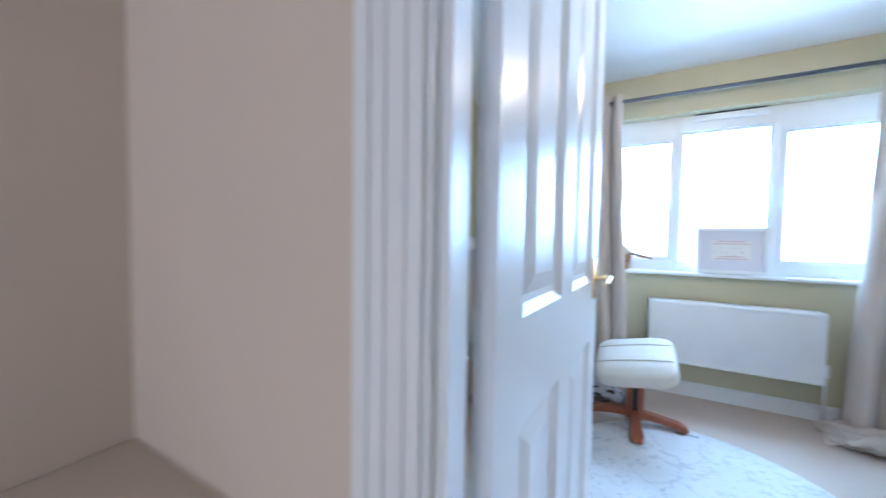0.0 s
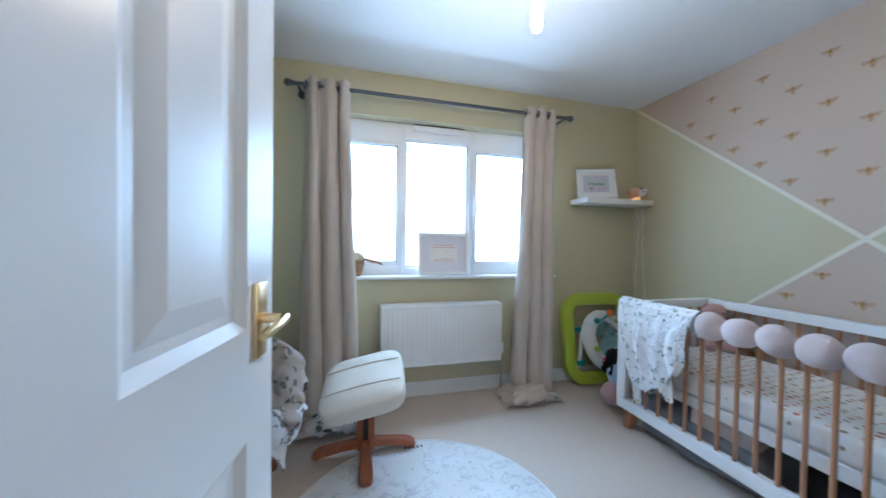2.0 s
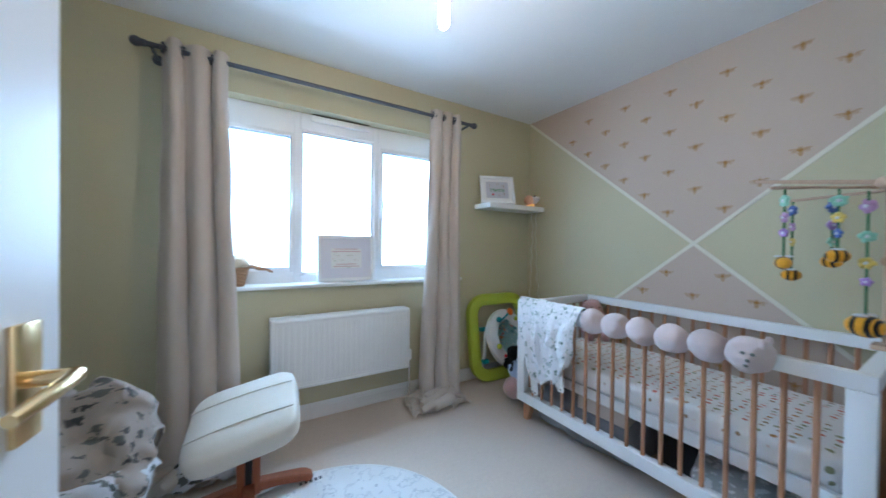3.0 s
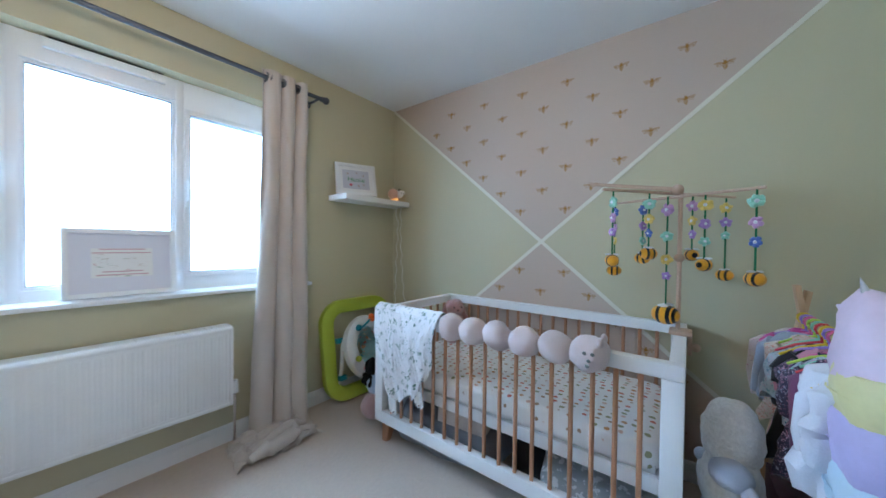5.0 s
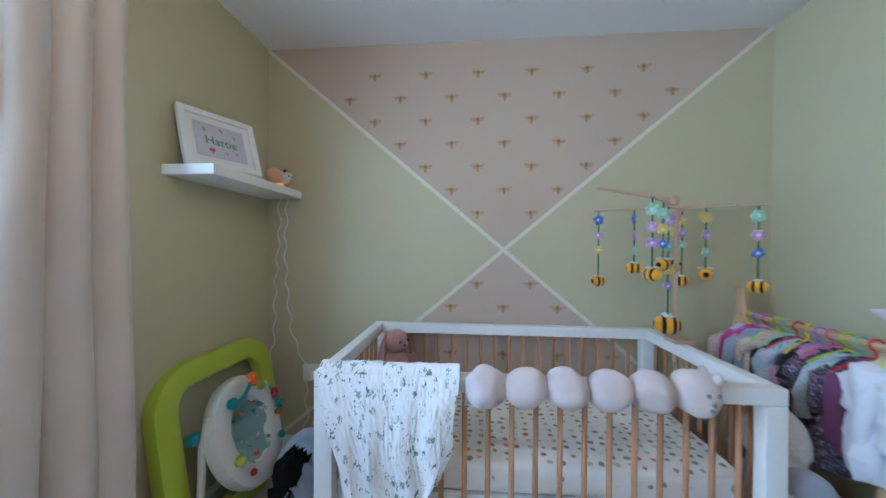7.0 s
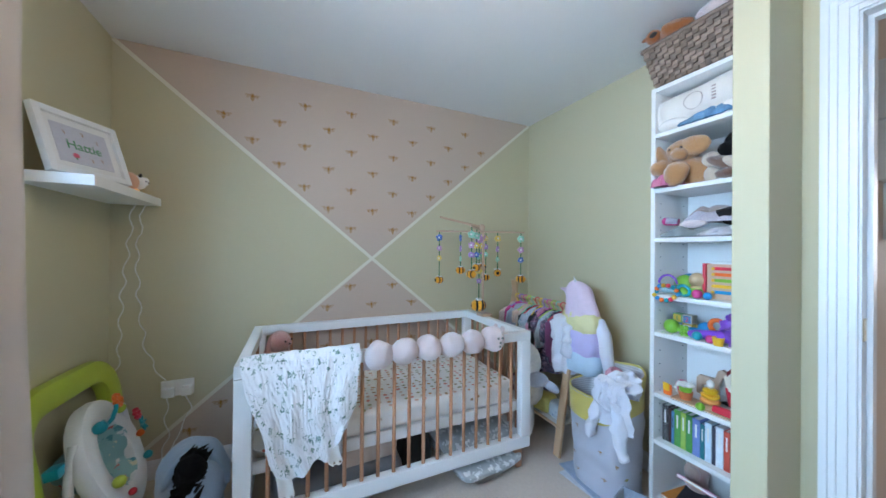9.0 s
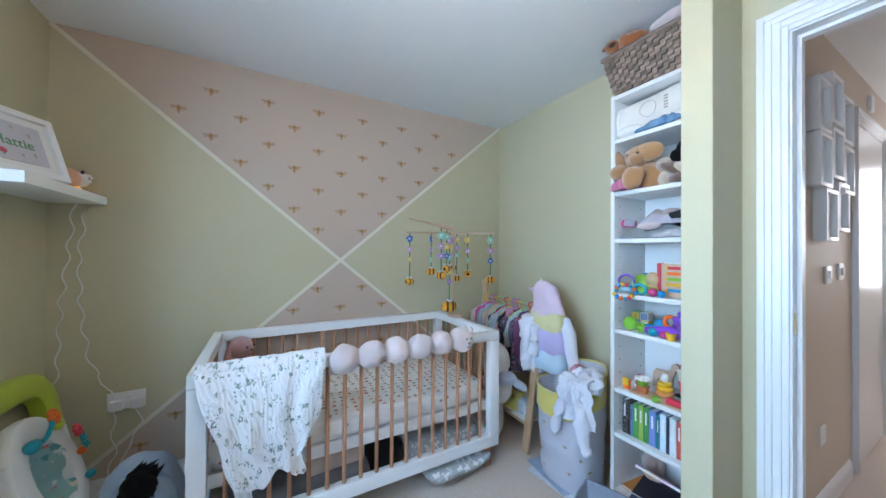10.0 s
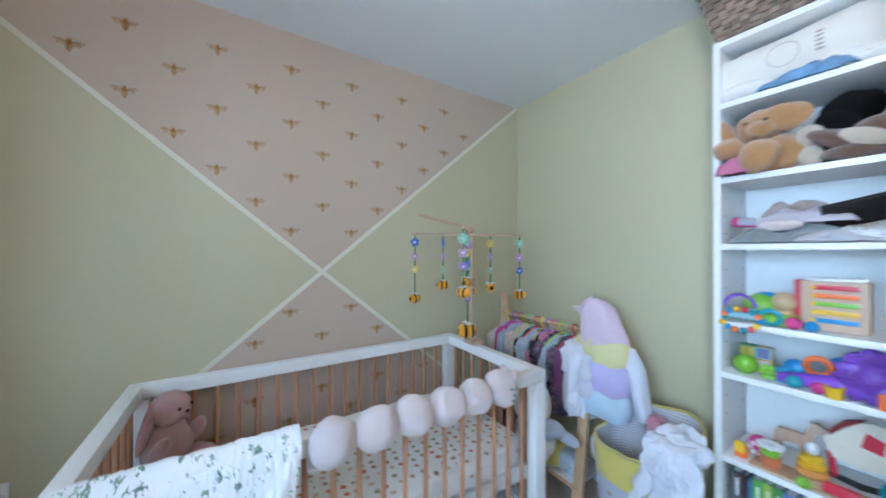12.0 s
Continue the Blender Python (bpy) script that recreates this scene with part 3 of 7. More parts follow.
for x0, x1 in ((-0.20, 0.18), (0.23, 0.60)):
    for z in (0.95, 1.33, 1.71):
        p = part("pane", boxed(x0, x1, HALL_S - 0.067, HALL_S - 0.062, z, z + 0.33), GLASS, window2, smooth=False)
        p.visible_shadow = False

# ---- landing fittings ----
def picture_frame(w, h, d, border, art, name="framed_picture", label="white box picture frame on the landing wall", group="", mount=None, inset=0.25):
    """Local: lies in x and z, back at y 0, faces -y."""
    f = thing(name, label, "picture frame", group)
    bm = bmesh.new()
    for a, b, c, e in ((0, border, 0, h), (w - border, w, 0, h), (border, w - border, 0, border), (border, w - border, h - border, h)):
        box(bm, a, b, -d, 0, c, e, bevel=0.002)
    part("frame", bm, PLASTICWHITE, f)
    mw = border + inset * (min(w, h) - 2 * border)
    part("mount", boxed(border - 0.001, w - border + 0.001, -d * 0.45, -0.004, border - 0.001, h - border + 0.001), mount or PAPER, f)
    part("print", boxed(mw, w - mw, -d * 0.45 - 0.002, -d * 0.45 + 0.001, mw, h - mw), art, f)
    return f


PAPER = surface("white_mount_card", (0.78, 0.77, 0.75), 0.8, 0, 0.02, 8, 300, 0.05)
PHOTO = surface("grey_photo_print", (0.45, 0.43, 0.42), 0.3, 0, 0.5, 18, 60, 0.0)
EASTHALL = Matrix(((0, 1, 0, HALL_E), (-1, 0, 0, 0), (0, 0, 1, 0), (0, 0, 0, 1)))     # local x runs along -y of the place
proto = picture_frame(0.19, 0.24, 0.045, 0.018, PHOTO, group="frames in the landing cluster")
proto.matrix_basis = EASTHALL @ pose(-0.035, 0, 1.79)
for x, z in ((0.165, 1.86), (0.365, 1.80), (-0.02, 1.545), (0.18, 1.60), (0.38, 1.545), (0.07, 1.30), (0.27, 1.35)):
    copy_thing(proto, EASTHALL @ pose(x, 0, z))
for i, (x, z) in enumerate(((2.05, 1.86), (2.28, 1.80), (2.05, 1.58), (2.28, 1.52), (2.10, 1.30))):
    tagged(copy_thing(proto, EASTHALL @ pose(x, 0, z)), group="frames further along the landing")


def switch_plate(y, z, name, label, rocker=True):
    s = thing(name, label, name.replace("_", " "), m=EASTHALL @ pose(-y, 0, z))
    p = part("plate", boxed(-0.043, 0.043, -0.009, 0, -0.043, 0.043, bevel=0.003), PLASTICWHITE)
    p.parent = s
    if rocker:
        r = part("rocker", boxed(-0.011, 0.011, -0.017, -0.008, -0.02, 0.02, bevel=0.003), PLASTICWHITE)
        r.parent = s
    else:
        for dx in (-0.018, 0.018):
            r = part("screw_cap", rodded((dx, -0.0105, 0.0), (dx, -0.008, 0.0), 0.004), PLASTICWHITE)
            r.parent = s
    return s


switch_plate(-0.285, 1.135, "light_switch", "white rocker light switch on the landing wall")
switch_plate(-0.515, 1.145, "light_switch", "white rocker light switch nearer the far door frame")
switch_plate(-0.19, 0.37, "wall_socket", "white blank socket plate low on landing wall", False)

# far door, its frame and the landing radiator
far_frame = tagged(new("door_frame"), "white moulded architrave of the further landing door", "door frame", "", "structure")
bm = bmesh.new()
for s0, s1, d in ((0.0, 0.018, 0.012), (0.018, 0.04, 0.017), (0.04, 0.058, 0.022), (0.058, 0.075, 0.027)):
    box(bm, HALL_E - d, HALL_E, -0.77 - 0 + s0 - 0.075, -0.77 + s1 - 0.075 + 0.0, 0, 2.0 + s1, bevel=0.002)
    box(bm, HALL_E - d, HALL_E, -1.55 - s1, -1.55 - s0, 0, 2.0 + s1, bevel=0.002)
    box(bm, HALL_E - d, HALL_E, -1.55 - s0, -0.845 + s0, 2.0 + s0, 2.0 + s1, bevel=0.002)
part("architrave", bm, GLOSSWHITE, far_frame)
far_door = tagged(new("door_2"), "white closed landing door with steel hinges", "door", "", "structure")
part("leaf", boxed(HALL_E - 0.008, HALL_E - 0.001, -1.545, -0.85, 0.006, 1.995), GLOSSWHITE, far_door, smooth=False)
for z in (0.28, 1.05, 1.75):
    part("hinge", boxed(HALL_E - 0.012, HALL_E - 0.008, -0.885, -0.85, z, z + 0.09), CHROME, far_door, "steel butt hinge")


def radiator(width, z0, z1, depth, label, valve=True):
    """Local: back at y 0, faces -y, x from 0."""
    r = thing("radiator", label, "radiator")
    bm = bmesh.new()
    n = int(width / 0.034)
    box(bm, 0, width, -depth, -depth + 0.012, z0, z1, bevel=0.006)
    part("front_panel", bm, PLASTICWHITE, r)
    bm = bmesh.new()
    for i in range(n):
        x = 0.03 + (width - 0.06) * i / (n - 1)
        box(bm, x - 0.009, x + 0.009, -depth - 0.0007, -depth + 0.001, z0 + 0.035, z1 - 0.035, bevel=0.003)
    part("convector_ribs", bm, PLASTICWHITE, r, "shallow pressed vertical ribs")
    part("back_panel", boxed(0.004, width - 0.004, -0.04, -0.028, z0 + 0.005, z1 - 0.005, bevel=0.004), PLASTICWHITE, r)
    bm = bmesh.new()
    box(bm, 0, width, -depth + 0.012, -0.03, z1 - 0.006, z1 + 0.002)
    part("top_grille", bm, PLASTICWHITE, r)
    for k in range(int(width / 0.03) - 1):
        part("grille_bar", boxed(0.02 + 0.03 * k, 0.042 + 0.03 * k, -depth + 0.022, -0.044, z1 + 0.002, z1 + 0.0045), PLASTICWHITE, r, smooth=False)
    bm = bmesh.new()
    for x0, x1, a, c in ((0.006, 0.018, z0 + 0.006, z1 - 0.006), (width - 0.018, width - 0.006, z0 + 0.006, z1 - 0.006), (0.018, width - 0.018, z0 + 0.006, z0 + 0.02), (0.018, width - 0.018, z1 - 0.02, z1 - 0.006)):
        box(bm, x0, x1, -depth - 0.003, -depth + 0.001, a, c, bevel=0.0012)
    part("panel_border", bm, PLASTICWHITE, r, "raised pressed border")
    for x in (0.0, width - 0.004):
        part("side_panel", boxed(x, x + 0.004, -depth + 0.012, -0.028, z0, z1 - 0.006), PLASTICWHITE, r)
    for x in (0.12, width - 0.12):
        part("bracket", boxed(x - 0.015, x + 0.015, -0.028, 0, z0 + 0.05, z1 - 0.06), PLASTICWHITE, r)
    if valve:
        v = part("valve", rodded((width + 0.03, -depth / 2, z0 + 0.035), (width + 0.03, -depth / 2, z0 + 0.105), 0.019, 0.016), PLASTICWHITE, r, "white thermostatic valve head")
        bm = bmesh.new()
        rod(bm, (width + 0.03, -depth / 2, 0.0), (width + 0.03, -depth / 2, z0 + 0.035), 0.0075)
        rod(bm, (width - 0.003, -depth / 2, z0 + 0.022), (width + 0.03, -depth / 2, z0 + 0.022), 0.01)
        part("pipe", bm, CHROME, v)
    return r


radiator(0.885, 0.265, 0.690, 0.145, "white panel radiator under the bedroom window").matrix_basis = pose(0.437, YN, 0)
radiator(1.3, 0.25, 0.79, 0.075, "white double panel radiator on the landing wall").matrix_basis = EASTHALL @ pose(1.60, 0, 0) @ pose(0, 0, 0)
solid("wall_sensor", boxed(HALL_E - 0.02, HALL_E, -1.24, -1.16, 2.14, 2.24, bevel=0.008), PLASTICWHITE, "small white sensor box high on landing wall", "sensor")
solid("landing_ledge", boxed(HALL_W, HALL_W + 0.34, 0.0, DOOR_Y0, 0.0, 0.70, bevel=0.008), HALLPAINT, "low beige boxed ledge in the landing corner", "ledge")

# ---- curtain pole and curtains ----
pole = thing("curtain_pole", "dark grey metal curtain pole with ball finials", "curtain pole", m=pose(0.86, YN, 2.107))
RY, RZ = 2.918, 2.107
part("pole", rodded((-0.12, RY, RZ), (1.845, RY, RZ), 0.0125), GREYMETAL, pole)
for x, s in ((-0.12, -1), (1.845, 1)):
    bm = rodded((x - s * 0.012, RY, RZ), (x + s * 0.01, RY, RZ), 0.017)
    ball(bm, (x + s * 0.024, RY, RZ), 0.024, 16)
    part("finial", bm, GREYMETAL, pole)
for x in (-0.085, 1.81):
    bm = rodded((x, RY, RZ - 0.012), (x, YN - 0.004, RZ - 0.012), 0.008)
    rod(bm, (x, YN - 0.008, RZ - 0.012), (x, YN, RZ - 0.012), 0.026)
    part("bracket", bm, GREYMETAL, pole)


def curtain(tx0, tx1, bx0, bx1, folds, seed, flare, label):
    c = thing("curtain", label, "curtain", "pair of curtains", pose((bx0 + bx1) / 2, RY, 0))
    top, bottom = RZ + 0.045, 0.035

    def f(u, v):
        e = v ** 1.5
        x = (tx0 + (tx1 - tx0) * u) * (1 - e) + (bx0 + (bx1 - bx0) * u) * e
        ph = math.tau * folds * (u + 0.09 * noise.noise(Vector((u * 4.3, v * 0.8, seed * 3)))) + 0.9 * math.sin(2.6 * v + seed + 2 * u)
        amp = (0.040 + 0.03 * e) * (0.75 + 0.7 * abs(noise.noise(Vector((u * 3.1, v * 0.6, seed)))) + 0.2 * math.sin(seed + 5 * u))
        y = RY + amp * math.sin(ph) - flare * e * (0.35 + 0.65 * u) + 0.012 * noise.noise(Vector((u * 7, v * 3, seed)))
        x += 0.018 * math.cos(ph) * (1 + e) + 0.012 * noise.noise(Vector((u * 5, v * 5, seed + 9)))
        return Vector((x, y, top + (bottom - top) * v))

    cl = part("cloth", sheet(bmesh.new(), 96, 40, f, 0.004), CURTAIN, c)
    for k in range(2 * folds):
        u = (k + 0.5) / (2 * folds)
        p = f(u, 0.02)
        ring = [(p.x + 0.004 * math.sin(a), RY + 0.024 * math.cos(a), RZ + 0.024 * math.sin(a)) for a in (i * math.tau / 16 for i in range(16))]
        part("eyelet", tube(bmesh.new(), ring, 0.005, 6, True), GREYMETAL, cl, "grey metal eyelet")
    return c


left_curtain = curtain(-0.055, 0.215, -0.085, 0.285, 3, 1.3, 0.16, "oatmeal eyelet curtain gathered open, falling to the floor")
right_curtain = curtain(1.450, 1.712, 1.405, 1.715, 3, 4.1, 0.03, "oatmeal eyelet curtain with its hem puddled on carpet")


def lifted(bm, z=0.001):
    """Keeps cloth from sinking through the floor."""
    for v in bm.verts:
        v.co.z = max(v.co.z, z)
    return bm


def puddle(parent, cx, cy, w, d, h, seed):
    def f(u, v):
        x, y = cx + w * (u - 0.5), cy + d * (v - 0.5)
        r = math.hypot((u - 0.5) * 2, (v - 0.5) * 2)
        n = noise.noise(Vector((x * 9, y * 9, seed)))
        m = noise.noise(Vector((x * 21, y * 16, seed + 4)))
        x += 0.05 * noise.noise(Vector((u * 4, v * 4, seed + 7)))
        y += 0.05 * noise.noise(Vector((u * 4, v * 4, seed + 2)))
        edge = max(0.0, 1 - r ** 2.5)
        return Vector((x, y, 0.008 + edge * h * (0.55 + 0.8 * abs(n) + 0.35 * m)))
    rnd = random.Random(int(seed))
    for k in range(5):
        a0 = rnd.uniform(-0.5, 0.5)
        pts = [(cx + w * (0.42 * math.cos(a0) * q + 0.12 * rnd.uniform(-1, 1)), cy + d * ((k - 2) * 0.16 + 0.22 * math.sin(a0 + 2 * q) + 0.06 * rnd.uniform(-1, 1)), 0.032 + h * 0.35 * abs(math.sin(3 * q + k))) for q in (-1, -0.6, -0.2, 0.2, 0.6, 1)]
        fine = [Vector(pts[min(i // 4, 4)]).lerp(Vector(pts[min(i // 4, 4) + 1]), (i % 4) / 4) for i in range(21)]
        bm = tube(bmesh.new(), fine, 0.032, 14, taper=[0.55 + 0.6 * math.sin(math.pi * (i + 1) / 22) for i in range(21)])
        for v2 in bm.verts:
            v2.co += Vector((1, 1, 0.7)) * 0.014 * noise.noise(v2.co * 22 + Vector((seed, 0, 0)))
            v2.co.z = max(0.003, v2.co.z)
        part("hem_fold", bm, CURTAIN, parent)
    part("puddled_hem", lifted(crumple(sheet(bmesh.new(), 56, 40, f, 0.006), 0.040, 17, seed)), CURTAIN, parent, "crumpled hem lying on the floor")


puddle(right_curtain, 1.51, 2.84, 0.46, 0.26, 0.10, 3.0)
puddle(left_curtain, 0.10, 2.80, 0.46, 0.26, 0.09, 8.0)

# ---- on the window board ----
pic = picture_frame(0.395, 0.32, 0.03, 0.022, spotted("printed_name_picture", (0.80, 0.79, 0.76), [(0.55, 0.25, 0.25), (0.45, 0.38, 0.30), (0.35, 0.40, 0.30), (0.6, 0.5, 0.45)], 34, 0.22, 0.5, 0.6, (1, 1, 2.2)),
                    "framed_picture", "white framed nursery print leaning on the window board", mount=surface("lilac_grey_mount_card", (0.70, 0.69, 0.74), 0.8, 0, 0.02, 8, 300, 0.05))
pic.matrix_basis = pose(0.725, 3.12, WIN_Z0, -8, 0, 0)
for i, (w, z) in enumerate(((0.16, 0.222), (0.20, 0.205), (0.14, 0.115), (0.18, 0.10))):
    b = part("text_line", boxed(0.197 - w / 2, 0.197 + w / 2, -0.0165, -0.0150, z, z + 0.005), surface("pink_ink", (0.58, 0.36, 0.38), 0.7) if i == 0 else bpy.data.materials["pink_ink"])
    b.parent = pic
WICKER = stripes("brown_wicker", (0.20, 0.10, 0.05), (0.42, 0.24, 0.12), 38, "Z")
wb = thing("wicker_basket", "small brown wicker basket of fluffy wool on window board", "basket", m=pose(0.265, 3.085, WIN_Z0))
bm = lathe(bmesh.new(), [(0.042, 0), (0.05, 0.03), (0.058, 0.07), (0.065, 0.11), (0.067, 0.115), (0.06, 0.115), (0.052, 0.07)], (0.265, 3.085, WIN_Z0), 20)
part("basket_body", bm, WICKER, wb)
for k in range(4):
    z = WIN_Z0 + 0.02 + 0.028 * k
    r = 0.047 + 0.0055 * k
    part("woven_band", tube(bmesh.new(), [(0.265 + r * math.cos(a), 3.085 + r * math.sin(a), z) for a in (i * math.tau / 24 for i in range(24))], 0.0055, 6, True), WICKER, wb)
part("wool_tuft", balled((0.27, 3.085, WIN_Z0 + 0.135), (0.06, 0.055, 0.045), 22, 0.02, 30), plush("cream_wool", (0.72, 0.60, 0.44)), wb, "cream fluffy wool")
tw = [(0.30, 3.08, 1.0), (0.345, 3.07, 1.005), (0.38, 3.07, 0.99), (0.42, 3.065, 0.985), (0.455, 3.06, 0.965)]
bm = tube(bmesh.new(), tw, 0.012, 8, taper=[1, 0.9, 1.1, 0.8, 0.5])
part("plaited_handle", bm, WICKER, wb, "plaited brown handle sticking out")

# ---- floating shelf in the corner ----
solid("floating_shelf", boxed(1.985, 2.612, 2.842, YN, 1.461, 1.501, bevel=0.003), LAMINATE, "white floating wall shelf in the corner", "shelf")


def letters(text, size, material, parent, m, label=""):
    cu = bpy.data.curves.new("text", "FONT")
    cu.body, cu.size, cu.extrude, cu.align_x = text, size, 0.0006, "CENTER"
    tmp = new("text", cu)
    dg = bpy.context.evaluated_depsgraph_get()
    me = bpy.data.meshes.new_from_object(tmp.evaluated_get(dg))
    bpy.data.objects.remove(tmp)
    bpy.data.curves.remove(cu)
    ob = new("lettering", me)
    me.materials.clear()
    me.materials.append(material)
    ob.parent = parent
    ob.matrix_basis = m
    return tagged(ob, label)


GREENINK = surface("green_ink", (0.10, 0.28, 0.12), 0.7, 0, 0.05, 20, 200, 0)
PINKINK = surface("rose_ink", (0.60, 0.10, 0.16), 0.7, 0, 0.05, 20, 200, 0)
OCHREINK = surface("ochre_ink", (0.40, 0.27, 0.08), 0.7, 0, 0.05, 20, 200, 0)
name_frame = picture_frame(0.296, 0.252, 0.024, 0.024, surface("lilac_grey_print_paper", (0.56, 0.55, 0.60), 0.6), "framed_picture", "white framed name print with bees leaning on shelf", inset=0.13)
letters("Hattie", 0.050, GREENINK, name_frame, pose(0.148, -0.0138, 0.108, 90, 0, 0), "green printed name")
for x, z in ((0.09, 0.168), (0.155, 0.178), (0.205, 0.085), (0.205, 0.160), (0.165, 0.075)):
    o = new("printed_bee", bee_mesh)
    o.parent = name_frame
    o.matrix_basis = pose(x, -0.0136, z, 90, 0, 20) @ Matrix.Scale(0.36, 4)
o = part("printed_flower", balled((0.108, -0.0132, 0.082), (0.012, 0.0015, 0.010), 10), PINKINK)
o.parent = name_frame
o = part("printed_stem", boxed(0.106, 0.110, -0.0139, -0.0129, 0.066, 0.074), GREENINK)
o.parent = name_frame
name_frame.matrix_basis = pose(1.990, 2.970, 1.502, -18, 0, -23)

PEACH = surface("peach_silicone", (0.72, 0.42, 0.28), 0.5, 0, 0.04, 10, 200, 0.05)
NIGHT = surface("night_light_amber", (0.80, 0.42, 0.15), 0.5, 0, 0.04, 10, 200, 0.05)
nb = NIGHT.node_tree.nodes["Principled BSDF"]
nb.inputs["Emission Color"].default_value, nb.inputs["Emission Strength"].default_value = (1.0, 0.45, 0.12, 1), 0.6
NLX, NLZ = 2.535, 1.5015
nl = thing("night_light", "white and peach animal night light glowing amber", "night light", m=pose(NLX, 2.94, NLZ))
part("base", lathe(bmesh.new(), [(0.030, 0), (0.034, 0.006), (0.033, 0.022), (0.028, 0.028)], (NLX, 2.94, NLZ + 0.005), 20), NIGHT, nl, "amber glowing base")
part("body", balled((NLX - 0.014, 2.945, NLZ + 0.066), (0.046, 0.041, 0.048), 22), PEACH, nl)
hd = part("head", balled((NLX + 0.034, 2.922, NLZ + 0.072), (0.036, 0.033, 0.034), 20, turn=(0, 35, 0)), PLASTICWHITE, nl)
part("muzzle", balled((NLX + 0.060, 2.904, NLZ + 0.083), (0.018, 0.016, 0.022), 14), PLASTICWHITE, hd)
part("ear", balled((NLX + 0.022, 2.912, NLZ + 0.098), (0.010, 0.008, 0.022), 12, turn=(0, 30, 0)), BLACK, hd, "dark ear")
for d in (-0.012, 0.016):
    part("eye", balled((NLX + 0.042 + d, 2.893, NLZ + 0.078), 0.006, 10), BLACK, hd)
part("foot", boxed(NLX - 0.02, NLX + 0.05, 2.905, 2.96, NLZ, NLZ + 0.006, bevel=0.002), PLASTICWHITE, nl)

# ---- double socket, plugs and leads ----
sk = thing("wall_socket", "white double wall socket with two plugs", "wall socket", m=pose(XE, 2.767, 0.47))
part("plate", boxed(XE - 0.010, XE, 2.694, 2.84, 0.43, 0.516, bevel=0.003), PLASTICWHITE, sk)
for y in (2.78, 2.755):
    part("rocker", boxed(XE - 0.014, XE - 0.009, y - 0.006, y + 0.006, 0.488, 0.505, bevel=0.001), PLASTICWHITE, sk)
for y in (2.80, 2.722):
    solid("plug", boxed(XE - 0.038, XE - 0.0102, y - 0.024, y + 0.024, 0.432, 0.482, bevel=0.005), PLASTICWHITE, "white three-pin plug in the wall socket", "plug", "plugs")


def lead(name, pts, wob, label):
    out, rnd = [], random.Random(len(pts) * 7 + int(pts[0][2] * 100))
    pts = [Vector(p) for p in pts]
    n = 14
    for a, b in zip(pts, pts[1:]):
        for i in range(n):
            p = a.lerp(b, i / n)
            ph = p.z * 46
            out.append(p + Vector((0.0, wob * math.sin(ph), 0)) + Vector((0, rnd.uniform(-0.002, 0.002), 0)))
    out.append(pts[-1])
    return solid(name, tube(bmesh.new(), out, 0.0028, 6), PLASTICWHITE, label, "cable")


lead("cable", [(2.54, 2.93, 1.461), (2.60, 2.965, 1.3), (2.62, 3.0, 1.0), (2.622, 3.01, 0.70), (2.60, 3.02, 0.5), (2.58, 3.03, 0.2)], 0.010, "white kinked lead hanging from the floating shelf")
lead("cable", [(2.57, 2.90, 1.461), (2.61, 2.94, 1.2), (2.622, 2.93, 0.9), (2.622, 2.90, 0.68), (2.615, 2.83, 0.54), (2.60, 2.80, 0.475)], 0.010, "white kinked lead down to the wall socket")
lead("cable", [(2.60, 2.80, 0.432), (2.612, 2.815, 0.33), (2.605, 2.80, 0.22), (2.60, 2.83, 0.12), (2.50, 2.78, 0.01), (2.40, 2.76, 0.006)], 0.008, "white lead trailing from plug to carpet")
lead("cable", [(2.60, 2.722, 0.432), (2.605, 2.70, 0.36), (2.60, 2.74, 0.27), (2.60, 2.78, 0.16), (2.56, 2.70, 0.01), (2.45, 2.66, 0.006)], 0.004, "white lead curving down from second plug")

# ---- pendant bulb ----
pend = thing("pendant_light", "bare white tube bulb hanging on a short flex", "ceiling light", m=pose(0.914, 1.805, ZC))
GLOW, gnt, gb = tree("lit_bulb", 0.4)
gb.inputs["Emission Color"].default_value, gb.inputs["Emission Strength"].default_value = (1.0, 0.72, 0.45, 1), 235.0
part("ceiling_rose", lathe(bmesh.new(), [(0.05, 0), (0.05, -0.008), (0.032, -0.024), (0.012, -0.03)], (0.914, 1.805, ZC), 24), PLASTICWHITE, pend)
part("flex", rodded((0.914, 1.805, 2.10), (0.914, 1.805, ZC - 0.03), 0.0035, seg=8), PLASTICWHITE, pend)
part("lamp_holder", lathe(bmesh.new(), [(0.012, 2.115), (0.017, 2.10), (0.019, 2.06), (0.021, 2.045), (0.021, 2.02), (0.017, 2.015)], (0.914, 1.805, 0), 20), PLASTICWHITE, pend)
part("bulb", lathe(bmesh.new(), [(0.016, 2.016), (0.018, 2.0), (0.018, 1.925), (0.014, 1.914), (0.004, 1.911)], (0.914, 1.805, 0), 20), GLOW, pend, "glowing tube-shaped bulb")

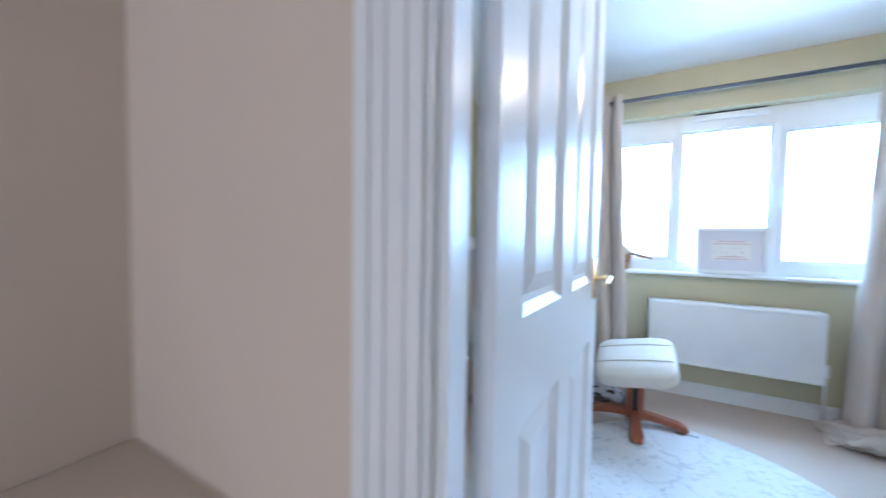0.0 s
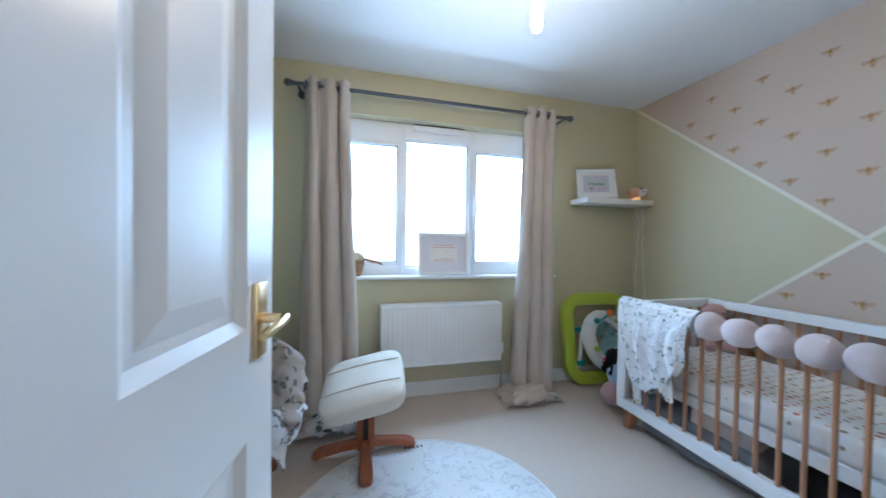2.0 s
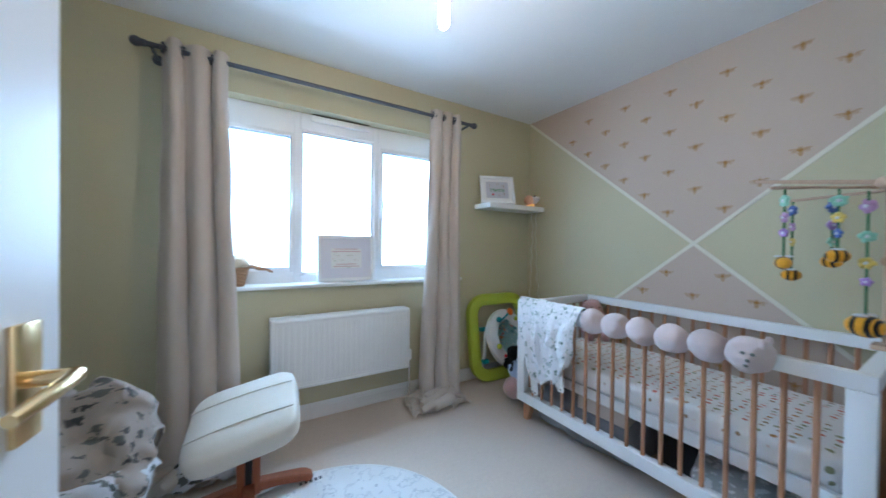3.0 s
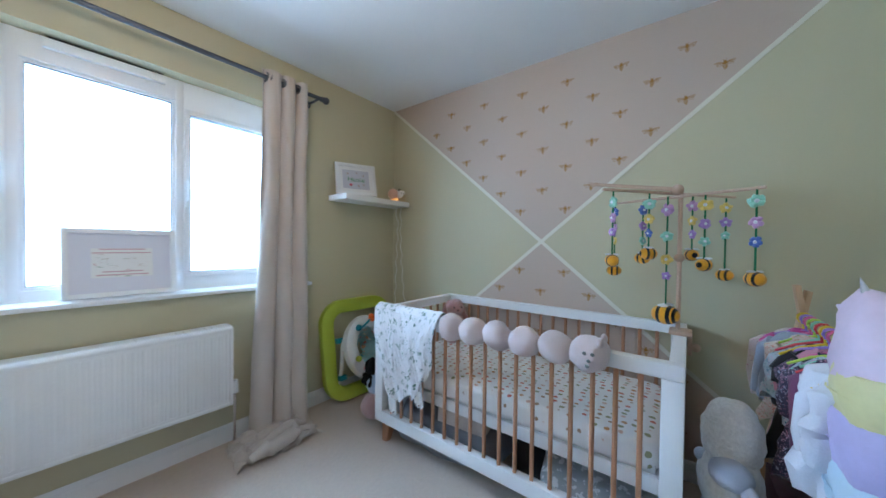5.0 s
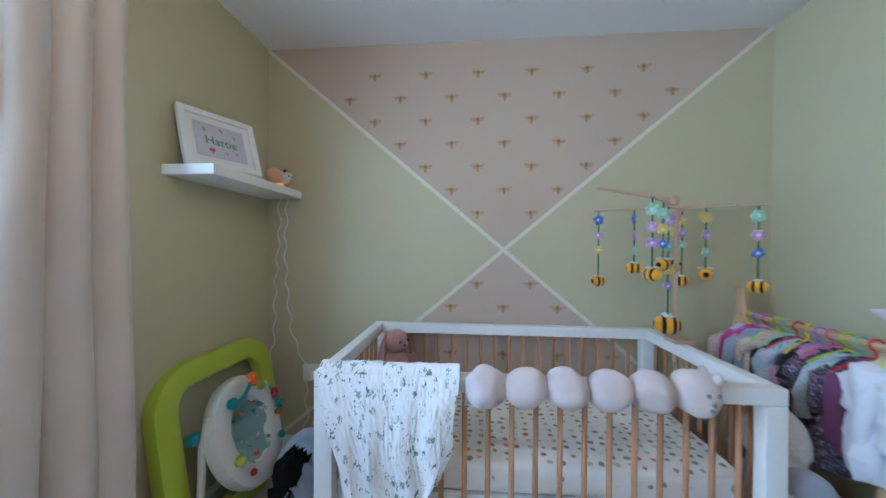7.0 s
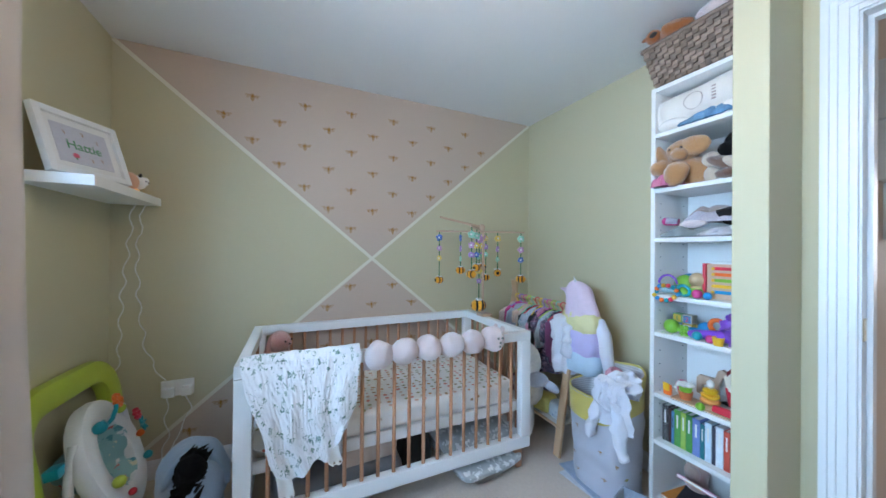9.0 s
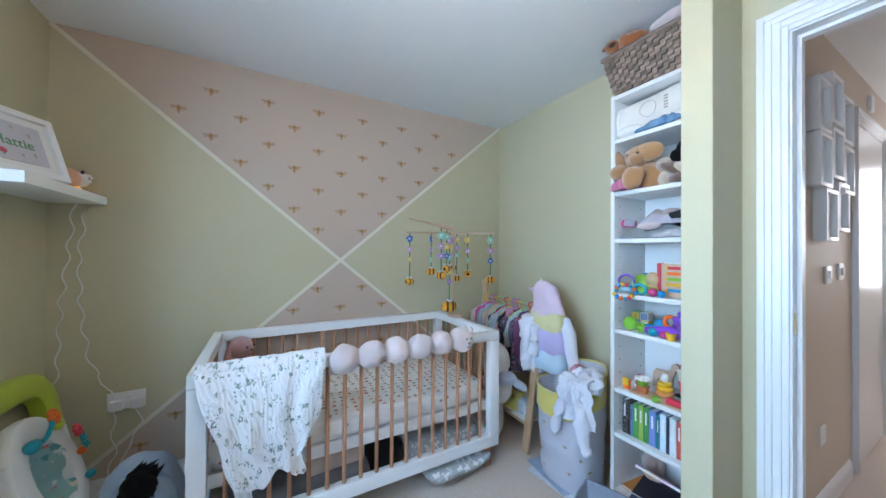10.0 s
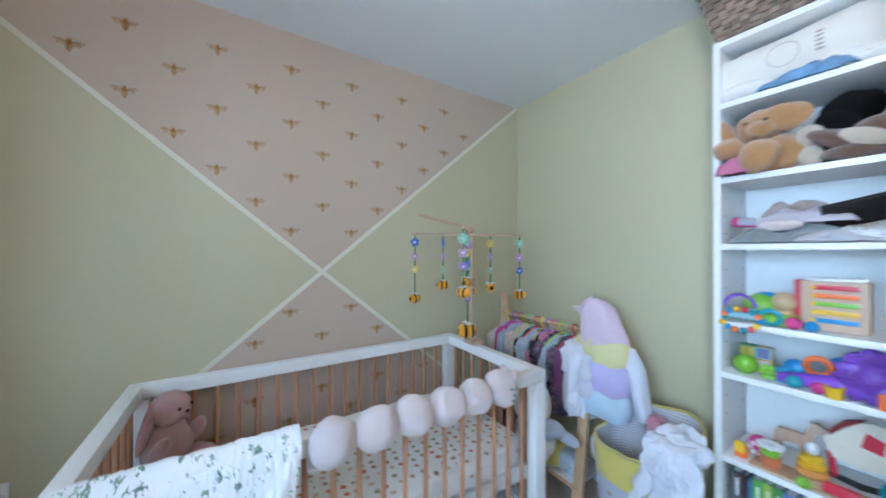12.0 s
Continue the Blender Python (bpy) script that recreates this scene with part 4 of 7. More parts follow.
# ---- rug ----
m, nt, b = tree("map_rug_print", 0.9)
v = coords(nt)
n1 = noise_tex(nt, v, 3.2, 6, 0.62)
line = ramp(nt, n1, [(0.44, (0, 0, 0)), (0.452, (1, 1, 1)), (0.464, (0, 0, 0)), (0.54, (0, 0, 0)), (0.552, (0.8, 0.8, 0.8)), (0.564, (0, 0, 0))])
marks = ramp(nt, noise_tex(nt, v, 26, 3, 0.6), [(0.64, (0, 0, 0)), (0.67, (1, 1, 1))])
nt.links.new(mix(nt, mix(nt, 1.0, line, marks, "LIGHTEN"), ramp(nt, noise_tex(nt, v, 4, 3), [(0.3, (0.68, 0.67, 0.66)), (0.7, (0.76, 0.75, 0.75))]), (0.50, 0.50, 0.52)), b.inputs["Base Color"])
bump(nt, b, noise_tex(nt, v, 500, 2), 0.4, 0.003)
RUG = m
rug = thing("round_rug", "round white play rug with grey map drawing", "rug", m=pose(0.56, 1.92, 0))
part("rug_pad", lathe(bmesh.new(), [(0.575, 0.0), (0.585, 0.004), (0.585, 0.009), (0.575, 0.012)], (0.56, 1.92, 0.0), 72), RUG, rug)
part("binding", tube(bmesh.new(), [(0.56 + 0.584 * math.cos(a), 1.92 + 0.584 * math.sin(a), 0.0075) for a in (i * math.tau / 72 for i in range(72))], 0.0055, 6, True), PAPER, rug, "white stitched edge")
for i in range(5):
    x = 0.54 + 0.022 * i
    part("printed_letter", boxed(x, x + 0.012, 2.435, 2.455, 0.012, 0.0126), GREYMETAL, rug)

# ---- footstool with star base ----
CREAM = cloth("cream_upholstery", (0.66, 0.61, 0.53), 260, 0.9, 0.5)
def star_base(parent, cx, cy, r, yaw, h):
    for k in range(4):
        a = radians(yaw + 90 * k)
        d, s = Vector((math.cos(a), math.sin(a), 0)), Vector((-math.sin(a), math.cos(a), 0))
        prof = [(0.02, 0.022, 0.030, 0.075), (0.12, 0.026, 0.026, 0.062), (0.22, 0.030, 0.012, 0.046), (r - 0.02, 0.031, 0.0, 0.036), (r, 0.018, 0.004, 0.028)]
        bm = bmesh.new()
        rings = []
        for q, w, z0, z1 in prof:
            p = Vector((cx, cy, 0.012)) + d * q
            rings.append([bm.verts.new(p + s * sx * w + Vector((0, 0, z))) for sx, z in ((-1, z0), (1, z0), (1, z1), (-1, z1))])
        for a0, b0 in zip(rings, rings[1:]):
            for k2 in range(4):
                bm.faces.new((a0[k2], a0[(k2 + 1) % 4], b0[(k2 + 1) % 4], b0[k2]))
        bm.faces.new(rings[0])
        bm.faces.new(rings[-1][::-1])
        bmesh.ops.bevel(bm, geom=bm.edges[:], offset=0.004, segments=2, affect="EDGES")
        part("leg", bm, CHERRY, parent)
    for s in (-0.03, 0.03):
        part("upright", boxed(cx + s - 0.016, cx + s + 0.016, cy - 0.022, cy + 0.022, 0.03, h, bevel=0.005), CHERRY, parent)
    part("spacer", boxed(cx - 0.0145, cx + 0.0145, cy - 0.016, cy + 0.016, 0.05, h - 0.03), BLACK, parent)
    for z in (h - 0.05, h - 0.09):
        for s in (-0.03, 0.03):
            part("bolt", rodded((cx + s, cy - 0.0225, z), (cx + s, cy - 0.026, z), 0.007), BLACK, parent, "dark bolt head")


def cushion(bm, w, d, h, m, puff=0.25, n=20, square=5):
    """A stuffed pad: rounded in plan and section, local centre at 0."""
    made = bmesh.ops.create_grid(bm, x_segments=n, y_segments=n, size=1.0)["verts"]
    bmesh.ops.delete(bm, geom=made, context="VERTS")
    vs = bmesh.ops.create_cube(bm, size=2.0)["verts"]
    es = list({e for v in vs for e in v.link_edges})
    bmesh.ops.subdivide_edges(bm, edges=es, cuts=n // 2, use_grid_fill=True)
    for v in bm.verts:
        p = v.co
        s = Vector([math.copysign(abs(c) ** 0.9, c) for c in p])
        k = (abs(p.x) ** square + abs(p.y) ** square + abs(p.z) ** 5) ** (1 / square)
        s = s / max(k, 1e-6) if k > 0 else s
        edge = max(abs(p.x), abs(p.y))
        q = Vector((s.x * w / 2, s.y * d / 2, s.z * h / 2 * (1 + puff * (1 - edge ** 2))))
        v.co = m @ q
    return bm


stool = thing("footstool", "cream upholstered footstool on a cherry wood star base", "footstool", m=pose(0.335, 2.47, 0))
star_base(stool, 0.335, 2.47, 0.265, 0, 0.345)
seat_m = pose(0.325, 2.44, 0.385, 17, -13, -8)
seat = part("seat_pad", cushion(bmesh.new(), 0.42, 0.40, 0.105, seat_m), CREAM, stool)
for k in (-0.085, 0.075):
    pts = [seat_m @ Vector((x * 0.198, k, 0.0545 + 0.012 * (1 - x * x))) for x in [i / 8 - 1 for i in range(17)]]
    part("seam", tube(bmesh.new(), pts, 0.0035, 6), CREAM, seat, "stitched seam")
part("seat_plate", boxed(-0.12, 0.12, -0.1, 0.1, -0.068, -0.052, m=seat_m), BLACK, stool)

# ---- nursing chair, mostly behind the door ----
chair = thing("nursing_chair", "cream upholstered glider chair with cherry wood base", "chair", m=pose(-0.36, 2.32, 0))
star_base(chair, -0.36, 2.32, 0.30, 25, 0.30)
cm = pose(-0.36, 2.32, 0.38, 4, 0, 90)
part("seat_pad", cushion(bmesh.new(), 0.56, 0.54, 0.14, cm), CREAM, chair)
part("backrest", cushion(bmesh.new(), 0.54, 0.13, 0.62, cm @ pose(0, 0.29, 0.33, -14, 0, 0)), CREAM, chair)
LEAFY = spotted("grey_leaf_blanket", (0.36, 0.30, 0.255), [(0.06, 0.06, 0.06), (0.12, 0.12, 0.11), (0.09, 0.085, 0.08)], 17, 0.34, 0.9, 0.85, (0.8, 2.4, 1.6))
WHITELEAF = spotted("white_leaf_blanket", (0.60, 0.60, 0.62), [(0.05, 0.06, 0.05), (0.13, 0.14, 0.13)], 17, 0.36, 0.9, 0.85, (0.8, 2.4, 1.6))


def heap(cx, cy, z, w, d, h, seed, drop):
    """A rumpled cloth that lies at height z and hangs by drop at its borders."""
    def f(u, v):
        x, y = cx + w * (u - 0.5), cy + d * (v - 0.5)
        r = math.hypot((u - 0.5) * 2, (v - 0.5) * 2) / 1.15
        n = 0.6 * noise.noise(Vector((x * 5, y * 5, seed))) + 0.35 * noise.noise(Vector((x * 12, y * 9, seed)))
        zz = z + h * max(0.0, 1 - r ** 2) * (0.85 + 0.9 * n) + 0.012 * n
        k = max(0.0, r - 0.62)
        zz -= drop * (k / 0.4) ** 1.2
        x -= 0.55 * k * w * (u - 0.5) * 2 * 0.5
        y -= 0.55 * k * d * (v - 0.5) * 2 * 0.5
        x += 0.03 * noise.noise(Vector((u * 4, v * 4, seed + 5)))
        return Vector((x, y, max(zz, 0.012)))
    return sheet(bmesh.new(), 44, 44, f, 0.007)


solid("blanket", crumple(heap(-0.15, 2.31, 0.490, 0.50, 0.50, 0.165, 2.0, 0.10), 0.034, 11, 2), LEAFY, "rumpled beige blanket with dark leaf print on the chair", "blanket")
solid("blanket", crumple(heap(-0.17, 2.25, 0.445, 0.54, 0.48, 0.02, 5.0, 0.13), 0.014, 13, 3), WHITELEAF, "white leaf-print muslin trailing off the nursing chair", "blanket")
solid("blanket", heap(0.16, 2.74, 0.03, 0.34, 0.22, 0.12, 7.0, 0.02), WHITELEAF, "leaf-print muslin crumpled on carpet beside the footstool", "blanket")

# ---- cot ----
CX0, CX1, CY0, CY1, CTOP = 1.875, 2.600, 0.960, 2.400, 0.783
cot = thing("cot", "white cot with natural beech bars and feet", "cot", m=pose((CX0 + CX1) / 2, (CY0 + CY1) / 2, 0))
PW = 0.062
for x0, x1 in ((CX0, CX0 + 0.045), (CX1 - 0.045, CX1)):
    for y0, y1 in ((CY0, CY0 + PW), (CY1 - PW, CY1)):
        part("corner_post", boxed(x0, x1, y0, y1, 0.191, CTOP - 0.052, bevel=0.004), CRIBWHITE, cot)
for x0, x1 in ((CX0, CX0 + 0.045), (CX1 - 0.045, CX1)):
    part("top_rail", boxed(x0, x1, CY0, CY1, CTOP - 0.051, CTOP, bevel=0.005), CRIBWHITE, cot)
    part("bottom_rail", boxed(x0, x1, CY0, CY1, 0.126, 0.190, bevel=0.005), CRIBWHITE, cot)
for y0, y1 in ((CY0, CY0 + 0.045), (CY1 - 0.045, CY1)):
    part("top_rail", boxed(CX0 + 0.046, CX1 - 0.046, y0, y1, CTOP - 0.051, CTOP, bevel=0.005), CRIBWHITE, cot)
    part("bottom_rail", boxed(CX0 + 0.046, CX1 - 0.046, y0, y1, 0.126, 0.190, bevel=0.005), CRIBWHITE, cot)
bar = mesh_of("bar", rodded((0, 0, 0.186), (0, 0, CTOP - 0.048), 0.0088, seg=12))
bar.materials.append(BEECH)


def cot_bar(x, y):
    o = new("bar", bar)
    o.parent = cot
    o.matrix_parent_inverse = cot.matrix_basis.inverted()
    o.matrix_basis = pose(x, y, 0, 0, 0, random.uniform(0, 360))


for i in range(17):
    y = CY0 + 0.1195 + (CY1 - CY0 - 0.239) / 16 * i
    for x in (CX0 + 0.0225, CX1 - 0.0225):
        cot_bar(x, y)
for i in range(8):
    x = CX0 + 0.099 + 0.0755 * i
    for y in (CY0 + 0.0225, CY1 - 0.0225):
        cot_bar(x, y)
for x, sx in ((CX0 + 0.05, -1), (CX1 - 0.05, 1)):
    for y, sy in ((CY0 + 0.05, -1), (CY1 - 0.05, 1)):
        bm = bmesh.new()
        rings = [[bm.verts.new((x + dx * w - sx * o, y + dy * w - sy * o, z)) for dx, dy in ((-1, -1), (1, -1), (1, 1), (-1, 1))] for w, o, z in ((0.019, 0.0, 0.0), (0.032, 0.012, 0.126))]
        for k in range(4):
            bm.faces.new((rings[0][k], rings[0][(k + 1) % 4], rings[1][(k + 1) % 4], rings[1][k]))
        bm.faces.new(rings[0][::-1])
        bm.faces.new(rings[1])
        bmesh.ops.bevel(bm, geom=bm.edges[:], offset=0.003, segments=2, affect="EDGES")
        part("foot", bm, BEECH, cot, "tapered beech foot")
bm = bmesh.new()
for x0, x1 in ((CX0 + 0.05, CX0 + 0.072), (CX1 - 0.072, CX1 - 0.05)):
    box(bm, x0, x1, CY0 + 0.05, CY1 - 0.05, 0.318, 0.373, bevel=0.003)
for y0, y1 in ((CY0 + 0.05, CY0 + 0.072), (CY1 - 0.072, CY1 - 0.05)):
    box(bm, CX0 + 0.073, CX1 - 0.073, y0, y1, 0.318, 0.373, bevel=0.003)
base = part("mattress_base", bm, CRIBWHITE, cot)
for i in range(12):
    y = CY0 + 0.12 + 0.109 * i
    part("slat", boxed(CX0 + 0.073, CX1 - 0.073, y - 0.03, y + 0.03, 0.355, 0.368), PINE, base)
SHEET = spotted("leaf_print_sheet", (0.84, 0.82, 0.80), [(0.46, 0.22, 0.06), (0.30, 0.30, 0.16), (0.55, 0.14, 0.09), (0.62, 0.42, 0.33), (0.35, 0.22, 0.12)], 23, 0.22, 0.85, 0.95, (1.2, 1, 0.9), 0.35, 0.012)
mat_m = pose((CX0 + CX1) / 2, (CY0 + CY1) / 2, 0.431)
bm = cushion(bmesh.new(), CX1 - CX0 - 0.094, CY1 - CY0 - 0.094, 0.112, mat_m, 0.05, 28, 10)
for v in bm.verts:
    v.co.z += 0.004 * noise.noise(v.co * 9) + 0.003 * noise.noise(v.co * 25)
crumple(bm, 0.006, 11, 2)
mattress = thing("mattress", "cot mattress in white sheet with small autumn leaves", "mattress", m=mat_m)
part("fitted_sheet", bm, SHEET, mattress)
part("mattress_core", boxed(CX0 + 0.075, CX1 - 0.075, CY0 + 0.075, CY1 - 0.075, 0.3685, 0.40, bevel=0.006), PAPER, mattress, "white mattress underside")

# plush caterpillar along the front rail
PINKPLUSH = plush("pale_pink_plush", (0.84, 0.69, 0.67), 420)
STITCH = surface("grey_stitching", (0.22, 0.24, 0.22), 0.8)
grub = thing("plush_caterpillar", "pale pink plush caterpillar tied along the cot rail", "soft toy", m=pose(1.856, 1.54, 0.76))
for i in range(6):
    y = 1.839 - 0.121 * i
    r = 0.062 if i < 5 else 0.066
    seg = part("segment" if i < 5 else "head", crumple(balled((1.856, y, 0.764 + 0.0016 * i), (r * 0.94, r * 1.03, r * 1.0), 28), 0.009, 17, i * 3.1), PINKPLUSH, grub)
for s in (-1, 1):
    part("ear", balled((1.856 + 0.03 * s, 1.192, 0.825), (0.014, 0.012, 0.018), 12), PINKPLUSH, seg)
for dy, dz in ((-0.012, 0.02), (0.014, 0.02), (0.0, -0.004), (0.004, -0.022)):
    part("stitched_face", balled((1.7955, 1.222 + dy, 0.768 + dz), (0.004, 0.007, 0.006), 8), STITCH, seg, "grey stitched face")
part("tie_strap", boxed(1.862, 1.8745, 1.87, 1.905, 0.70, 0.785), PINKPLUSH, grub)

# muslin over the rail
MUSLIN = spotted("eucalyptus_muslin", (0.82, 0.82, 0.84), [(0.13, 0.22, 0.17), (0.22, 0.31, 0.26), (0.34, 0.42, 0.38), (0.17, 0.26, 0.24)], 36, 0.33, 0.9, 0.50, (1, 1.5, 0.9))


def muslin(u, v):
    """u along the rail, v from inside the cot over the rail to the hanging hem."""
    hem = 0.322 + 0.090 * u + 0.055 * max(0.0, u - 0.62) / 0.38 + 0.018 * math.sin(u * 14.0 + 1) - 0.02 * math.sin(math.pi * u)
    y = 2.375 - 0.455 * u
    if v < 0.18:
        t = v / 0.18
        x, z = 1.955 - 0.020 * t, 0.69 + 0.100 * t
    elif v < 0.30:
        t = (v - 0.18) / 0.12
        x, z = 1.935 - 0.078 * t, 0.790 + 0.026 * math.sin(math.pi * t)
    else:
        t = (v - 0.30) / 0.70
        swell = 0.5 + 0.5 * math.sin(u * 21 + 1.6 * math.sin(t * 3.1) + 2.2 * noise.noise(Vector((u * 3, t * 1.5, 8))))
        x = 1.852 - 0.020 * math.sin(math.pi * min(1, t * 1.25)) - 0.048 * t ** 0.7 * swell * (0.55 + 0.6 * abs(noise.noise(Vector((u * 3, t * 2, 4)))))
        x = min(x, 1.866)
        z = 0.790 + (hem - 0.790) * t
        y += (-0.135 * (1 - u) ** 1.2 + 0.045 * u) * t ** 1.15 + 0.012 * math.sin(t * 9 + u * 5) * t
    z += 0.007 * noise.noise(Vector((u * 9, v * 9, 1)))
    fine = noise.noise(Vector((u * 26, v * 7, 2))) + 0.7 * noise.noise(Vector((u * 38, v * 24, 5)))
    x -= 0.008 * abs(fine) * (1 if v > 0.16 else 0.3)
    return Vector((x, y, z))


blk = thing("muslin_blanket", "white muslin sleep bag with green leaves over the cot rail", "blanket", m=pose(1.87, 2.15, 0.78))
part("cloth", sheet(bmesh.new(), 110, 90, muslin, 0.004), MUSLIN, blk)
for y0, y1, zt, z0 in ((2.235, 2.205, 0.40, 0.232), (2.05, 2.02, 0.45, 0.325)):
    def tail(u, v, y0=y0, y1=y1, zt=zt, z0=z0):
        w = 0.030 - 0.005 * math.sin(math.pi * v) - 0.018 * max(0.0, v - 0.88) / 0.12
        return Vector((1.842 - 0.006 * math.sin(u * 5 + v * 3), y0 + (y1 - y0) * v + w * (0.5 - u) * 2, zt + (z0 - zt) * v))
    tl = part("strap", sheet(bmesh.new(), 10, 18, tail, 0.006), PAPER, blk, "white shoulder strap with poppers")
    for dy in (-0.012, 0.012):
        part("popper", rodded((1.821, y1 + dy, z0 + 0.024), (1.830, y1 + dy, z0 + 0.024), 0.005, seg=10), CHROME, tl)

# plush rabbit in the cot corner, plush lamb and donkey beside the cot
ROSE = plush("dusky_rose_plush", (0.55, 0.30, 0.28), 300)


def rabbit(m, mats, s=1.0, label="", name="plush_rabbit"):
    bm = bmesh.new()
    ball(bm, (0, 0, 0.07), (0.062, 0.055, 0.075), 18, 0.01, 20)
    ball(bm, (0, -0.012, 0.175), (0.048, 0.045, 0.045), 18, 0.006, 20)
    for k in (-1, 1):
        ball(bm, (k * 0.052, 0.006, 0.15), (0.017, 0.011, 0.07), 12, 0.004, 20, (0, -k * 22, 0))
        ball(bm, (k * 0.058, -0.03, 0.085), (0.02, 0.022, 0.045), 12, 0.004, 20, (35, 0, 0))
        ball(bm, (k * 0.04, -0.065, 0.03), (0.026, 0.05, 0.026), 12, 0.004, 20)
    n = paint(bm, 0)
    for k in (-1, 1):
        ball(bm, (k * 0.02, -0.053, 0.182), 0.0045, 8)
    ball(bm, (0, -0.058, 0.168), (0.006, 0.004, 0.004), 8)
    paint(bm, 1, n)
    bmesh.ops.scale(bm, vec=(s, s, s), verts=bm.verts[:])
    return solid(name, bm, mats, label, "soft toy", m=m)


rabbit(pose(2.49, 2.275, 0.478, 0, 0, -35), [ROSE, BLACK], 1.32, "dusky pink plush rabbit sitting in the cot corner")
LAMBWOOL = plush("white_lamb_wool", (0.80, 0.78, 0.74), 90)
GREYPLUSH = plush("pale_grey_plush", (0.42, 0.44, 0.52), 300)
bm = bmesh.new()
ball(bm, (2.06, 0.835, 0.53), (0.092, 0.082, 0.122), 48, 0.007, 34)
ball(bm, (2.04, 0.84, 0.39), (0.10, 0.085, 0.12), 40, 0.006, 42)
ball(bm, (2.12, 0.83, 0.18), (0.09, 0.08, 0.18), 24, 0.02, 20)
n = paint(bm, 0)
ball(bm, (1.96, 0.845, 0.455), (0.075, 0.05, 0.042), 20, 0.006, 20, (0, 10, 20))
ball(bm, (2.05, 0.905, 0.440), (0.045, 0.02, 0.026), 16, 0.004, 20, (0, 20, 30))
ball(bm, (1.885, 0.80, 0.435), (0.055, 0.02, 0.028), 16, 0.004, 20, (0, -18, 25))
paint(bm, 1, n)
solid("plush_lamb", bm, [LAMBWOOL, GREYPLUSH], "large woolly white plush lamb with grey ears", "soft toy")
BLUEPLUSH = plush("dusty_blue_plush", (0.38, 0.50, 0.67), 260)
SNOUT = plush("dusty_pink_plush", (0.52, 0.33, 0.32), 260)
BLACKFUR = plush("black_fur", (0.008, 0.008, 0.009), 220, 0.02)
bm = bmesh.new()
ball(bm, (2.22, 2.60, 0.20), (0.19, 0.135, 0.16), 26, 0.012, 12, (0, 12, 25))
ball(bm, (2.035, 2.535, 0.245), (0.085, 0.085, 0.125), 24, 0.008, 12, (0, -12, 10))
for k in (-1, 1):
    ball(bm, (2.09 + 0.02 * k, 2.56 + 0.085 * k, 0.30), (0.03, 0.022, 0.075), 14, 0.004, 14, (k * 30, 15, 0))
ball(bm, (2.33, 2.58, 0.085), (0.06, 0.05, 0.085), 16, 0.006, 14)
ball(bm, (2.20, 2.535, 0.08), (0.05, 0.06, 0.08), 16, 0.006, 14)
n = paint(bm, 0)
ball(bm, (1.965, 2.525, 0.13), (0.075, 0.07, 0.08), 22, 0.006, 12)
n = paint(bm, 1, n)
ball(bm, (1.995, 2.555, 0.345), (0.055, 0.05, 0.075), 24, 0.02, 22, (0, -20, 15))
rnd = random.Random(4)
for k in range(150):
    t = k / 149
    base_p = Vector((1.975 + 0.07 * t, 2.55, 0.30 + 0.10 * t))
    tip = base_p + Vector((rnd.uniform(-0.05, 0.03), rnd.uniform(-0.04, 0.035), rnd.uniform(0.015, 0.045)))
    base_p += Vector((rnd.uniform(-0.04, 0.05), rnd.uniform(-0.02, 0.06), rnd.uniform(-0.04, 0.0)))
    rod(bm, base_p - Vector((0, 0, 0.02)), base_p + (tip - base_p) * 0.9 + Vector((-0.01, -0.02, 0)), 0.014, 0.0015, 5)
paint(bm, 2, n)
solid("plush_donkey", bm, [BLUEPLUSH, SNOUT, BLACKFUR], "dusty blue plush donkey with shaggy black mane on carpet", "soft toy")

# ---- under the cot ----
GREYBAG = cloth("grey_storage_cloth", (0.20, 0.205, 0.22), 400, 0.85, 0.3, 0.12)
CLOUD = spotted("grey_cloud_print", (0.44, 0.46, 0.47), [(0.76, 0.77, 0.78), (0.80, 0.80, 0.80)], 22, 0.38, 0.8, 1.0, (1, 1, 1), 0.4)


def lump(w, d, h, m, seed, amount=0.03):
    bm = cushion(bmesh.new(), w, d, h, Matrix.Identity(4), 0.15, 22, 9 if h < 0.08 else 5)
    for v in bm.verts:
        v.co += v.co.normalized() * amount * noise.noise(v.co * 7 + Vector((seed, 0, 0))) + Vector((0, 0, 0.4 * amount * noise.noise(v.co * 18)))
        v.co = m @ v.co
        v.co.z = max(v.co.z, 0.004)
    return bm


solid("storage_bag", lump(0.46, 0.60, 0.25, pose(2.17, 1.99, 0.135, 0, 0, 4), 1, 0.04), GREYBAG, "slumped grey cloth storage bag under the cot", "storage bag")
solid("cardboard_box", boxed(-0.15, 0.15, -0.13, 0.13, 0, 0.085, bevel=0.003, m=pose(2.10, 1.87, 0.232, 3, 0, 8)), surface("beige_card", (0.50, 0.42, 0.36), 0.8), "flat beige cardboard box on the storage bag", "box")
solid("rucksack", lump(0.34, 0.20, 0.24, pose(2.28, 1.585, 0.125, 0, 0, 10), 5, 0.03), cloth("black_nylon", (0.012, 0.012, 0.014), 300, 0.6), "black nylon bag pushed under the cot", "bag")
solid("folded_playmat", lump(0.50, 0.46, 0.07, pose(2.20, 1.245, 0.205, 0, -14, 6), 8, 0.012), CLOUD, "folded grey play mat with white clouds under the cot", "play mat")
solid("folded_playmat", lump(0.42, 0.42, 0.034, pose(2.055, 1.22, 0.080, 0, -3, 8), 11, 0.012), CLOUD, "lower folded grey cloud mat poking out past the rail", "play mat")
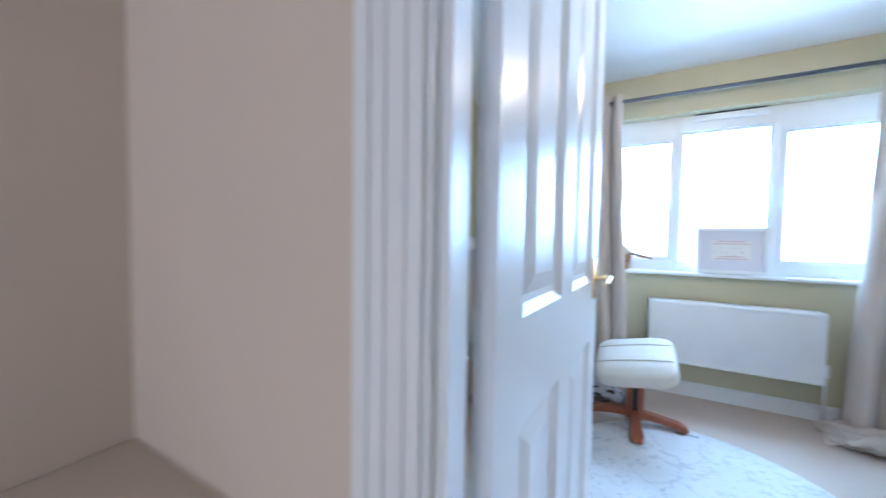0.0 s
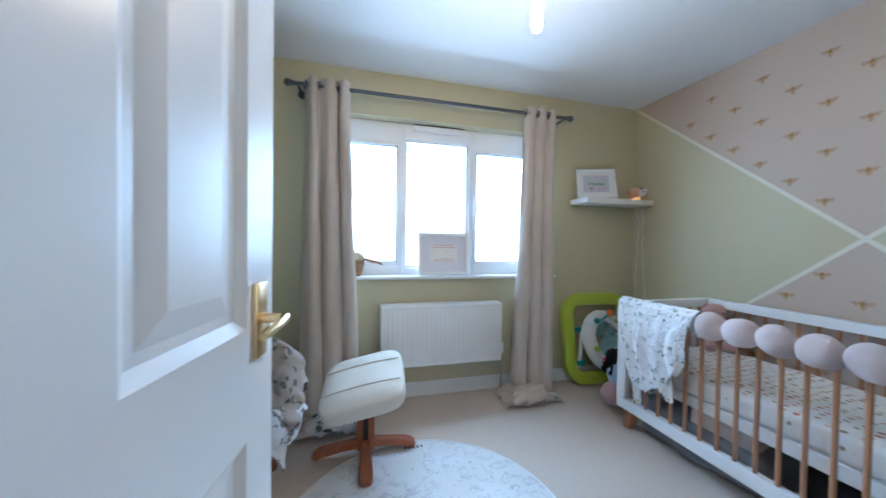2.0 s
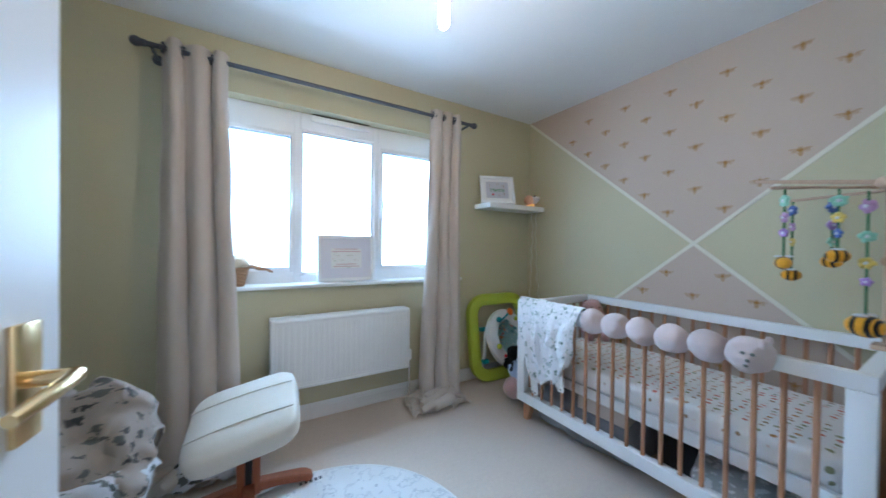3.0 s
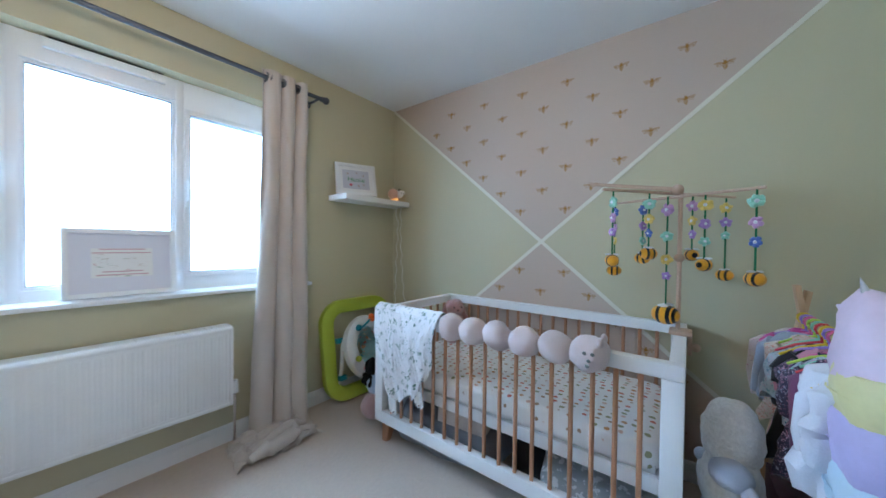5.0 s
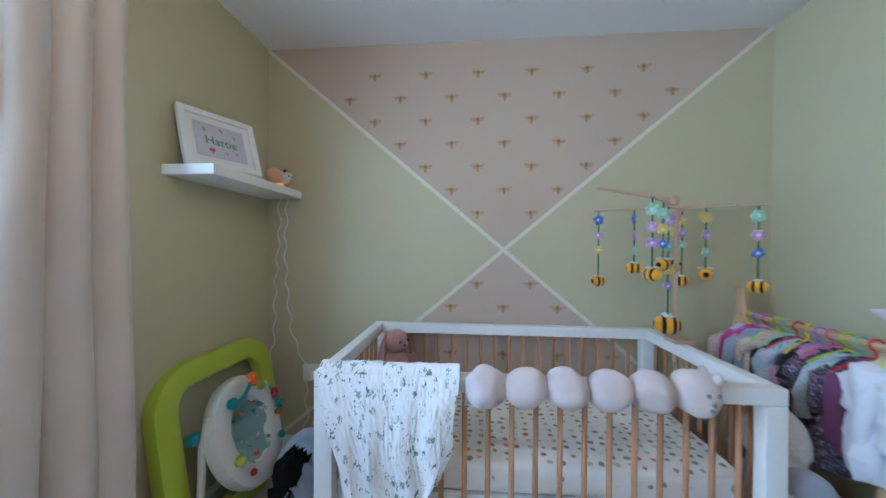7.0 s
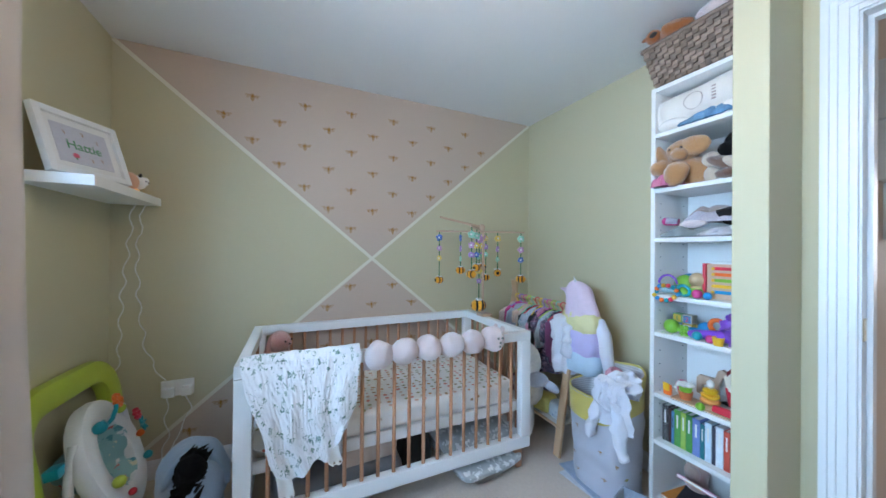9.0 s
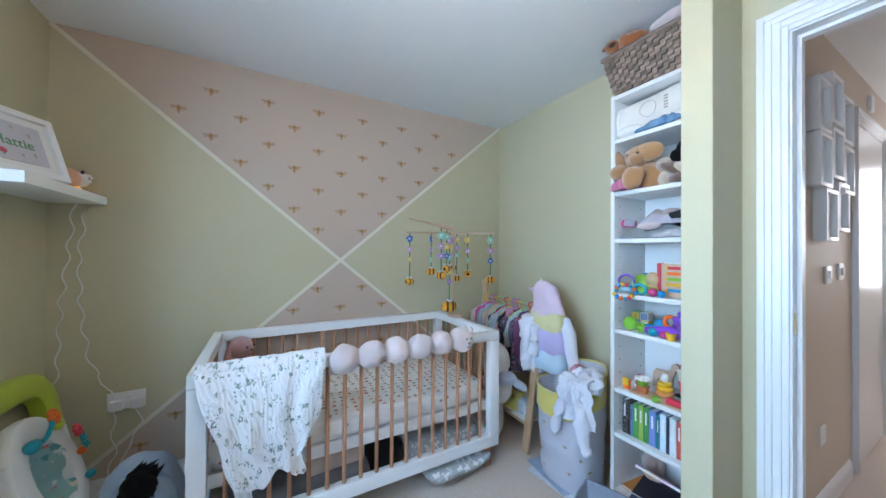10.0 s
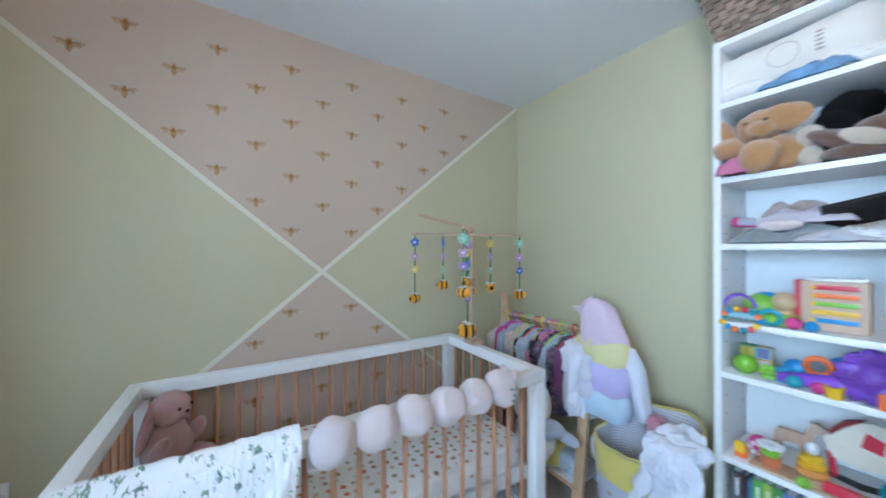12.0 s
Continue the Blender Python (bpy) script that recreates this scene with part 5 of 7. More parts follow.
solid("cloth_sack", lump(0.34, 0.36, 0.05, pose(2.06, 1.17, 0.028, 0, 0, 12), 13, 0.015), cloth("taupe_canvas", (0.26, 0.23, 0.20), 400), "flat taupe canvas sack beneath the play mats", "sack")

# ---- cot mobile ----
mob = thing("cot_mobile", "pale beech cot mobile with crocheted bees and flowers", "cot mobile", m=pose(2.345, 0.985, CTOP))
PXM, PYM = 2.345, 0.992
bm = rodded((PXM, PYM, 0.70), (PXM, PYM, 1.395), 0.0085)
part("upright", bm, PALEWOOD, mob)
part("bead", balled((PXM, PYM, 1.108), 0.019, 16), PALEWOOD, mob)
part("bead", balled((PXM, PYM + 0.012, 1.40), 0.024, 18), PALEWOOD, mob)
bm = boxed(PXM - 0.05, PXM + 0.035, CY0 - 0.018, CY0 + 0.062, CTOP + 0.001, CTOP + 0.02, bevel=0.005)
box(bm, PXM - 0.05, PXM + 0.035, CY0 - 0.018, CY0 - 0.002, CTOP - 0.075, CTOP + 0.001, bevel=0.005)
ball(bm, (PXM, CY0 - 0.03, CTOP - 0.05), 0.018, 14)
part("clamp", bm, PALEWOOD, mob, "wooden screw clamp on the rail")
part("support_arm", rodded((PXM, PYM + 0.012, 1.402), (2.296, 1.345, 1.452), 0.010, 0.007), PALEWOOD, mob)
ARM1 = ((2.195, 0.752, 1.366), (2.495, 1.284, 1.374))
ARM2 = ((2.085, 1.244, 1.388), (2.60, 0.800, 1.384))
for a, b in (ARM1, ARM2):
    part("cross_arm", rodded(a, b, 0.0062), PALEWOOD, mob)
YARN_G = stripes("green_chain_yarn", (0.005, 0.10, 0.03), (0.02, 0.19, 0.07), 90, "Z")
def yarn(name, c):
    return surface(name, c, 0.95, 0, 0.15, 60, 420, 0.9, 0.1, 0.4)
YARNS = {k: yarn("yarn_" + k, c) for k, c in {"gold": (0.78, 0.36, 0.02), "black": (0.010, 0.009, 0.009), "white": (0.75, 0.76, 0.78), "mint": (0.32, 0.60, 0.47), "lilac": (0.42, 0.25, 0.58), "blue": (0.10, 0.17, 0.50), "lemon": (0.72, 0.55, 0.14), "pink": (0.52, 0.30, 0.52)}.items()}


def hanging_bee(x, y, top, z, r, yaw, flowers):
    s = part("cord", rodded((x, y, z + r * 0.7), (x, y, top), 0.0034, seg=8), YARN_G, mob, "green crochet cord")
    b = bmesh.new()
    start = 0
    body = pose(x, y, z, 0, 0, yaw)
    segs = 14
    made = bmesh.ops.create_uvsphere(b, u_segments=18, v_segments=22, radius=1.0)["verts"]
    b.faces.ensure_lookup_table()
    for f in b.faces:
        c = f.calc_center_median().z
        f.material_index = 1 if (-0.52 < c < -0.22 or 0.12 < c < 0.42 or c > 0.90 or (r > 0.04 and -0.85 < c < -0.66)) else 0
    for v in made:
        p = v.co
        v.co = body @ Vector((p.z * r * 1.3, p.x * r, p.y * r))
    bee = part("crochet_bee", b, [YARNS["gold"], YARNS["black"]], s, "gold and black crochet bee")
    w = bmesh.new()
    for k in (-1, 1):
        c = body @ Vector((0.0, k * r * 0.55, r * 0.98))
        ball(w, c, (r * 0.42, r * 0.5, r * 0.16), 12)
    bee_w = part("wing", w, YARNS["white"], s, "white crochet wings")
    for z2, col, fr in flowers:
        fr *= 0.80
        fl = bmesh.new()
        turn = 60 * math.sin(z2 * 90 + x * 40)
        cs, sn = math.cos(radians(turn)), math.sin(radians(turn))
        for k in range(5):
            a = k * math.tau / 5 + z2 * 20
            r = fr * 0.66 * math.cos(a)
            ball(fl, (x - r * sn, y + r * cs, z2 + fr * 0.62 * math.sin(a)), (fr * 0.40, fr * 0.56, fr * 0.52), 8, fr * 0.25, 90, (0, 0, turn))
        n = paint(fl, 0)
        ball(fl, (x - fr * 0.14 * cs, y - fr * 0.14 * sn, z2), fr * 0.36, 8)
        paint(fl, 1, n)
        part("crochet_flower", fl, [YARNS[col], YARNS["white"]], s, col + " crochet flower")


def on(arm, t):
    return tuple(arm[0][i] + (arm[1][i] - arm[0][i]) * t for i in range(3))


SETS = [("mint", "pink", "blue"), ("lemon", "lilac", "mint"), ("blue", "lilac", "mint"), ("blue", "pink", "lemon")]
for (t, z, yaw), cols in zip(((0.04, 1.045, 40), (0.30, 1.085, 150), (0.72, 1.10, 70), (0.965, 1.03, 100)), SETS):
    x, y, top = on(ARM1, t)
    hanging_bee(x, y, top, z, 0.0265, yaw, [(top - 0.045, cols[0], 0.027), (top - 0.12, cols[1], 0.024), (top - 0.19, cols[2], 0.022)] if top - z > 0.25 else [(top - 0.06, cols[0], 0.025), (top - 0.14, cols[1], 0.023)])
for (t, z, yaw), cols in zip(((0.07, 1.095, 20), (0.33, 1.125, 120), (0.66, 1.12, 200), (0.93, 1.03, 60)), [("mint", "pink", "lilac"), ("mint", "lemon", "blue"), ("pink", "lemon", "lilac"), ("lemon", "lilac", "mint")]):
    x, y, top = on(ARM2, t)
    hanging_bee(x, y, top, z, 0.0265, yaw, [(top - 0.05, cols[0], 0.027), (top - 0.115, cols[1], 0.024), (top - 0.175, cols[2], 0.022)])
hanging_bee(2.325, 1.036, 1.372, 0.862, 0.042, 68, [(1.315, "pink", 0.032), (1.20, "mint", 0.026), (1.10, "lemon", 0.026), (1.03, "lilac", 0.020)])

# ---- baby walker leaning in the corner ----
LIME = gloss("lime_green_plastic", (0.46, 0.56, 0.05), 0.35)
TEAL = gloss("teal_plastic", (0.02, 0.30, 0.38), 0.35)
ORANGE = gloss("orange_plastic", (0.80, 0.16, 0.02), 0.35)
REDP = gloss("red_plastic", (0.60, 0.03, 0.06), 0.35)
walker = thing("baby_walker", "folded baby walker with lime green frame and white tray", "baby walker", m=pose(2.22, 2.82, 0))
WM = pose(2.215, 2.925, 0.045, 81, 0, -2)      # local x across, y up the leaning frame, z out to the room


def ring_pts(w, h, r, n=8, cy=0.0):
    out = []
    for cx2, cy2, a0 in ((w / 2 - r, h / 2 - r, 0), (-w / 2 + r, h / 2 - r, 90), (-w / 2 + r, -h / 2 + r, 180), (w / 2 - r, -h / 2 + r, 270)):
        for k in range(n + 1):
            a = radians(a0 + 90 * k / n)
            out.append((cx2 + r * math.cos(a), cy + cy2 + r * math.sin(a)))
    return out


def flat_ring(bm, pts, wide, thick, m, z0=0.0):
    """A band of rounded section that follows the closed outline pts."""
    n, rings = len(pts), []
    for i, (x, y) in enumerate(pts):
        ax, ay = pts[i - 1]
        bx, by = pts[(i + 1) % n]
        d = Vector((bx - ax, by - ay)).normalized()
        nn = Vector((d.y, -d.x))
        ring = []
        for k in range(10):
            a = k * math.tau / 10
            o = nn * (wide / 2 * math.copysign(abs(math.cos(a)) ** 0.7, math.cos(a)))
            ring.append(bm.verts.new(m @ Vector((x + o.x, y + o.y, z0 + thick / 2 * math.copysign(abs(math.sin(a)) ** 0.7, math.sin(a))))))
        rings.append(ring)
    for i in range(n):
        a, b = rings[i], rings[(i + 1) % n]
        for k in range(10):
            bm.faces.new((a[k], a[(k + 1) % 10], b[(k + 1) % 10], b[k]))
    return bm


part("base_frame", flat_ring(bmesh.new(), ring_pts(0.545, 0.63, 0.13, 8, 0.325), 0.105, 0.075, WM), LIME, walker)
tray_pts = [(0.215 * math.cos(a), 0.30 + 0.235 * math.sin(a)) for a in (i * math.tau / 40 for i in range(40))]
tray = part("tray", flat_ring(bmesh.new(), [(x * 0.80, 0.32 + (y - 0.30) * 0.80) for x, y in tray_pts], 0.105, 0.075, WM @ pose(0.02, 0.0, 0.155, -12, 8, 0)), PLASTICWHITE, walker)
TM = WM @ pose(0.02, 0.0, 0.155, -12, 8, 0)
SEATCLOTH = spotted("teal_seat_print", (0.30, 0.50, 0.50), [(0.75, 0.76, 0.72), (0.70, 0.25, 0.08), (0.60, 0.10, 0.08), (0.10, 0.30, 0.33), (0.75, 0.70, 0.5)], 26, 0.34, 0.8, 0.8)


def seat_f(u, v):
    a = u * math.tau
    r = 0.132 * (1 - 0.55 * v) + 0.004 * math.sin(a * 9)
    return TM @ Vector((r * math.cos(a), 0.32 + r * 1.12 * math.sin(a), 0.02 - 0.16 * v + 0.01 * math.sin(a * 5 + v * 4)))


part("seat", sheet(bmesh.new(), 40, 12, seat_f, 0.006, True), SEATCLOTH, walker, "patterned teal fabric seat")
for s in (-1, 1):
    part("fold_bar", tube(bmesh.new(), [WM @ Vector(p) for p in ((s * 0.215, 0.10, 0.02), (s * 0.21, 0.2, 0.055), (s * 0.20, 0.36, 0.075), (s * 0.165, 0.46, 0.085))], 0.014, 10), PLASTICWHITE, walker)
    for y in (0.14, 0.40):
        part("clip", boxed(-0.025, 0.025, -0.018, 0.018, -0.012, 0.03, bevel=0.005, m=WM @ pose(s * 0.205, y, 0.040)), TEAL, walker, "teal folding clip")
toys = [((-0.10, 0.47), TEAL, 0.024), ((-0.165, 0.26), LIME, 0.022), ((0.11, 0.46), LIME, 0.02), ((0.165, 0.30), ORANGE, 0.016), ((0.13, 0.20), TEAL, 0.018), ((-0.12, 0.18), REDP, 0.014)]
for (x, y), mt, r in toys:
    part("toy_knob", balled(TM @ Vector((x, y, 0.055)), r, 14), mt, tray)
part("toy_arm", tube(bmesh.new(), [TM @ Vector(p) for p in ((-0.10, 0.46, 0.06), (-0.07, 0.475, 0.085), (-0.03, 0.50, 0.095), (0.0, 0.515, 0.09))], 0.008, 8), TEAL, tray)
bm = bmesh.new()
for k in range(8):
    a = k * math.tau / 8
    ball(bm, TM @ Vector((0.01 + 0.022 * math.cos(a), 0.52 + 0.022 * math.sin(a), 0.095)), 0.011, 8)
ball(bm, TM @ Vector((0.01, 0.52, 0.098)), 0.017, 10)
part("toy_flower", bm, ORANGE, tray, "orange flower spinner")
bm = bmesh.new()
for k in range(7):
    a = k * math.tau / 7
    ball(bm, TM @ Vector((0.15 + 0.02 * math.cos(a), 0.395 + 0.02 * math.sin(a), 0.08)), (0.010, 0.010, 0.010), 8)
part("toy_rattle", bm, REDP, tray, "red beaded rattle")
bm = bmesh.new()
for k in range(6):
    a = k * math.tau / 6
    rod(bm, TM @ Vector((0.135, 0.345, 0.085)), TM @ Vector((0.135 + 0.035 * math.cos(a), 0.345 + 0.035 * math.sin(a), 0.09)), 0.008, 0.004, 8)
part("toy_star", bm, TEAL, tray, "blue star rattle")

# ---- bookcases ----
def bookcase(width, depth, height, shelves, label):
    """Local: x from 0 to width, back at y 0, front at y depth."""
    c = thing("bookcase", label, "bookcase")
    for x in (0, width - 0.02):
        part("side_panel", boxed(x, x + 0.02, 0.0, depth, 0, height, bevel=0.0015), LAMINATE, c)
    part("back_panel", boxed(0.02, width - 0.02, 0.002, 0.006, 0.06, height - 0.02), LAMINATE, c, smooth=False)
    part("top_board", boxed(0.02, width - 0.02, 0.007, depth - 0.001, height - 0.022, height - 0.002, bevel=0.0015), LAMINATE, c)
    part("plinth", boxed(0.02, width - 0.02, depth - 0.03, depth - 0.014, 0, shelves[0] - 0.02), LAMINATE, c)
    for z in shelves:
        part("shelf_board", boxed(0.02, width - 0.02, 0.007, depth - 0.002, z - 0.02, z, bevel=0.0015), LAMINATE, c)
    bm = bmesh.new()
    for x in (0.0202, width - 0.0202):
        for y in (0.045, depth - 0.045):
            for k in range(26):
                z = 0.32 + 0.064 * k
                if all(not zz - 0.022 < z < zz + 0.004 for zz in shelves):
                    rod(bm, (x - 0.0012, y, z), (x + 0.0012, y, z), 0.0028, seg=8)
    tagged(part("peg_hole", bm, GREYMETAL, c, "rows of small shelf peg holes"), kind="stuff")
    return c


SHELVES = [0.072, 0.352, 0.572, 0.862, 1.040, 1.307, 1.540, 1.802]
BX0, BX1, BY0, BYF = 1.005, 1.407, YS + 0.003, 0.632
bookcase(BX1 - BX0, BYF - BY0, 2.022, SHELVES, "tall narrow white bookcase full of toys and books").matrix_basis = pose(BX0, BY0, 0)
bookcase(0.80, 0.28, 2.022, [0.072, 0.40, 0.72, 1.00, 1.35, 1.70], "wide white bookcase on the wall behind the door").matrix_basis = pose(XW + 0.003, 2.05, 0, 0, 0, -90)


def book(w, h, d, cover, m, label, name="book", group=""):
    """Local: spine on x 0..w, height z, depth y from 0 (spine faces +y at d)."""
    b = thing(name, label, "book", group)
    bm = bmesh.new()
    box(bm, 0, 0.0022, 0, d, 0, h)
    box(bm, w - 0.0022, w, 0, d, 0, h)
    box(bm, 0.0022, w - 0.0022, d - 0.0025, d, 0, h)
    part("cover", bm, cover, b, smooth=False)
    part("pages", boxed(0.0024, w - 0.0024, 0.003, d - 0.0027, 0.003, h - 0.003), PAPER, b, smooth=False)
    part("spine_label", boxed(w * 0.36, w * 0.64, d, d + 0.0004, h * 0.5, h * 0.86), PAPER if sum(cover.diffuse_color[:3]) < 9 and w > 0.015 else INK, b, smooth=False)
    b.matrix_basis = m
    return b


INK = surface("dark_ink", (0.05, 0.05, 0.06), 0.6)
def C(name, rgb, rough=0.4):
    return surface(name + "_print", rgb, rough, 0, 0.15, 30, 150, 0.03)
DOTTED = spotted("black_dotted_cover", (0.012, 0.012, 0.014), [(0.7, 0.7, 0.7)], 120, 0.28, 0.5)
spines = [(0.026, 0.165, DOTTED, "black book with white dots standing on the shelf"), (0.012, 0.160, C("black_red", (0.06, 0.02, 0.02)), "thin black and red book standing upright"),
          (0.010, 0.150, C("sky", (0.10, 0.25, 0.5)), "thin blue board book standing upright"), (0.026, 0.165, C("leaf_green", (0.10, 0.32, 0.07)), "bright green picture book standing upright"),
          (0.020, 0.165, C("lime", (0.34, 0.48, 0.08)), "lime green picture book standing upright"), (0.024, 0.165, C("grass", (0.07, 0.26, 0.06)), "dark green picture book standing upright"),
          (0.028, 0.160, C("periwinkle", (0.18, 0.24, 0.55)), "periwinkle blue book standing upright"), (0.016, 0.150, C("teal", (0.03, 0.18, 0.22)), "dark teal thin book standing upright"),
          (0.024, 0.165, C("ice", (0.60, 0.70, 0.78)), "pale blue and white book standing upright"), (0.012, 0.158, C("slate", (0.05, 0.06, 0.09)), "thin dark book standing upright"),
          (0.026, 0.165, C("snow", (0.68, 0.72, 0.76)), "white spined storybook standing upright"), (0.020, 0.16, C("tomato", (0.5, 0.08, 0.05)), "red storybook standing upright")]
x = BX1 - 0.036
for w, h, mat, label in spines:
    x -= w + 0.0015
    if x < BX0 + 0.03:
        break
    book(w, h, 0.15, mat, pose(x, BY0 + 0.085, 0.3525), label, group="books on the lower shelf")
# picture books lying at the bottom
PINKCOVER = spotted("pink_picture_cover", (0.62, 0.16, 0.30), [(0.75, 0.45, 0.05), (0.16, 0.04, 0.22), (0.7, 0.30, 0.4), (0.12, 0.3, 0.1)], 14, 0.33, 0.3, 0.5)
STARRY = spotted("navy_star_cover", (0.02, 0.045, 0.13), [(0.7, 0.7, 0.6)], 40, 0.14, 0.3, 0.5)
flat = [(0.25, 0.22, 0.012, STARRY, pose(1.20, 0.515, 0.073, 0, 0, 8), "navy starry picture book lying flat"),
        (0.25, 0.21, 0.012, C("amber", (0.6, 0.22, 0.03)), pose(1.24, 0.50, 0.086, 0, 4, -6), "orange picture book lying in the stack"),
        (0.26, 0.22, 0.010, C("night", (0.03, 0.03, 0.04)), pose(1.19, 0.51, 0.104, 0, -4, 12), "black picture book lying in the stack"),
        (0.25, 0.23, 0.012, PINKCOVER, pose(1.185, 0.525, 0.175, 30, -8, 12), "pink picture book tilted on the pile")]
for w, d, t, mat, m, label in flat:
    b = thing("picture_book", label, "book", "picture books at the bottom")
    part("cover", boxed(-w / 2, w / 2, -d / 2, d / 2, t - 0.002, t), mat, b, smooth=False)
    part("cover", boxed(-w / 2, w / 2, -d / 2, d / 2, 0, 0.002), mat, b, smooth=False)
    part("pages", boxed(-w / 2 + 0.003, w / 2 - 0.002, -d / 2 + 0.003, d / 2 - 0.003, 0.0022, t - 0.0022), PAPER, b, smooth=False)
    if "pink" in label:
        part("title_band", boxed(-w / 2, w / 2, d / 2 - 0.05, d / 2 - 0.008, t, t + 0.0005), C("violet_band", (0.14, 0.05, 0.28)), b, smooth=False)
        for k in range(6):
            part("title_mark", boxed(-0.10 + 0.034 * k, -0.075 + 0.034 * k, d / 2 - 0.038, d / 2 - 0.02, t + 0.0005, t + 0.001), PAPER, b, smooth=False)
    b.matrix_basis = m
bm = bmesh.new()
ball(bm, (1.30, 0.44, 0.185), (0.05, 0.045, 0.06), 16, 0.008, 18)
ball(bm, (1.295, 0.475, 0.20), (0.03, 0.025, 0.03), 12, 0.004, 18)
ball(bm, (1.30, 0.44, 0.13), (0.045, 0.045, 0.06), 12)
solid("soft_toy", bm, plush("peach_plush", (0.62, 0.42, 0.34), 260), "small peach plush toy behind the picture books", "soft toy")

# wooden toys
YELLOWP, GREENP, PURPLEP, BLUEP, PINKP = gloss("yellow_plastic", (0.75, 0.45, 0.02)), gloss("apple_green_plastic", (0.22, 0.48, 0.04)), gloss("purple_plastic", (0.20, 0.06, 0.50)), gloss("sky_blue_plastic", (0.03, 0.25, 0.55)), gloss("magenta_plastic", (0.55, 0.05, 0.22))
Z6 = 0.5725
st = thing("stacking_rings", "wooden stacking ring toy in yellow and orange", "toy", m=pose(1.185, 0.575, Z6))
for k, (r, z, h, mt) in enumerate(((0.040, 0.012, 0.022, PINE), (0.036, 0.036, 0.022, gloss("pale_orange_paint", (0.70, 0.30, 0.08))), (0.033, 0.058, 0.020, gloss("amber_paint", (0.70, 0.38, 0.02))), (0.027, 0.078, 0.018, YELLOWP))):
    part("ring", lathe(bmesh.new(), [(r * 0.8, z - 0.011), (r, z - 0.004), (r, z + 0.004), (r * 0.8, z + h - 0.011)], (1.185, 0.575, Z6), 20), mt, st)
part("knob", balled((1.185, 0.575, Z6 + 0.105), (0.014, 0.014, 0.02), 14), PLASTICWHITE, st)
tray_b = solid("toy_tray", boxed(1.03, 1.32, 0.535, 0.622, Z6, Z6 + 0.008, bevel=0.004), PINE, "flat wooden base board under the toys", "board")
fp = thing("flower_pot_toy", "wooden flower pot toy in orange green and white", "toy", m=pose(1.275, 0.585, Z6 + 0.008))
part("pot", lathe(bmesh.new(), [(0.022, 0), (0.028, 0.03), (0.028, 0.034)], (1.275, 0.585, Z6 + 0.008), 18), gloss("terracotta_paint", (0.55, 0.16, 0.06)), fp)
part("leaves", lathe(bmesh.new(), [(0.022, 0.034), (0.026, 0.052), (0.022, 0.058)], (1.275, 0.585, Z6 + 0.008), 18), GREENP, fp)
bm = bmesh.new()
for k in range(7):
    a = k * math.tau / 7
    ball(bm, (1.275 + 0.022 * math.cos(a), 0.585 + 0.022 * math.sin(a), Z6 + 0.073), (0.013, 0.013, 0.008), 10)
part("petals", bm, PLASTICWHITE, fp)
sun_t = thing("wooden_sun_toy", "small yellow and orange wooden lion toy", "toy", m=pose(1.345, 0.60, Z6))
part("body", boxed(1.327, 1.363, 0.588, 0.604, Z6, Z6 + 0.05, bevel=0.008), ORANGE, sun_t)
part("face", boxed(1.331, 1.359, 0.604, 0.610, Z6 + 0.022, Z6 + 0.058, bevel=0.003), YELLOWP, sun_t)
bm = bmesh.new()
ball(bm, (1.315, 0.53, Z6 + 0.035), (0.03, 0.03, 0.035), 16)
n = paint(bm, 0)
for k in range(6):
    a = k * math.tau / 6
    ball(bm, (1.315 + 0.016 * math.cos(a), 0.559, Z6 + 0.035 + 0.016 * math.sin(a)), 0.007, 8)
paint(bm, 1, n)
solid("toy_ladybird", bm, [PINKP, PLASTICWHITE], "magenta wooden bug toy with white spots", "toy")
horse = [(0, 0), (0.018, 0), (0.022, 0.045), (0.06, 0.05), (0.065, 0), (0.083, 0), (0.085, 0.06), (0.10, 0.10), (0.125, 0.105), (0.125, 0.122), (0.098, 0.135), (0.085, 0.128), (0.07, 0.085), (0.01, 0.085), (0.0, 0.07)]
solid("wooden_horse", prism(bmesh.new(), [(-px, pz) for px, pz in horse], pose(1.29, 0.47, Z6 + 0.012, 90, 0, 0), 0.02), PALEWOOD, "pale pink wooden giraffe-necked toy horse", "toy", smooth=False)
rock = [(0, 0.0), (0.05, -0.012), (0.10, 0.0), (0.105, 0.04), (0.13, 0.075), (0.12, 0.10), (0.075, 0.115), (0.045, 0.105), (0.02, 0.075), (-0.01, 0.05)]
rh = thing("rocking_horse_board", "cream wooden rocking horse cut-out with red saddle", "toy", m=pose(1.09, 0.50, Z6))
RHM = pose(1.16, 0.50, Z6 + 0.075, 90, 0, 0)
part("body", prism(bmesh.new(), [(-px * 1.15, pz * 1.15) for px, pz in rock], RHM, 0.014), gloss("cream_paint", (0.74, 0.68, 0.55)), rh, smooth=False)
part("saddle", prism(bmesh.new(), [(-0.06, 0.055), (-0.1, 0.045), (-0.105, 0.085), (-0.07, 0.10)], RHM @ pose(0, 0, -0.003), 0.02), REDP, rh, smooth=False)
part("mane", prism(bmesh.new(), [(0.0, 0.06), (-0.03, 0.10), (-0.06, 0.125), (-0.07, 0.135), (-0.03, 0.118), (0.0, 0.08)], RHM @ pose(0, 0, -0.003), 0.02), gloss("maroon_paint", (0.20, 0.02, 0.02)), rh, smooth=False)
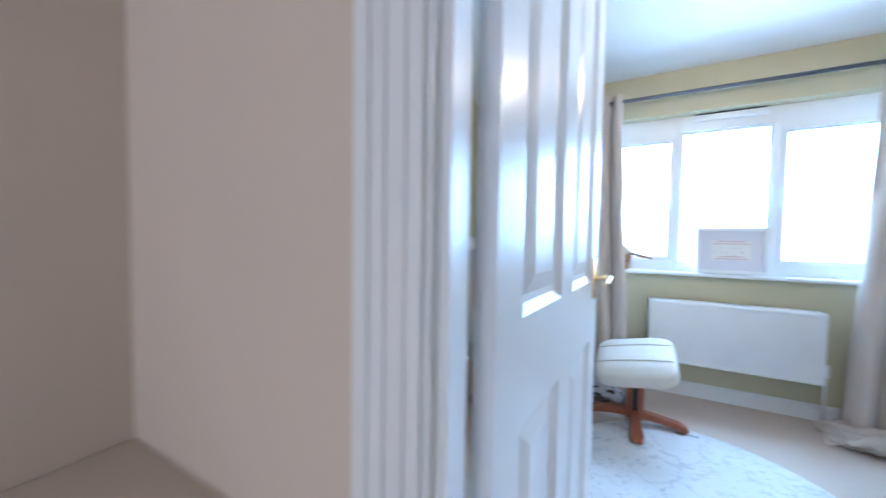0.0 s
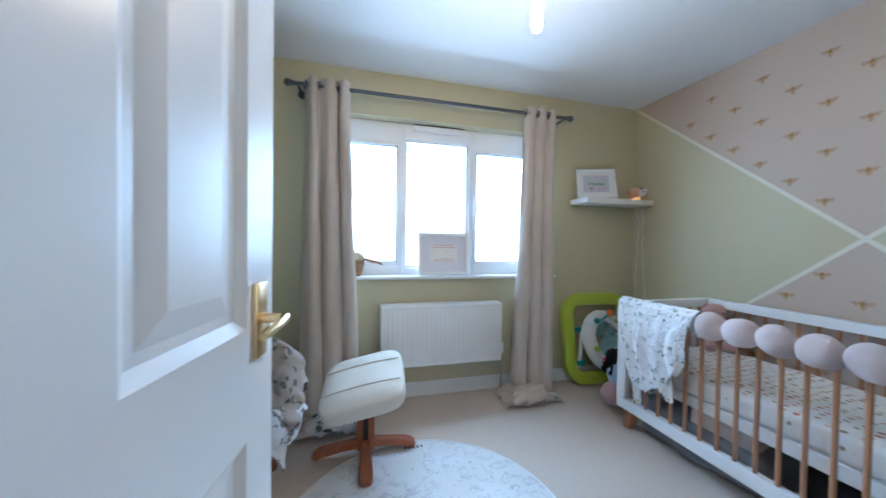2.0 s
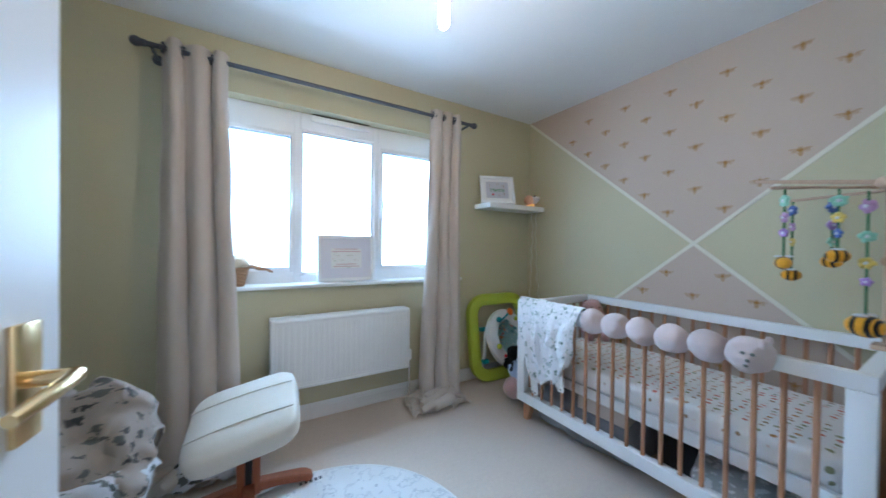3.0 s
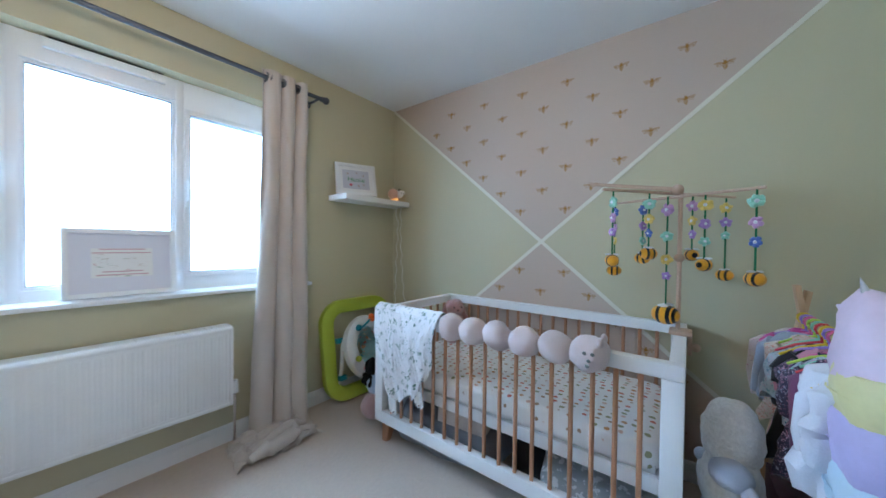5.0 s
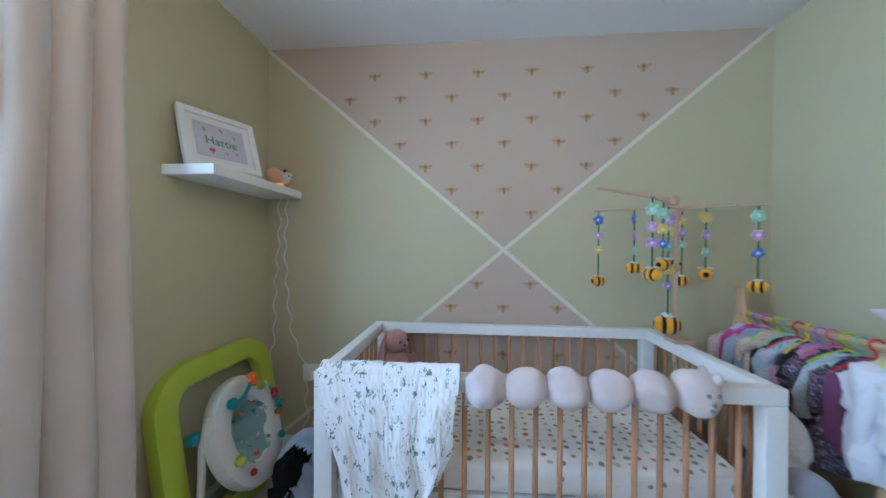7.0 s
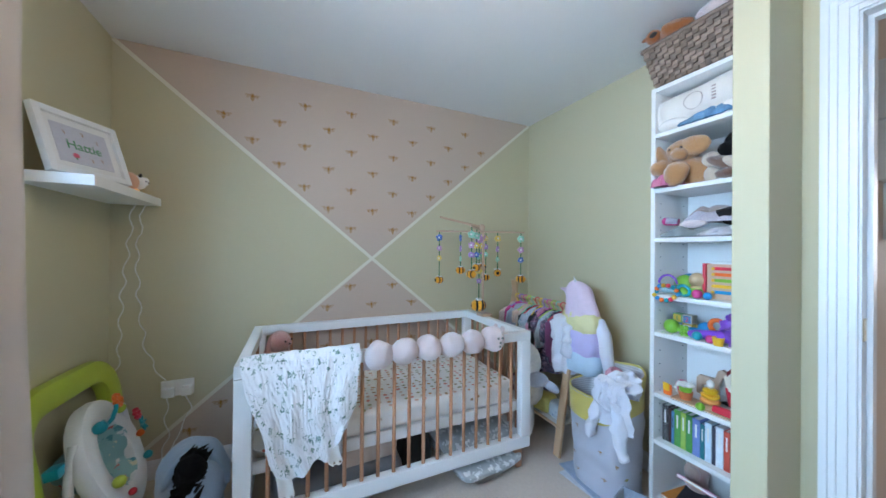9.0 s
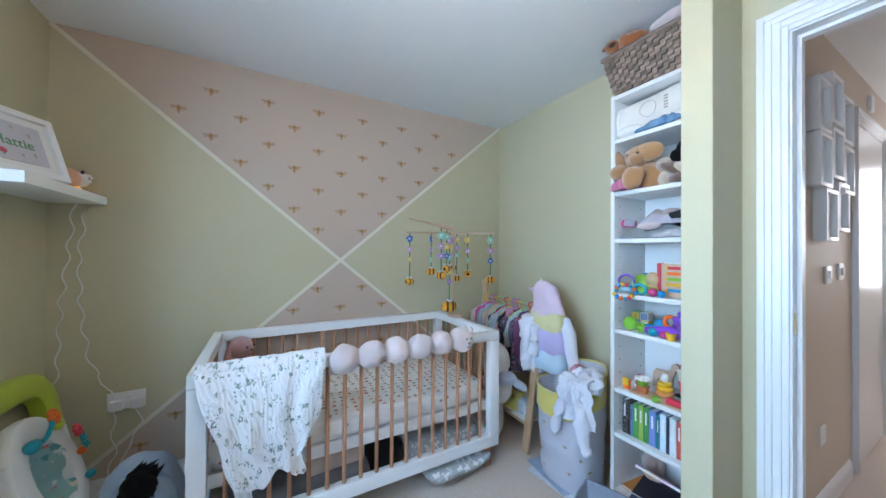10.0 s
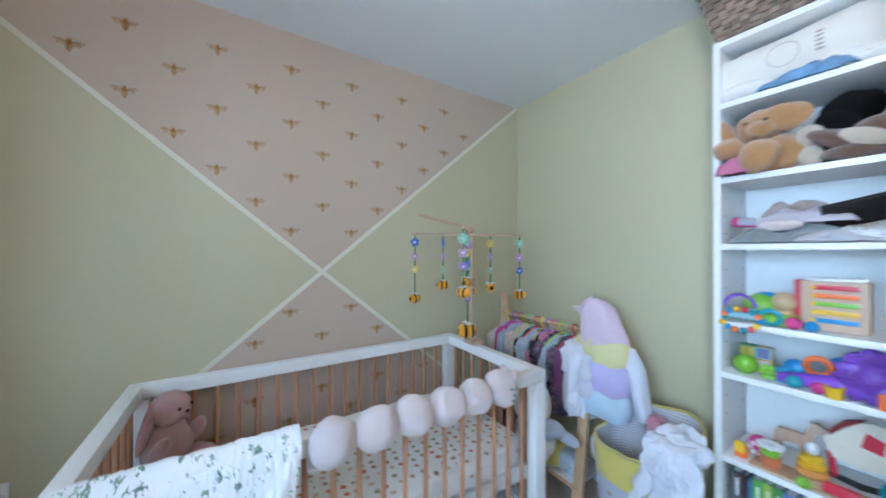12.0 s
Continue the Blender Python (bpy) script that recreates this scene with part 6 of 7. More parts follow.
part("rocker", prism(bmesh.new(), [(0.03, -0.062), (-0.06, -0.075), (-0.14, -0.062), (-0.12, -0.052), (-0.06, -0.06), (0.01, -0.052)], RHM, 0.014), BLACK, rh, smooth=False)
for px in (0.0, 0.105):
    part("leg", rodded((1.16 - px * 1.1 - 0.01, 0.493, Z6 + 0.012), (1.16 - px * 1.1, 0.493, Z6 + 0.085), 0.008), REDP, rh)
part("wheel", balled((1.035, 0.56, Z6 + 0.045), (0.03, 0.028, 0.035), 14), TEAL, rh, "teal wooden ball")

# plastic toys
Z5, Z4 = 0.8625, 1.0405
solid("toy_ball", balled((1.335, 0.585, Z5 + 0.033), 0.0325, 20), GREENP, "apple green plastic toy ball", "toy ball")
cube = thing("number_cubes", "stack of printed number cubes, yellow and white", "toy", m=pose(1.31, 0.51, Z5))
NUM = (C("cube_yellow", (0.62, 0.42, 0.05)), C("cube_cream", (0.62, 0.55, 0.42)), C("cube_blue", (0.10, 0.22, 0.42)), C("cube_green", (0.14, 0.33, 0.14)))
for i in range(2):
    for j in range(2):
        x0, z0 = 1.285 + 0.0425 * i, Z5 + 0.0425 * j
        cb = part("cube", boxed(x0, x0 + 0.041, 0.475, 0.52, z0, z0 + 0.041, bevel=0.003), NUM[(2 * i + j) % 4], cube)
        part("cube_face", boxed(x0 + 0.004, x0 + 0.037, 0.5202, 0.5208, z0 + 0.004, z0 + 0.037), NUM[(2 * i + j + 1) % 4] if j else PAPER, cb, smooth=False)
        t = letters("12"[1 - i] if j else "34"[1 - i], 0.03, PINKINK if (i + j) % 2 else GREENINK, cube, Matrix.Identity(4))
        t.matrix_parent_inverse = cube.matrix_basis.inverted()
        t.matrix_basis = pose(x0 + 0.0205, 0.5214, z0 + 0.010, 90, 0, 180)
bm = bmesh.new()
for k in range(6):
    a = k * math.tau / 6
    ball(bm, (1.275 + 0.018 * math.cos(a), 0.60, Z5 + 0.026 + 0.018 * math.sin(a)), (0.009, 0.009, 0.009), 10)
ball(bm, (1.275, 0.60, Z5 + 0.026), 0.012, 10)
solid("teether", bm, GREENP, "green plastic flower teether", "toy")
bm = tube(bmesh.new(), [(1.255, 0.60, Z5 + 0.02), (1.20, 0.595, Z5 + 0.026), (1.15, 0.59, Z5 + 0.03), (1.10, 0.585, Z5 + 0.035)], 0.022, 12, taper=[0.6, 0.9, 1.1, 1.2])
ball(bm, (1.075, 0.58, Z5 + 0.06), (0.055, 0.035, 0.06), 18, 0.012, 24)
solid("plastic_toy", bm, PURPLEP, "chunky purple plastic toy with a handle", "toy")
solid("toy_ring", tube(bmesh.new(), [(1.175 + 0.026 * math.cos(a), 0.545, Z5 + 0.062 + 0.026 * math.sin(a)) for a in (i * math.tau / 20 for i in range(20))], 0.0095, 8, True), ORANGE, "orange plastic ring toy", "toy")
bm = balled((1.225, 0.525, Z5 + 0.034), (0.034, 0.025, 0.034), 14)
ball(bm, (1.12, 0.52, Z5 + 0.07), (0.045, 0.03, 0.03), 14)
ball(bm, (1.12, 0.52, Z5 + 0.028), (0.03, 0.03, 0.03), 12)
solid("plastic_toy", bm, BLUEP, "sky blue plastic toy car shapes", "toy")
SHINY = surface("purple_foil_cloth", (0.17, 0.06, 0.40), 0.35, 0, 0.3, 30, 80, 0.3)
solid("cloth_toy", crumple(balled((1.075, 0.60, Z5 + 0.075), (0.060, 0.030, 0.068), 30), 0.022, 34, 4), SHINY, "crinkled shiny purple cloth toy", "toy")
solid("toy_block", boxed(1.025, 1.060, 0.628, 0.640, Z5, Z5 + 0.045, bevel=0.006), ORANGE, "orange plastic toy block on the shelf edge", "toy")
solid("toy_ball", balled((1.215, 0.615, Z5 + 0.019), 0.019, 16), TEAL, "small teal plastic ball", "toy")
solid("toy_ball", balled((1.165, 0.620, Z5 + 0.017), 0.017, 16), PINKP, "small magenta plastic ball", "toy")
solid("toy_cup", lathe(bmesh.new(), [(0.001, 0), (0.018, 0), (0.024, 0.04), (0.021, 0.04), (0.016, 0.004)], (1.245, 0.575, Z5), 20), BLUEP, "sky blue plastic stacking cup", "toy")
solid("toy_cup", lathe(bmesh.new(), [(0.001, 0), (0.016, 0), (0.021, 0.034), (0.018, 0.034), (0.014, 0.004)], (1.135, 0.625, Z5), 20), YELLOWP, "small yellow plastic stacking cup", "toy")
solid("toy_ball", balled((1.215, 0.618, Z4 + 0.020), 0.020, 16), PINKP, "magenta plastic ball beside the rattle", "toy")
solid("toy_ball", balled((1.178, 0.615, Z4 + 0.016), 0.016, 16), BLUEP, "small blue plastic ball", "toy")
solid("toy_ring", tube(bmesh.new(), [(1.265 + 0.024 * math.cos(a), 0.622 + 0.008 * math.sin(a), Z4 + 0.030 + 0.022 * math.sin(a)) for a in (i * math.tau / 20 for i in range(20))], 0.007, 8, True), TEAL, "teal plastic teething ring", "toy")
solid("toy_car", crumple(boxed(1.09, 1.16, 0.600, 0.622, Z6 + 0.008, Z6 + 0.040, bevel=0.010), 0.003, 30, 2), REDP, "small red plastic toy car", "toy")
solid("toy_ball", balled((1.195, 0.630, Z6 + 0.017), 0.017, 16), GREENP, "small green plastic ball", "toy")
solid("toy_ball", balled((1.065, 0.632, Z6 + 0.015), 0.015, 16), YELLOWP, "small yellow plastic ball", "toy")
rt = thing("bead_rattle", "beaded rattle ring in blue orange and yellow", "toy", m=pose(1.345, 0.615, Z4))
for k in range(14):
    a = k * math.tau / 14
    c = (1.335 + 0.048 * math.cos(a), 0.622 + 0.010 * math.sin(a), Z4 + 0.012 + 0.034 * math.sin(a))
    if c[2] < Z4 + 0.012:
        c = (c[0], 0.645, c[2])
    part("bead", balled(c, 0.0105, 10), (TEAL, ORANGE, BLUEP, YELLOWP, REDP)[k % 5], rt)
part("loop", tube(bmesh.new(), [(1.345 + 0.04 * math.cos(a), 0.60, Z4 + 0.052 + 0.04 * math.sin(a)) for a in (i * math.pi / 12 for i in range(13))], 0.005, 8), PURPLEP, rt)
bm = rodded((1.30, 0.60, Z4 + 0.028), (1.375, 0.60, Z4 + 0.030), 0.020)
solid("striped_rattle", bm, stripes("blue_striped_plastic", (0.05, 0.35, 0.45), (0.65, 0.70, 0.70), 60, "X"), "blue and white striped rattle barrel", "toy")
bm = balled((1.305, 0.53, Z4 + 0.05), (0.048, 0.04, 0.045), 20)
n = paint(bm, 0)
ball(bm, (1.295, 0.515, Z4 + 0.052), (0.052, 0.038, 0.05), 16)
paint(bm, 1, n)
ball(bm, (1.305, 0.53, Z4 + 0.012), (0.035, 0.035, 0.012), 10)
solid("toy_helmet", bm, [GREENP, BLUEP], "green and blue plastic dome toy", "toy")
bm = bmesh.new()
for k in range(5):
    ball(bm, (1.28 - 0.016 * k, 0.60 + 0.006 * (k % 2), Z4 + 0.022), (0.016, 0.016, 0.021), 12)
solid("toy_caterpillar", bm, GREENP, "green plastic jointed toy", "toy")
bm = balled((1.246, 0.555, Z4 + 0.075), (0.032, 0.03, 0.034), 16)
ball(bm, (1.246, 0.555, Z4 + 0.03), (0.03, 0.028, 0.03), 14)
solid("toy_figure", bm, gloss("tan_plastic", (0.50, 0.36, 0.20)), "tan round-headed plastic toy", "toy")
ab = thing("wooden_xylophone", "wooden framed board of coloured bars, red side", "toy", m=pose(1.145, 0.54, Z4))
part("case", boxed(1.077, 1.210, 0.50, 0.555, Z4, Z4 + 0.150, bevel=0.003), PALEWOOD, ab)
part("side_board", boxed(1.211, 1.223, 0.50, 0.565, Z4, Z4 + 0.152, bevel=0.003), REDP, ab, "red painted side board")
for k, mt in enumerate((BLUEP, YELLOWP, GREENP, ORANGE, REDP)):
    br = part("bar", boxed(1.095, 1.185, 0.5555, 0.5605, Z4 + 0.024 + 0.025 * k, Z4 + 0.038 + 0.025 * k, bevel=0.002), mt, ab)
    part("peg", rodded((1.183, 0.560, Z4 + 0.031 + 0.025 * k), (1.183, 0.566, Z4 + 0.031 + 0.025 * k), 0.006, seg=10), YELLOWP, br)
solid("toy_box_lid", boxed(1.085, 1.195, 0.50, 0.56, Z4 + 0.1505, Z4 + 0.160, bevel=0.002), PLASTICWHITE, "flat white box lying on the bar toy", "box")

# folded clothes
Z3 = 1.3075
GREYKNIT = cloth("grey_jersey", (0.24, 0.27, 0.28), 500)
LILACSTRIPE = stripes("lilac_striped_cotton", (0.42, 0.38, 0.45), (0.60, 0.56, 0.60), 120, "X")
TAUPE = cloth("taupe_knit", (0.40, 0.33, 0.30), 300)


def folded(cx, cy, z, w, d, h, seed, mat, label):
    bm = lump(w, d, h, pose(cx, cy, 0, 0, 0, seed * 9 % 20 - 10), seed, 0.012)
    lo = min(v.co.z for v in bm.verts)
    for v in bm.verts:
        t = v.co.z - lo if lo < 0 else v.co.z
        v.co.z = z + max(0.0, v.co.z) * 1.0
    return solid("folded_clothes", bm, mat, label, "clothes", "folded clothes on the shelf")


def rumple(cx, cy, z, w, d, h, seed):
    def f(u, v):
        x, y = cx + w * (u - 0.5), cy + d * (v - 0.5)
        r = max(abs(u - 0.5), abs(v - 0.5)) * 2
        n = noise.noise(Vector((x * 14, y * 14, seed))) + 0.6 * noise.noise(Vector((x * 30, y * 30, seed)))
        y += 0.015 * noise.noise(Vector((u * 7, v * 7, seed + 3)))
        return Vector((x, y, z + 0.003 + max(0.0, h * (1 - r ** 4) * (0.7 + 0.5 * n))))
    bm = sheet(bmesh.new(), 30, 26, f, 0.006)
    for v in bm.verts:
        v.co.z = max(v.co.z, z)
    return bm


solid("folded_clothes", rumple(1.235, 0.545, Z3, 0.27, 0.15, 0.055, 1.0), GREYKNIT, "crumpled grey jersey clothes on the shelf", "clothes")
solid("folded_clothes", rumple(1.20, 0.50, Z3 + 0.062, 0.20, 0.14, 0.055, 4.0), LILACSTRIPE, "lilac striped cotton top heaped on the shelf", "clothes")
solid("folded_clothes", rumple(1.23, 0.46, Z3 + 0.09, 0.15, 0.10, 0.065, 6.0), TAUPE, "taupe knitted garment behind the other clothes", "clothes")
solid("folded_clothes", rumple(1.08, 0.565, Z3, 0.12, 0.12, 0.045, 9.0), spotted("mono_print_cotton", (0.75, 0.75, 0.76), [(0.02, 0.02, 0.03)], 60, 0.3, 0.9), "black and white printed cotton on the shelf", "clothes")
bm = rodded((1.30, 0.60, Z3 + 0.07), (1.345, 0.61, Z3 + 0.075), 0.016, 0.019)
n = paint(bm, 0)
ball(bm, (1.352, 0.611, Z3 + 0.076), (0.012, 0.018, 0.018), 12)
n2 = paint(bm, 1, n)
ball(bm, (1.25, 0.585, Z3 + 0.058), (0.055, 0.025, 0.018), 14)
paint(bm, 2, n2)
solid("baby_sock_toy", bm, [GREYPLUSH, PINKP, PINKPLUSH], "small pink and grey soft toy on the clothes", "soft toy")
bb = thing("board_book", "black and red picture book leaning on the shelf", "book", m=pose(1.10, 0.53, Z3))
part("cover", boxed(-0.065, 0.065, -0.055, 0.055, 0, 0.014, bevel=0.002, m=pose(1.10, 0.535, Z3 + 0.085, 34, 14, 10)), BLACK, bb)
part("red_panel", boxed(-0.05, 0.05, -0.042, 0.042, 0.014, 0.0148, m=pose(1.10, 0.535, Z3 + 0.085, 34, 14, 10)), REDP, bb, smooth=False)

# plush on the second shelf, rolled mat on the top one
Z2, Z1 = 1.5405, 1.8025
TAN = plush("tan_plush", (0.46, 0.24, 0.10), 130)
BROWNFUR = plush("brown_plush", (0.16, 0.085, 0.055), 150)
CREAMFUR = plush("cream_plush", (0.62, 0.52, 0.40), 200)
bm = bmesh.new()
ball(bm, (1.295, 0.58, Z2 + 0.155), (0.062, 0.06, 0.058), 22, 0.010, 22)
ball(bm, (1.285, 0.63, Z2 + 0.138), (0.035, 0.03, 0.03), 16, 0.006, 22)
ball(bm, (1.375, 0.60, Z2 + 0.150), (0.024, 0.030, 0.072), 16, 0.006, 22, (0, 22, 0))
ball(bm, (1.232, 0.612, Z2 + 0.168), (0.062, 0.022, 0.042), 16, 0.006, 22, (0, -10, 0))
ball(bm, (1.27, 0.56, Z2 + 0.065), (0.085, 0.06, 0.065), 20, 0.010, 22)
ball(bm, (1.365, 0.63, Z2 + 0.095), (0.042, 0.04, 0.036), 16, 0.008, 22)
ball(bm, (1.285, 0.65, Z2 + 0.052), (0.05, 0.035, 0.052), 18, 0.008, 22)
crumple(bm, 0.004, 60, 1)
n = paint(bm, 0)
for p in ((1.318, 0.638, Z2 + 0.165), (1.27, 0.641, Z2 + 0.165)):
    ball(bm, p, 0.006, 8)
paint(bm, 1, n)
solid("plush_rabbit", bm, [TAN, BLACK], "large tan plush rabbit slumped over the shelf edge", "soft toy")
solid("satin_scarf", rumple(1.335, 0.61, Z2, 0.11, 0.10, 0.075, 3.0), surface("rose_satin", (0.50, 0.16, 0.27), 0.35, 0, 0.1, 20, 200, 0.1), "rumpled rose pink satin cloth under plush rabbit", "cloth")
bm = balled((1.11, 0.49, Z2 + 0.175), (0.065, 0.06, 0.055), 18, 0.012, 18)
ball(bm, (1.14, 0.52, Z2 + 0.125), (0.05, 0.045, 0.055), 16, 0.012, 18)
ball(bm, (1.11, 0.47, Z2 + 0.06), (0.07, 0.06, 0.062), 14, 0.012, 18)
solid("plush_cat", bm, BLACKFUR, "black plush cat at the back of the shelf", "soft toy")
bm = bmesh.new()
ball(bm, (1.115, 0.60, Z2 + 0.06), (0.085, 0.028, 0.026), 16, 0.008, 20, (0, -28, 0))
ball(bm, (1.09, 0.60, Z2 + 0.024), (0.07, 0.035, 0.024), 16, 0.006, 20)
ball(bm, (1.06, 0.57, Z2 + 0.085), (0.05, 0.035, 0.035), 16, 0.006, 20)
n = paint(bm, 0)
ball(bm, (1.075, 0.625, Z2 + 0.055), (0.055, 0.02, 0.022), 14, 0.004, 20, (0, -28, 0))
ball(bm, (1.185, 0.58, Z2 + 0.098), (0.032, 0.03, 0.034), 16, 0.004, 20)
ball(bm, (1.185, 0.57, Z2 + 0.036), (0.03, 0.03, 0.036), 14)
paint(bm, 1, n)
solid("plush_monkey", bm, [BROWNFUR, CREAMFUR], "brown and cream plush monkey lying on the shelf", "soft toy")
solid("folded_clothes", rumple(1.13, 0.590, Z3, 0.16, 0.09, 0.030, 15.0), stripes("grey_white_striped_cotton", (0.68, 0.68, 0.70), (0.24, 0.23, 0.27), 70, "X"), "grey and white striped baby clothes", "clothes")
ROLLCLOTH = spotted("dotted_white_cotton", (0.77, 0.74, 0.70), [(0.22, 0.18, 0.15), (0.35, 0.28, 0.22)], 46, 0.13, 0.85, 0.8)
roll = thing("rolled_baby_nest", "rolled white baby nest with small dots", "baby nest", m=pose(1.2, 0.53, Z1))
bm = tube(bmesh.new(), [(1.40 - 0.035 * k, 0.535 + 0.006 * math.sin(k), Z1 + 0.088 + 0.006 * k * 0.5) for k in range(11)], 0.082, 22, taper=[0.72, 0.95, 1, 1, 1, 1, 1, 1, 1, 1, 0.9])
part("roll", bm, cloth("cream_cotton", (0.74, 0.69, 0.63), 500), roll)
bm = balled((1.385, 0.555, Z1 + 0.085), (0.036, 0.062, 0.082), 20, 0.008, 14)
ball(bm, (1.33, 0.585, Z1 + 0.032), (0.07, 0.045, 0.030), 18, 0.006, 14)
ball(bm, (1.10, 0.585, Z1 + 0.030), (0.09, 0.04, 0.028), 18, 0.006, 14)
part("padded_edge", bm, ROLLCLOTH, roll, "white padded edge with dots")
part("stitched_circle", tube(bmesh.new(), [(1.235 + 0.036 * math.cos(a), 0.6215 - 0.010 * (math.sin(a)) ** 2, Z1 + 0.102 + 0.036 * math.sin(a)) for a in (i * math.tau / 24 for i in range(24))], 0.0012, 5, True), TAUPE, roll)
for k in range(5):
    part("stitched_letter", boxed(1.15, 1.166, 0.6195, 0.6208, Z1 + 0.075 + 0.013 * k, Z1 + 0.082 + 0.013 * k), TAUPE, roll, smooth=False)
solid("plastic_packet", rumple(1.19, 0.60, Z1, 0.20, 0.055, 0.040, 12.0), surface("blue_polythene", (0.14, 0.26, 0.42), 0.25, 0, 0.3, 25, 60, 0.1), "crinkled blue and clear plastic packet", "packet")

# woven basket on top
BASKETW = stripes("grey_brown_cane", (0.20, 0.13, 0.09), (0.40, 0.28, 0.19), 30, "X", 0.7)
CANE = surface("grey_brown_cane_strip", (0.34, 0.25, 0.19), 0.65, 0, 0.25, 30, 120, 0.2, each=0.6)
bk = thing("woven_basket", "grey-brown woven cane basket on top of the bookcase", "basket", m=pose(1.2, 0.52, 2.02))


def rim(z, grow, k, n=4):
    x0, x1, y0, y1 = 1.005 - grow * 0.2, 1.395 + grow, 0.375, 0.615 + grow * 0.5
    return x0, x1, y0, y1


bm = bmesh.new()
low, high = rim(0, 0.0, 0), rim(0, 0.05, 0)
def ring4(r, z, ins=0.0):
    return [(r[0] + ins, r[2] + ins, z), (r[1] - ins, r[2] + ins, z), (r[1] - ins, r[3] - ins, z), (r[0] + ins, r[3] - ins, z)]
rings = [[bm.verts.new(p) for p in ring4(low, 2.0245)], [bm.verts.new(p) for p in ring4(high, 2.215)], [bm.verts.new(p) for p in ring4(high, 2.215, 0.008)], [bm.verts.new(p) for p in ring4(low, 2.035, 0.008)]]
for a, b in zip(rings, rings[1:]):
    for k in range(4):
        bm.faces.new((a[k], a[(k + 1) % 4], b[(k + 1) % 4], b[k]))
bm.faces.new(rings[0])
bm.faces.new(rings[3])
part("basket_liner", bm, BASKETW, bk, smooth=False)
NR, NS = 11, 17
strip = {}
for row in range(NR):
    z0, z1 = 2.028 + 0.0168 * row, 2.0435 + 0.0168 * row
    g = (z0 - 2.0245) / 0.19 * 0.05
    r = rim(0, g, 0)
    for side in range(2):
        n = NS if side == 0 else 9
        for k in range(n):
            out = (0.0055 if (k + row) % 2 else 0.0005) + random.uniform(0, 0.0015)
            if side == 0:
                w = (r[1] - r[0]) / n
                b = boxed(r[0] + w * k, r[0] + w * (k + 1) - 0.002, r[3], r[3] + out + 0.003, z0, z1)
            else:
                w = (r[3] - r[2]) / n
                b = boxed(r[1], r[1] + out + 0.003, r[2] + w * k, r[2] + w * (k + 1) - 0.002, z0, z1)
            part("cane_strip", b, CANE, bk, smooth=False)
bm = bmesh.new()
pts = ring4((high[0], high[1] + 0.004, high[2], high[3] + 0.004), 2.222)
for a, b in zip(pts, pts[1:] + pts[:1]):
    rod(bm, a, b, 0.009, seg=10)
part("rim", bm, CANE, bk)
FOX = plush("fox_orange_plush", (0.36, 0.12, 0.03), 90)
bm = bmesh.new()
ball(bm, (1.315, 0.615, 2.262), (0.075, 0.05, 0.036), 22, 0.012, 26)
ball(bm, (1.385, 0.645, 2.262), (0.035, 0.03, 0.028), 16, 0.008, 26)
ball(bm, (1.43, 0.64, 2.275), (0.022, 0.012, 0.010), 10, 0.004, 26)
ball(bm, (1.30, 0.53, 2.15), (0.07, 0.055, 0.10), 16, 0.01, 26)
n = paint(bm, 0)
ball(bm, (1.375, 0.672, 2.258), (0.018, 0.008, 0.012), 10)
paint(bm, 1, n)
solid("plush_fox", bm, [FOX, BLACK], "shaggy fox-orange plush toy in the basket", "soft toy")
bm = balled((1.14, 0.61, 2.268), (0.085, 0.035, 0.026), 18, 0.006, 20, (0, 8, 6))
ball(bm, (1.12, 0.50, 2.20), (0.07, 0.06, 0.08), 16, 0.008, 20)
solid("plush_bunny", bm, PINKPLUSH, "pale pink plush ears sticking out of basket", "soft toy")

# things on the bookcase behind the door
for k, (y, z, w, h, mt, lb) in enumerate(((1.93, 0.4005, 0.03, 0.22, C("rust", (0.4, 0.12, 0.05)), "rust red book on the shelf behind the door"), (1.89, 0.4005, 0.03, 0.2, C("ink_blue", (0.06, 0.1, 0.25)), "dark blue book on the shelf behind the door"),
                                          (1.6, 0.7205, 0.16, 0.16, C("blush_box", (0.6, 0.32, 0.36)), "blush pink storage box behind the door"), (1.4, 1.0005, 0.10, 0.18, C("cream_box", (0.66, 0.6, 0.5)), "cream box on shelf behind the door"), (1.75, 1.0005, 0.14, 0.1, C("white_box", (0.7, 0.7, 0.7)), "white box on shelf behind the door"), (1.45, 0.0725, 0.18, 0.22, C("plum_box", (0.3, 0.08, 0.2)), "plum storage box at the bottom behind the door"))):
    solid("book" if w < 0.05 else "storage_box", boxed(XW + 0.06, XW + 0.25, y - w, y, z, z + h, bevel=0.003), mt, lb, "book" if w < 0.05 else "box")
bm = bmesh.new()
ball(bm, (XW + 0.15, 1.36, 1.46), (0.06, 0.05, 0.06), 16, 0.006, 18)
ball(bm, (XW + 0.15, 1.36, 1.40), (0.06, 0.06, 0.05), 16, 0.006, 18)
ball(bm, (XW + 0.16, 1.32, 1.53), (0.02, 0.014, 0.06), 12)
solid("soft_toy", bm, TAN, "tan plush toy on the shelf behind the door", "soft toy")

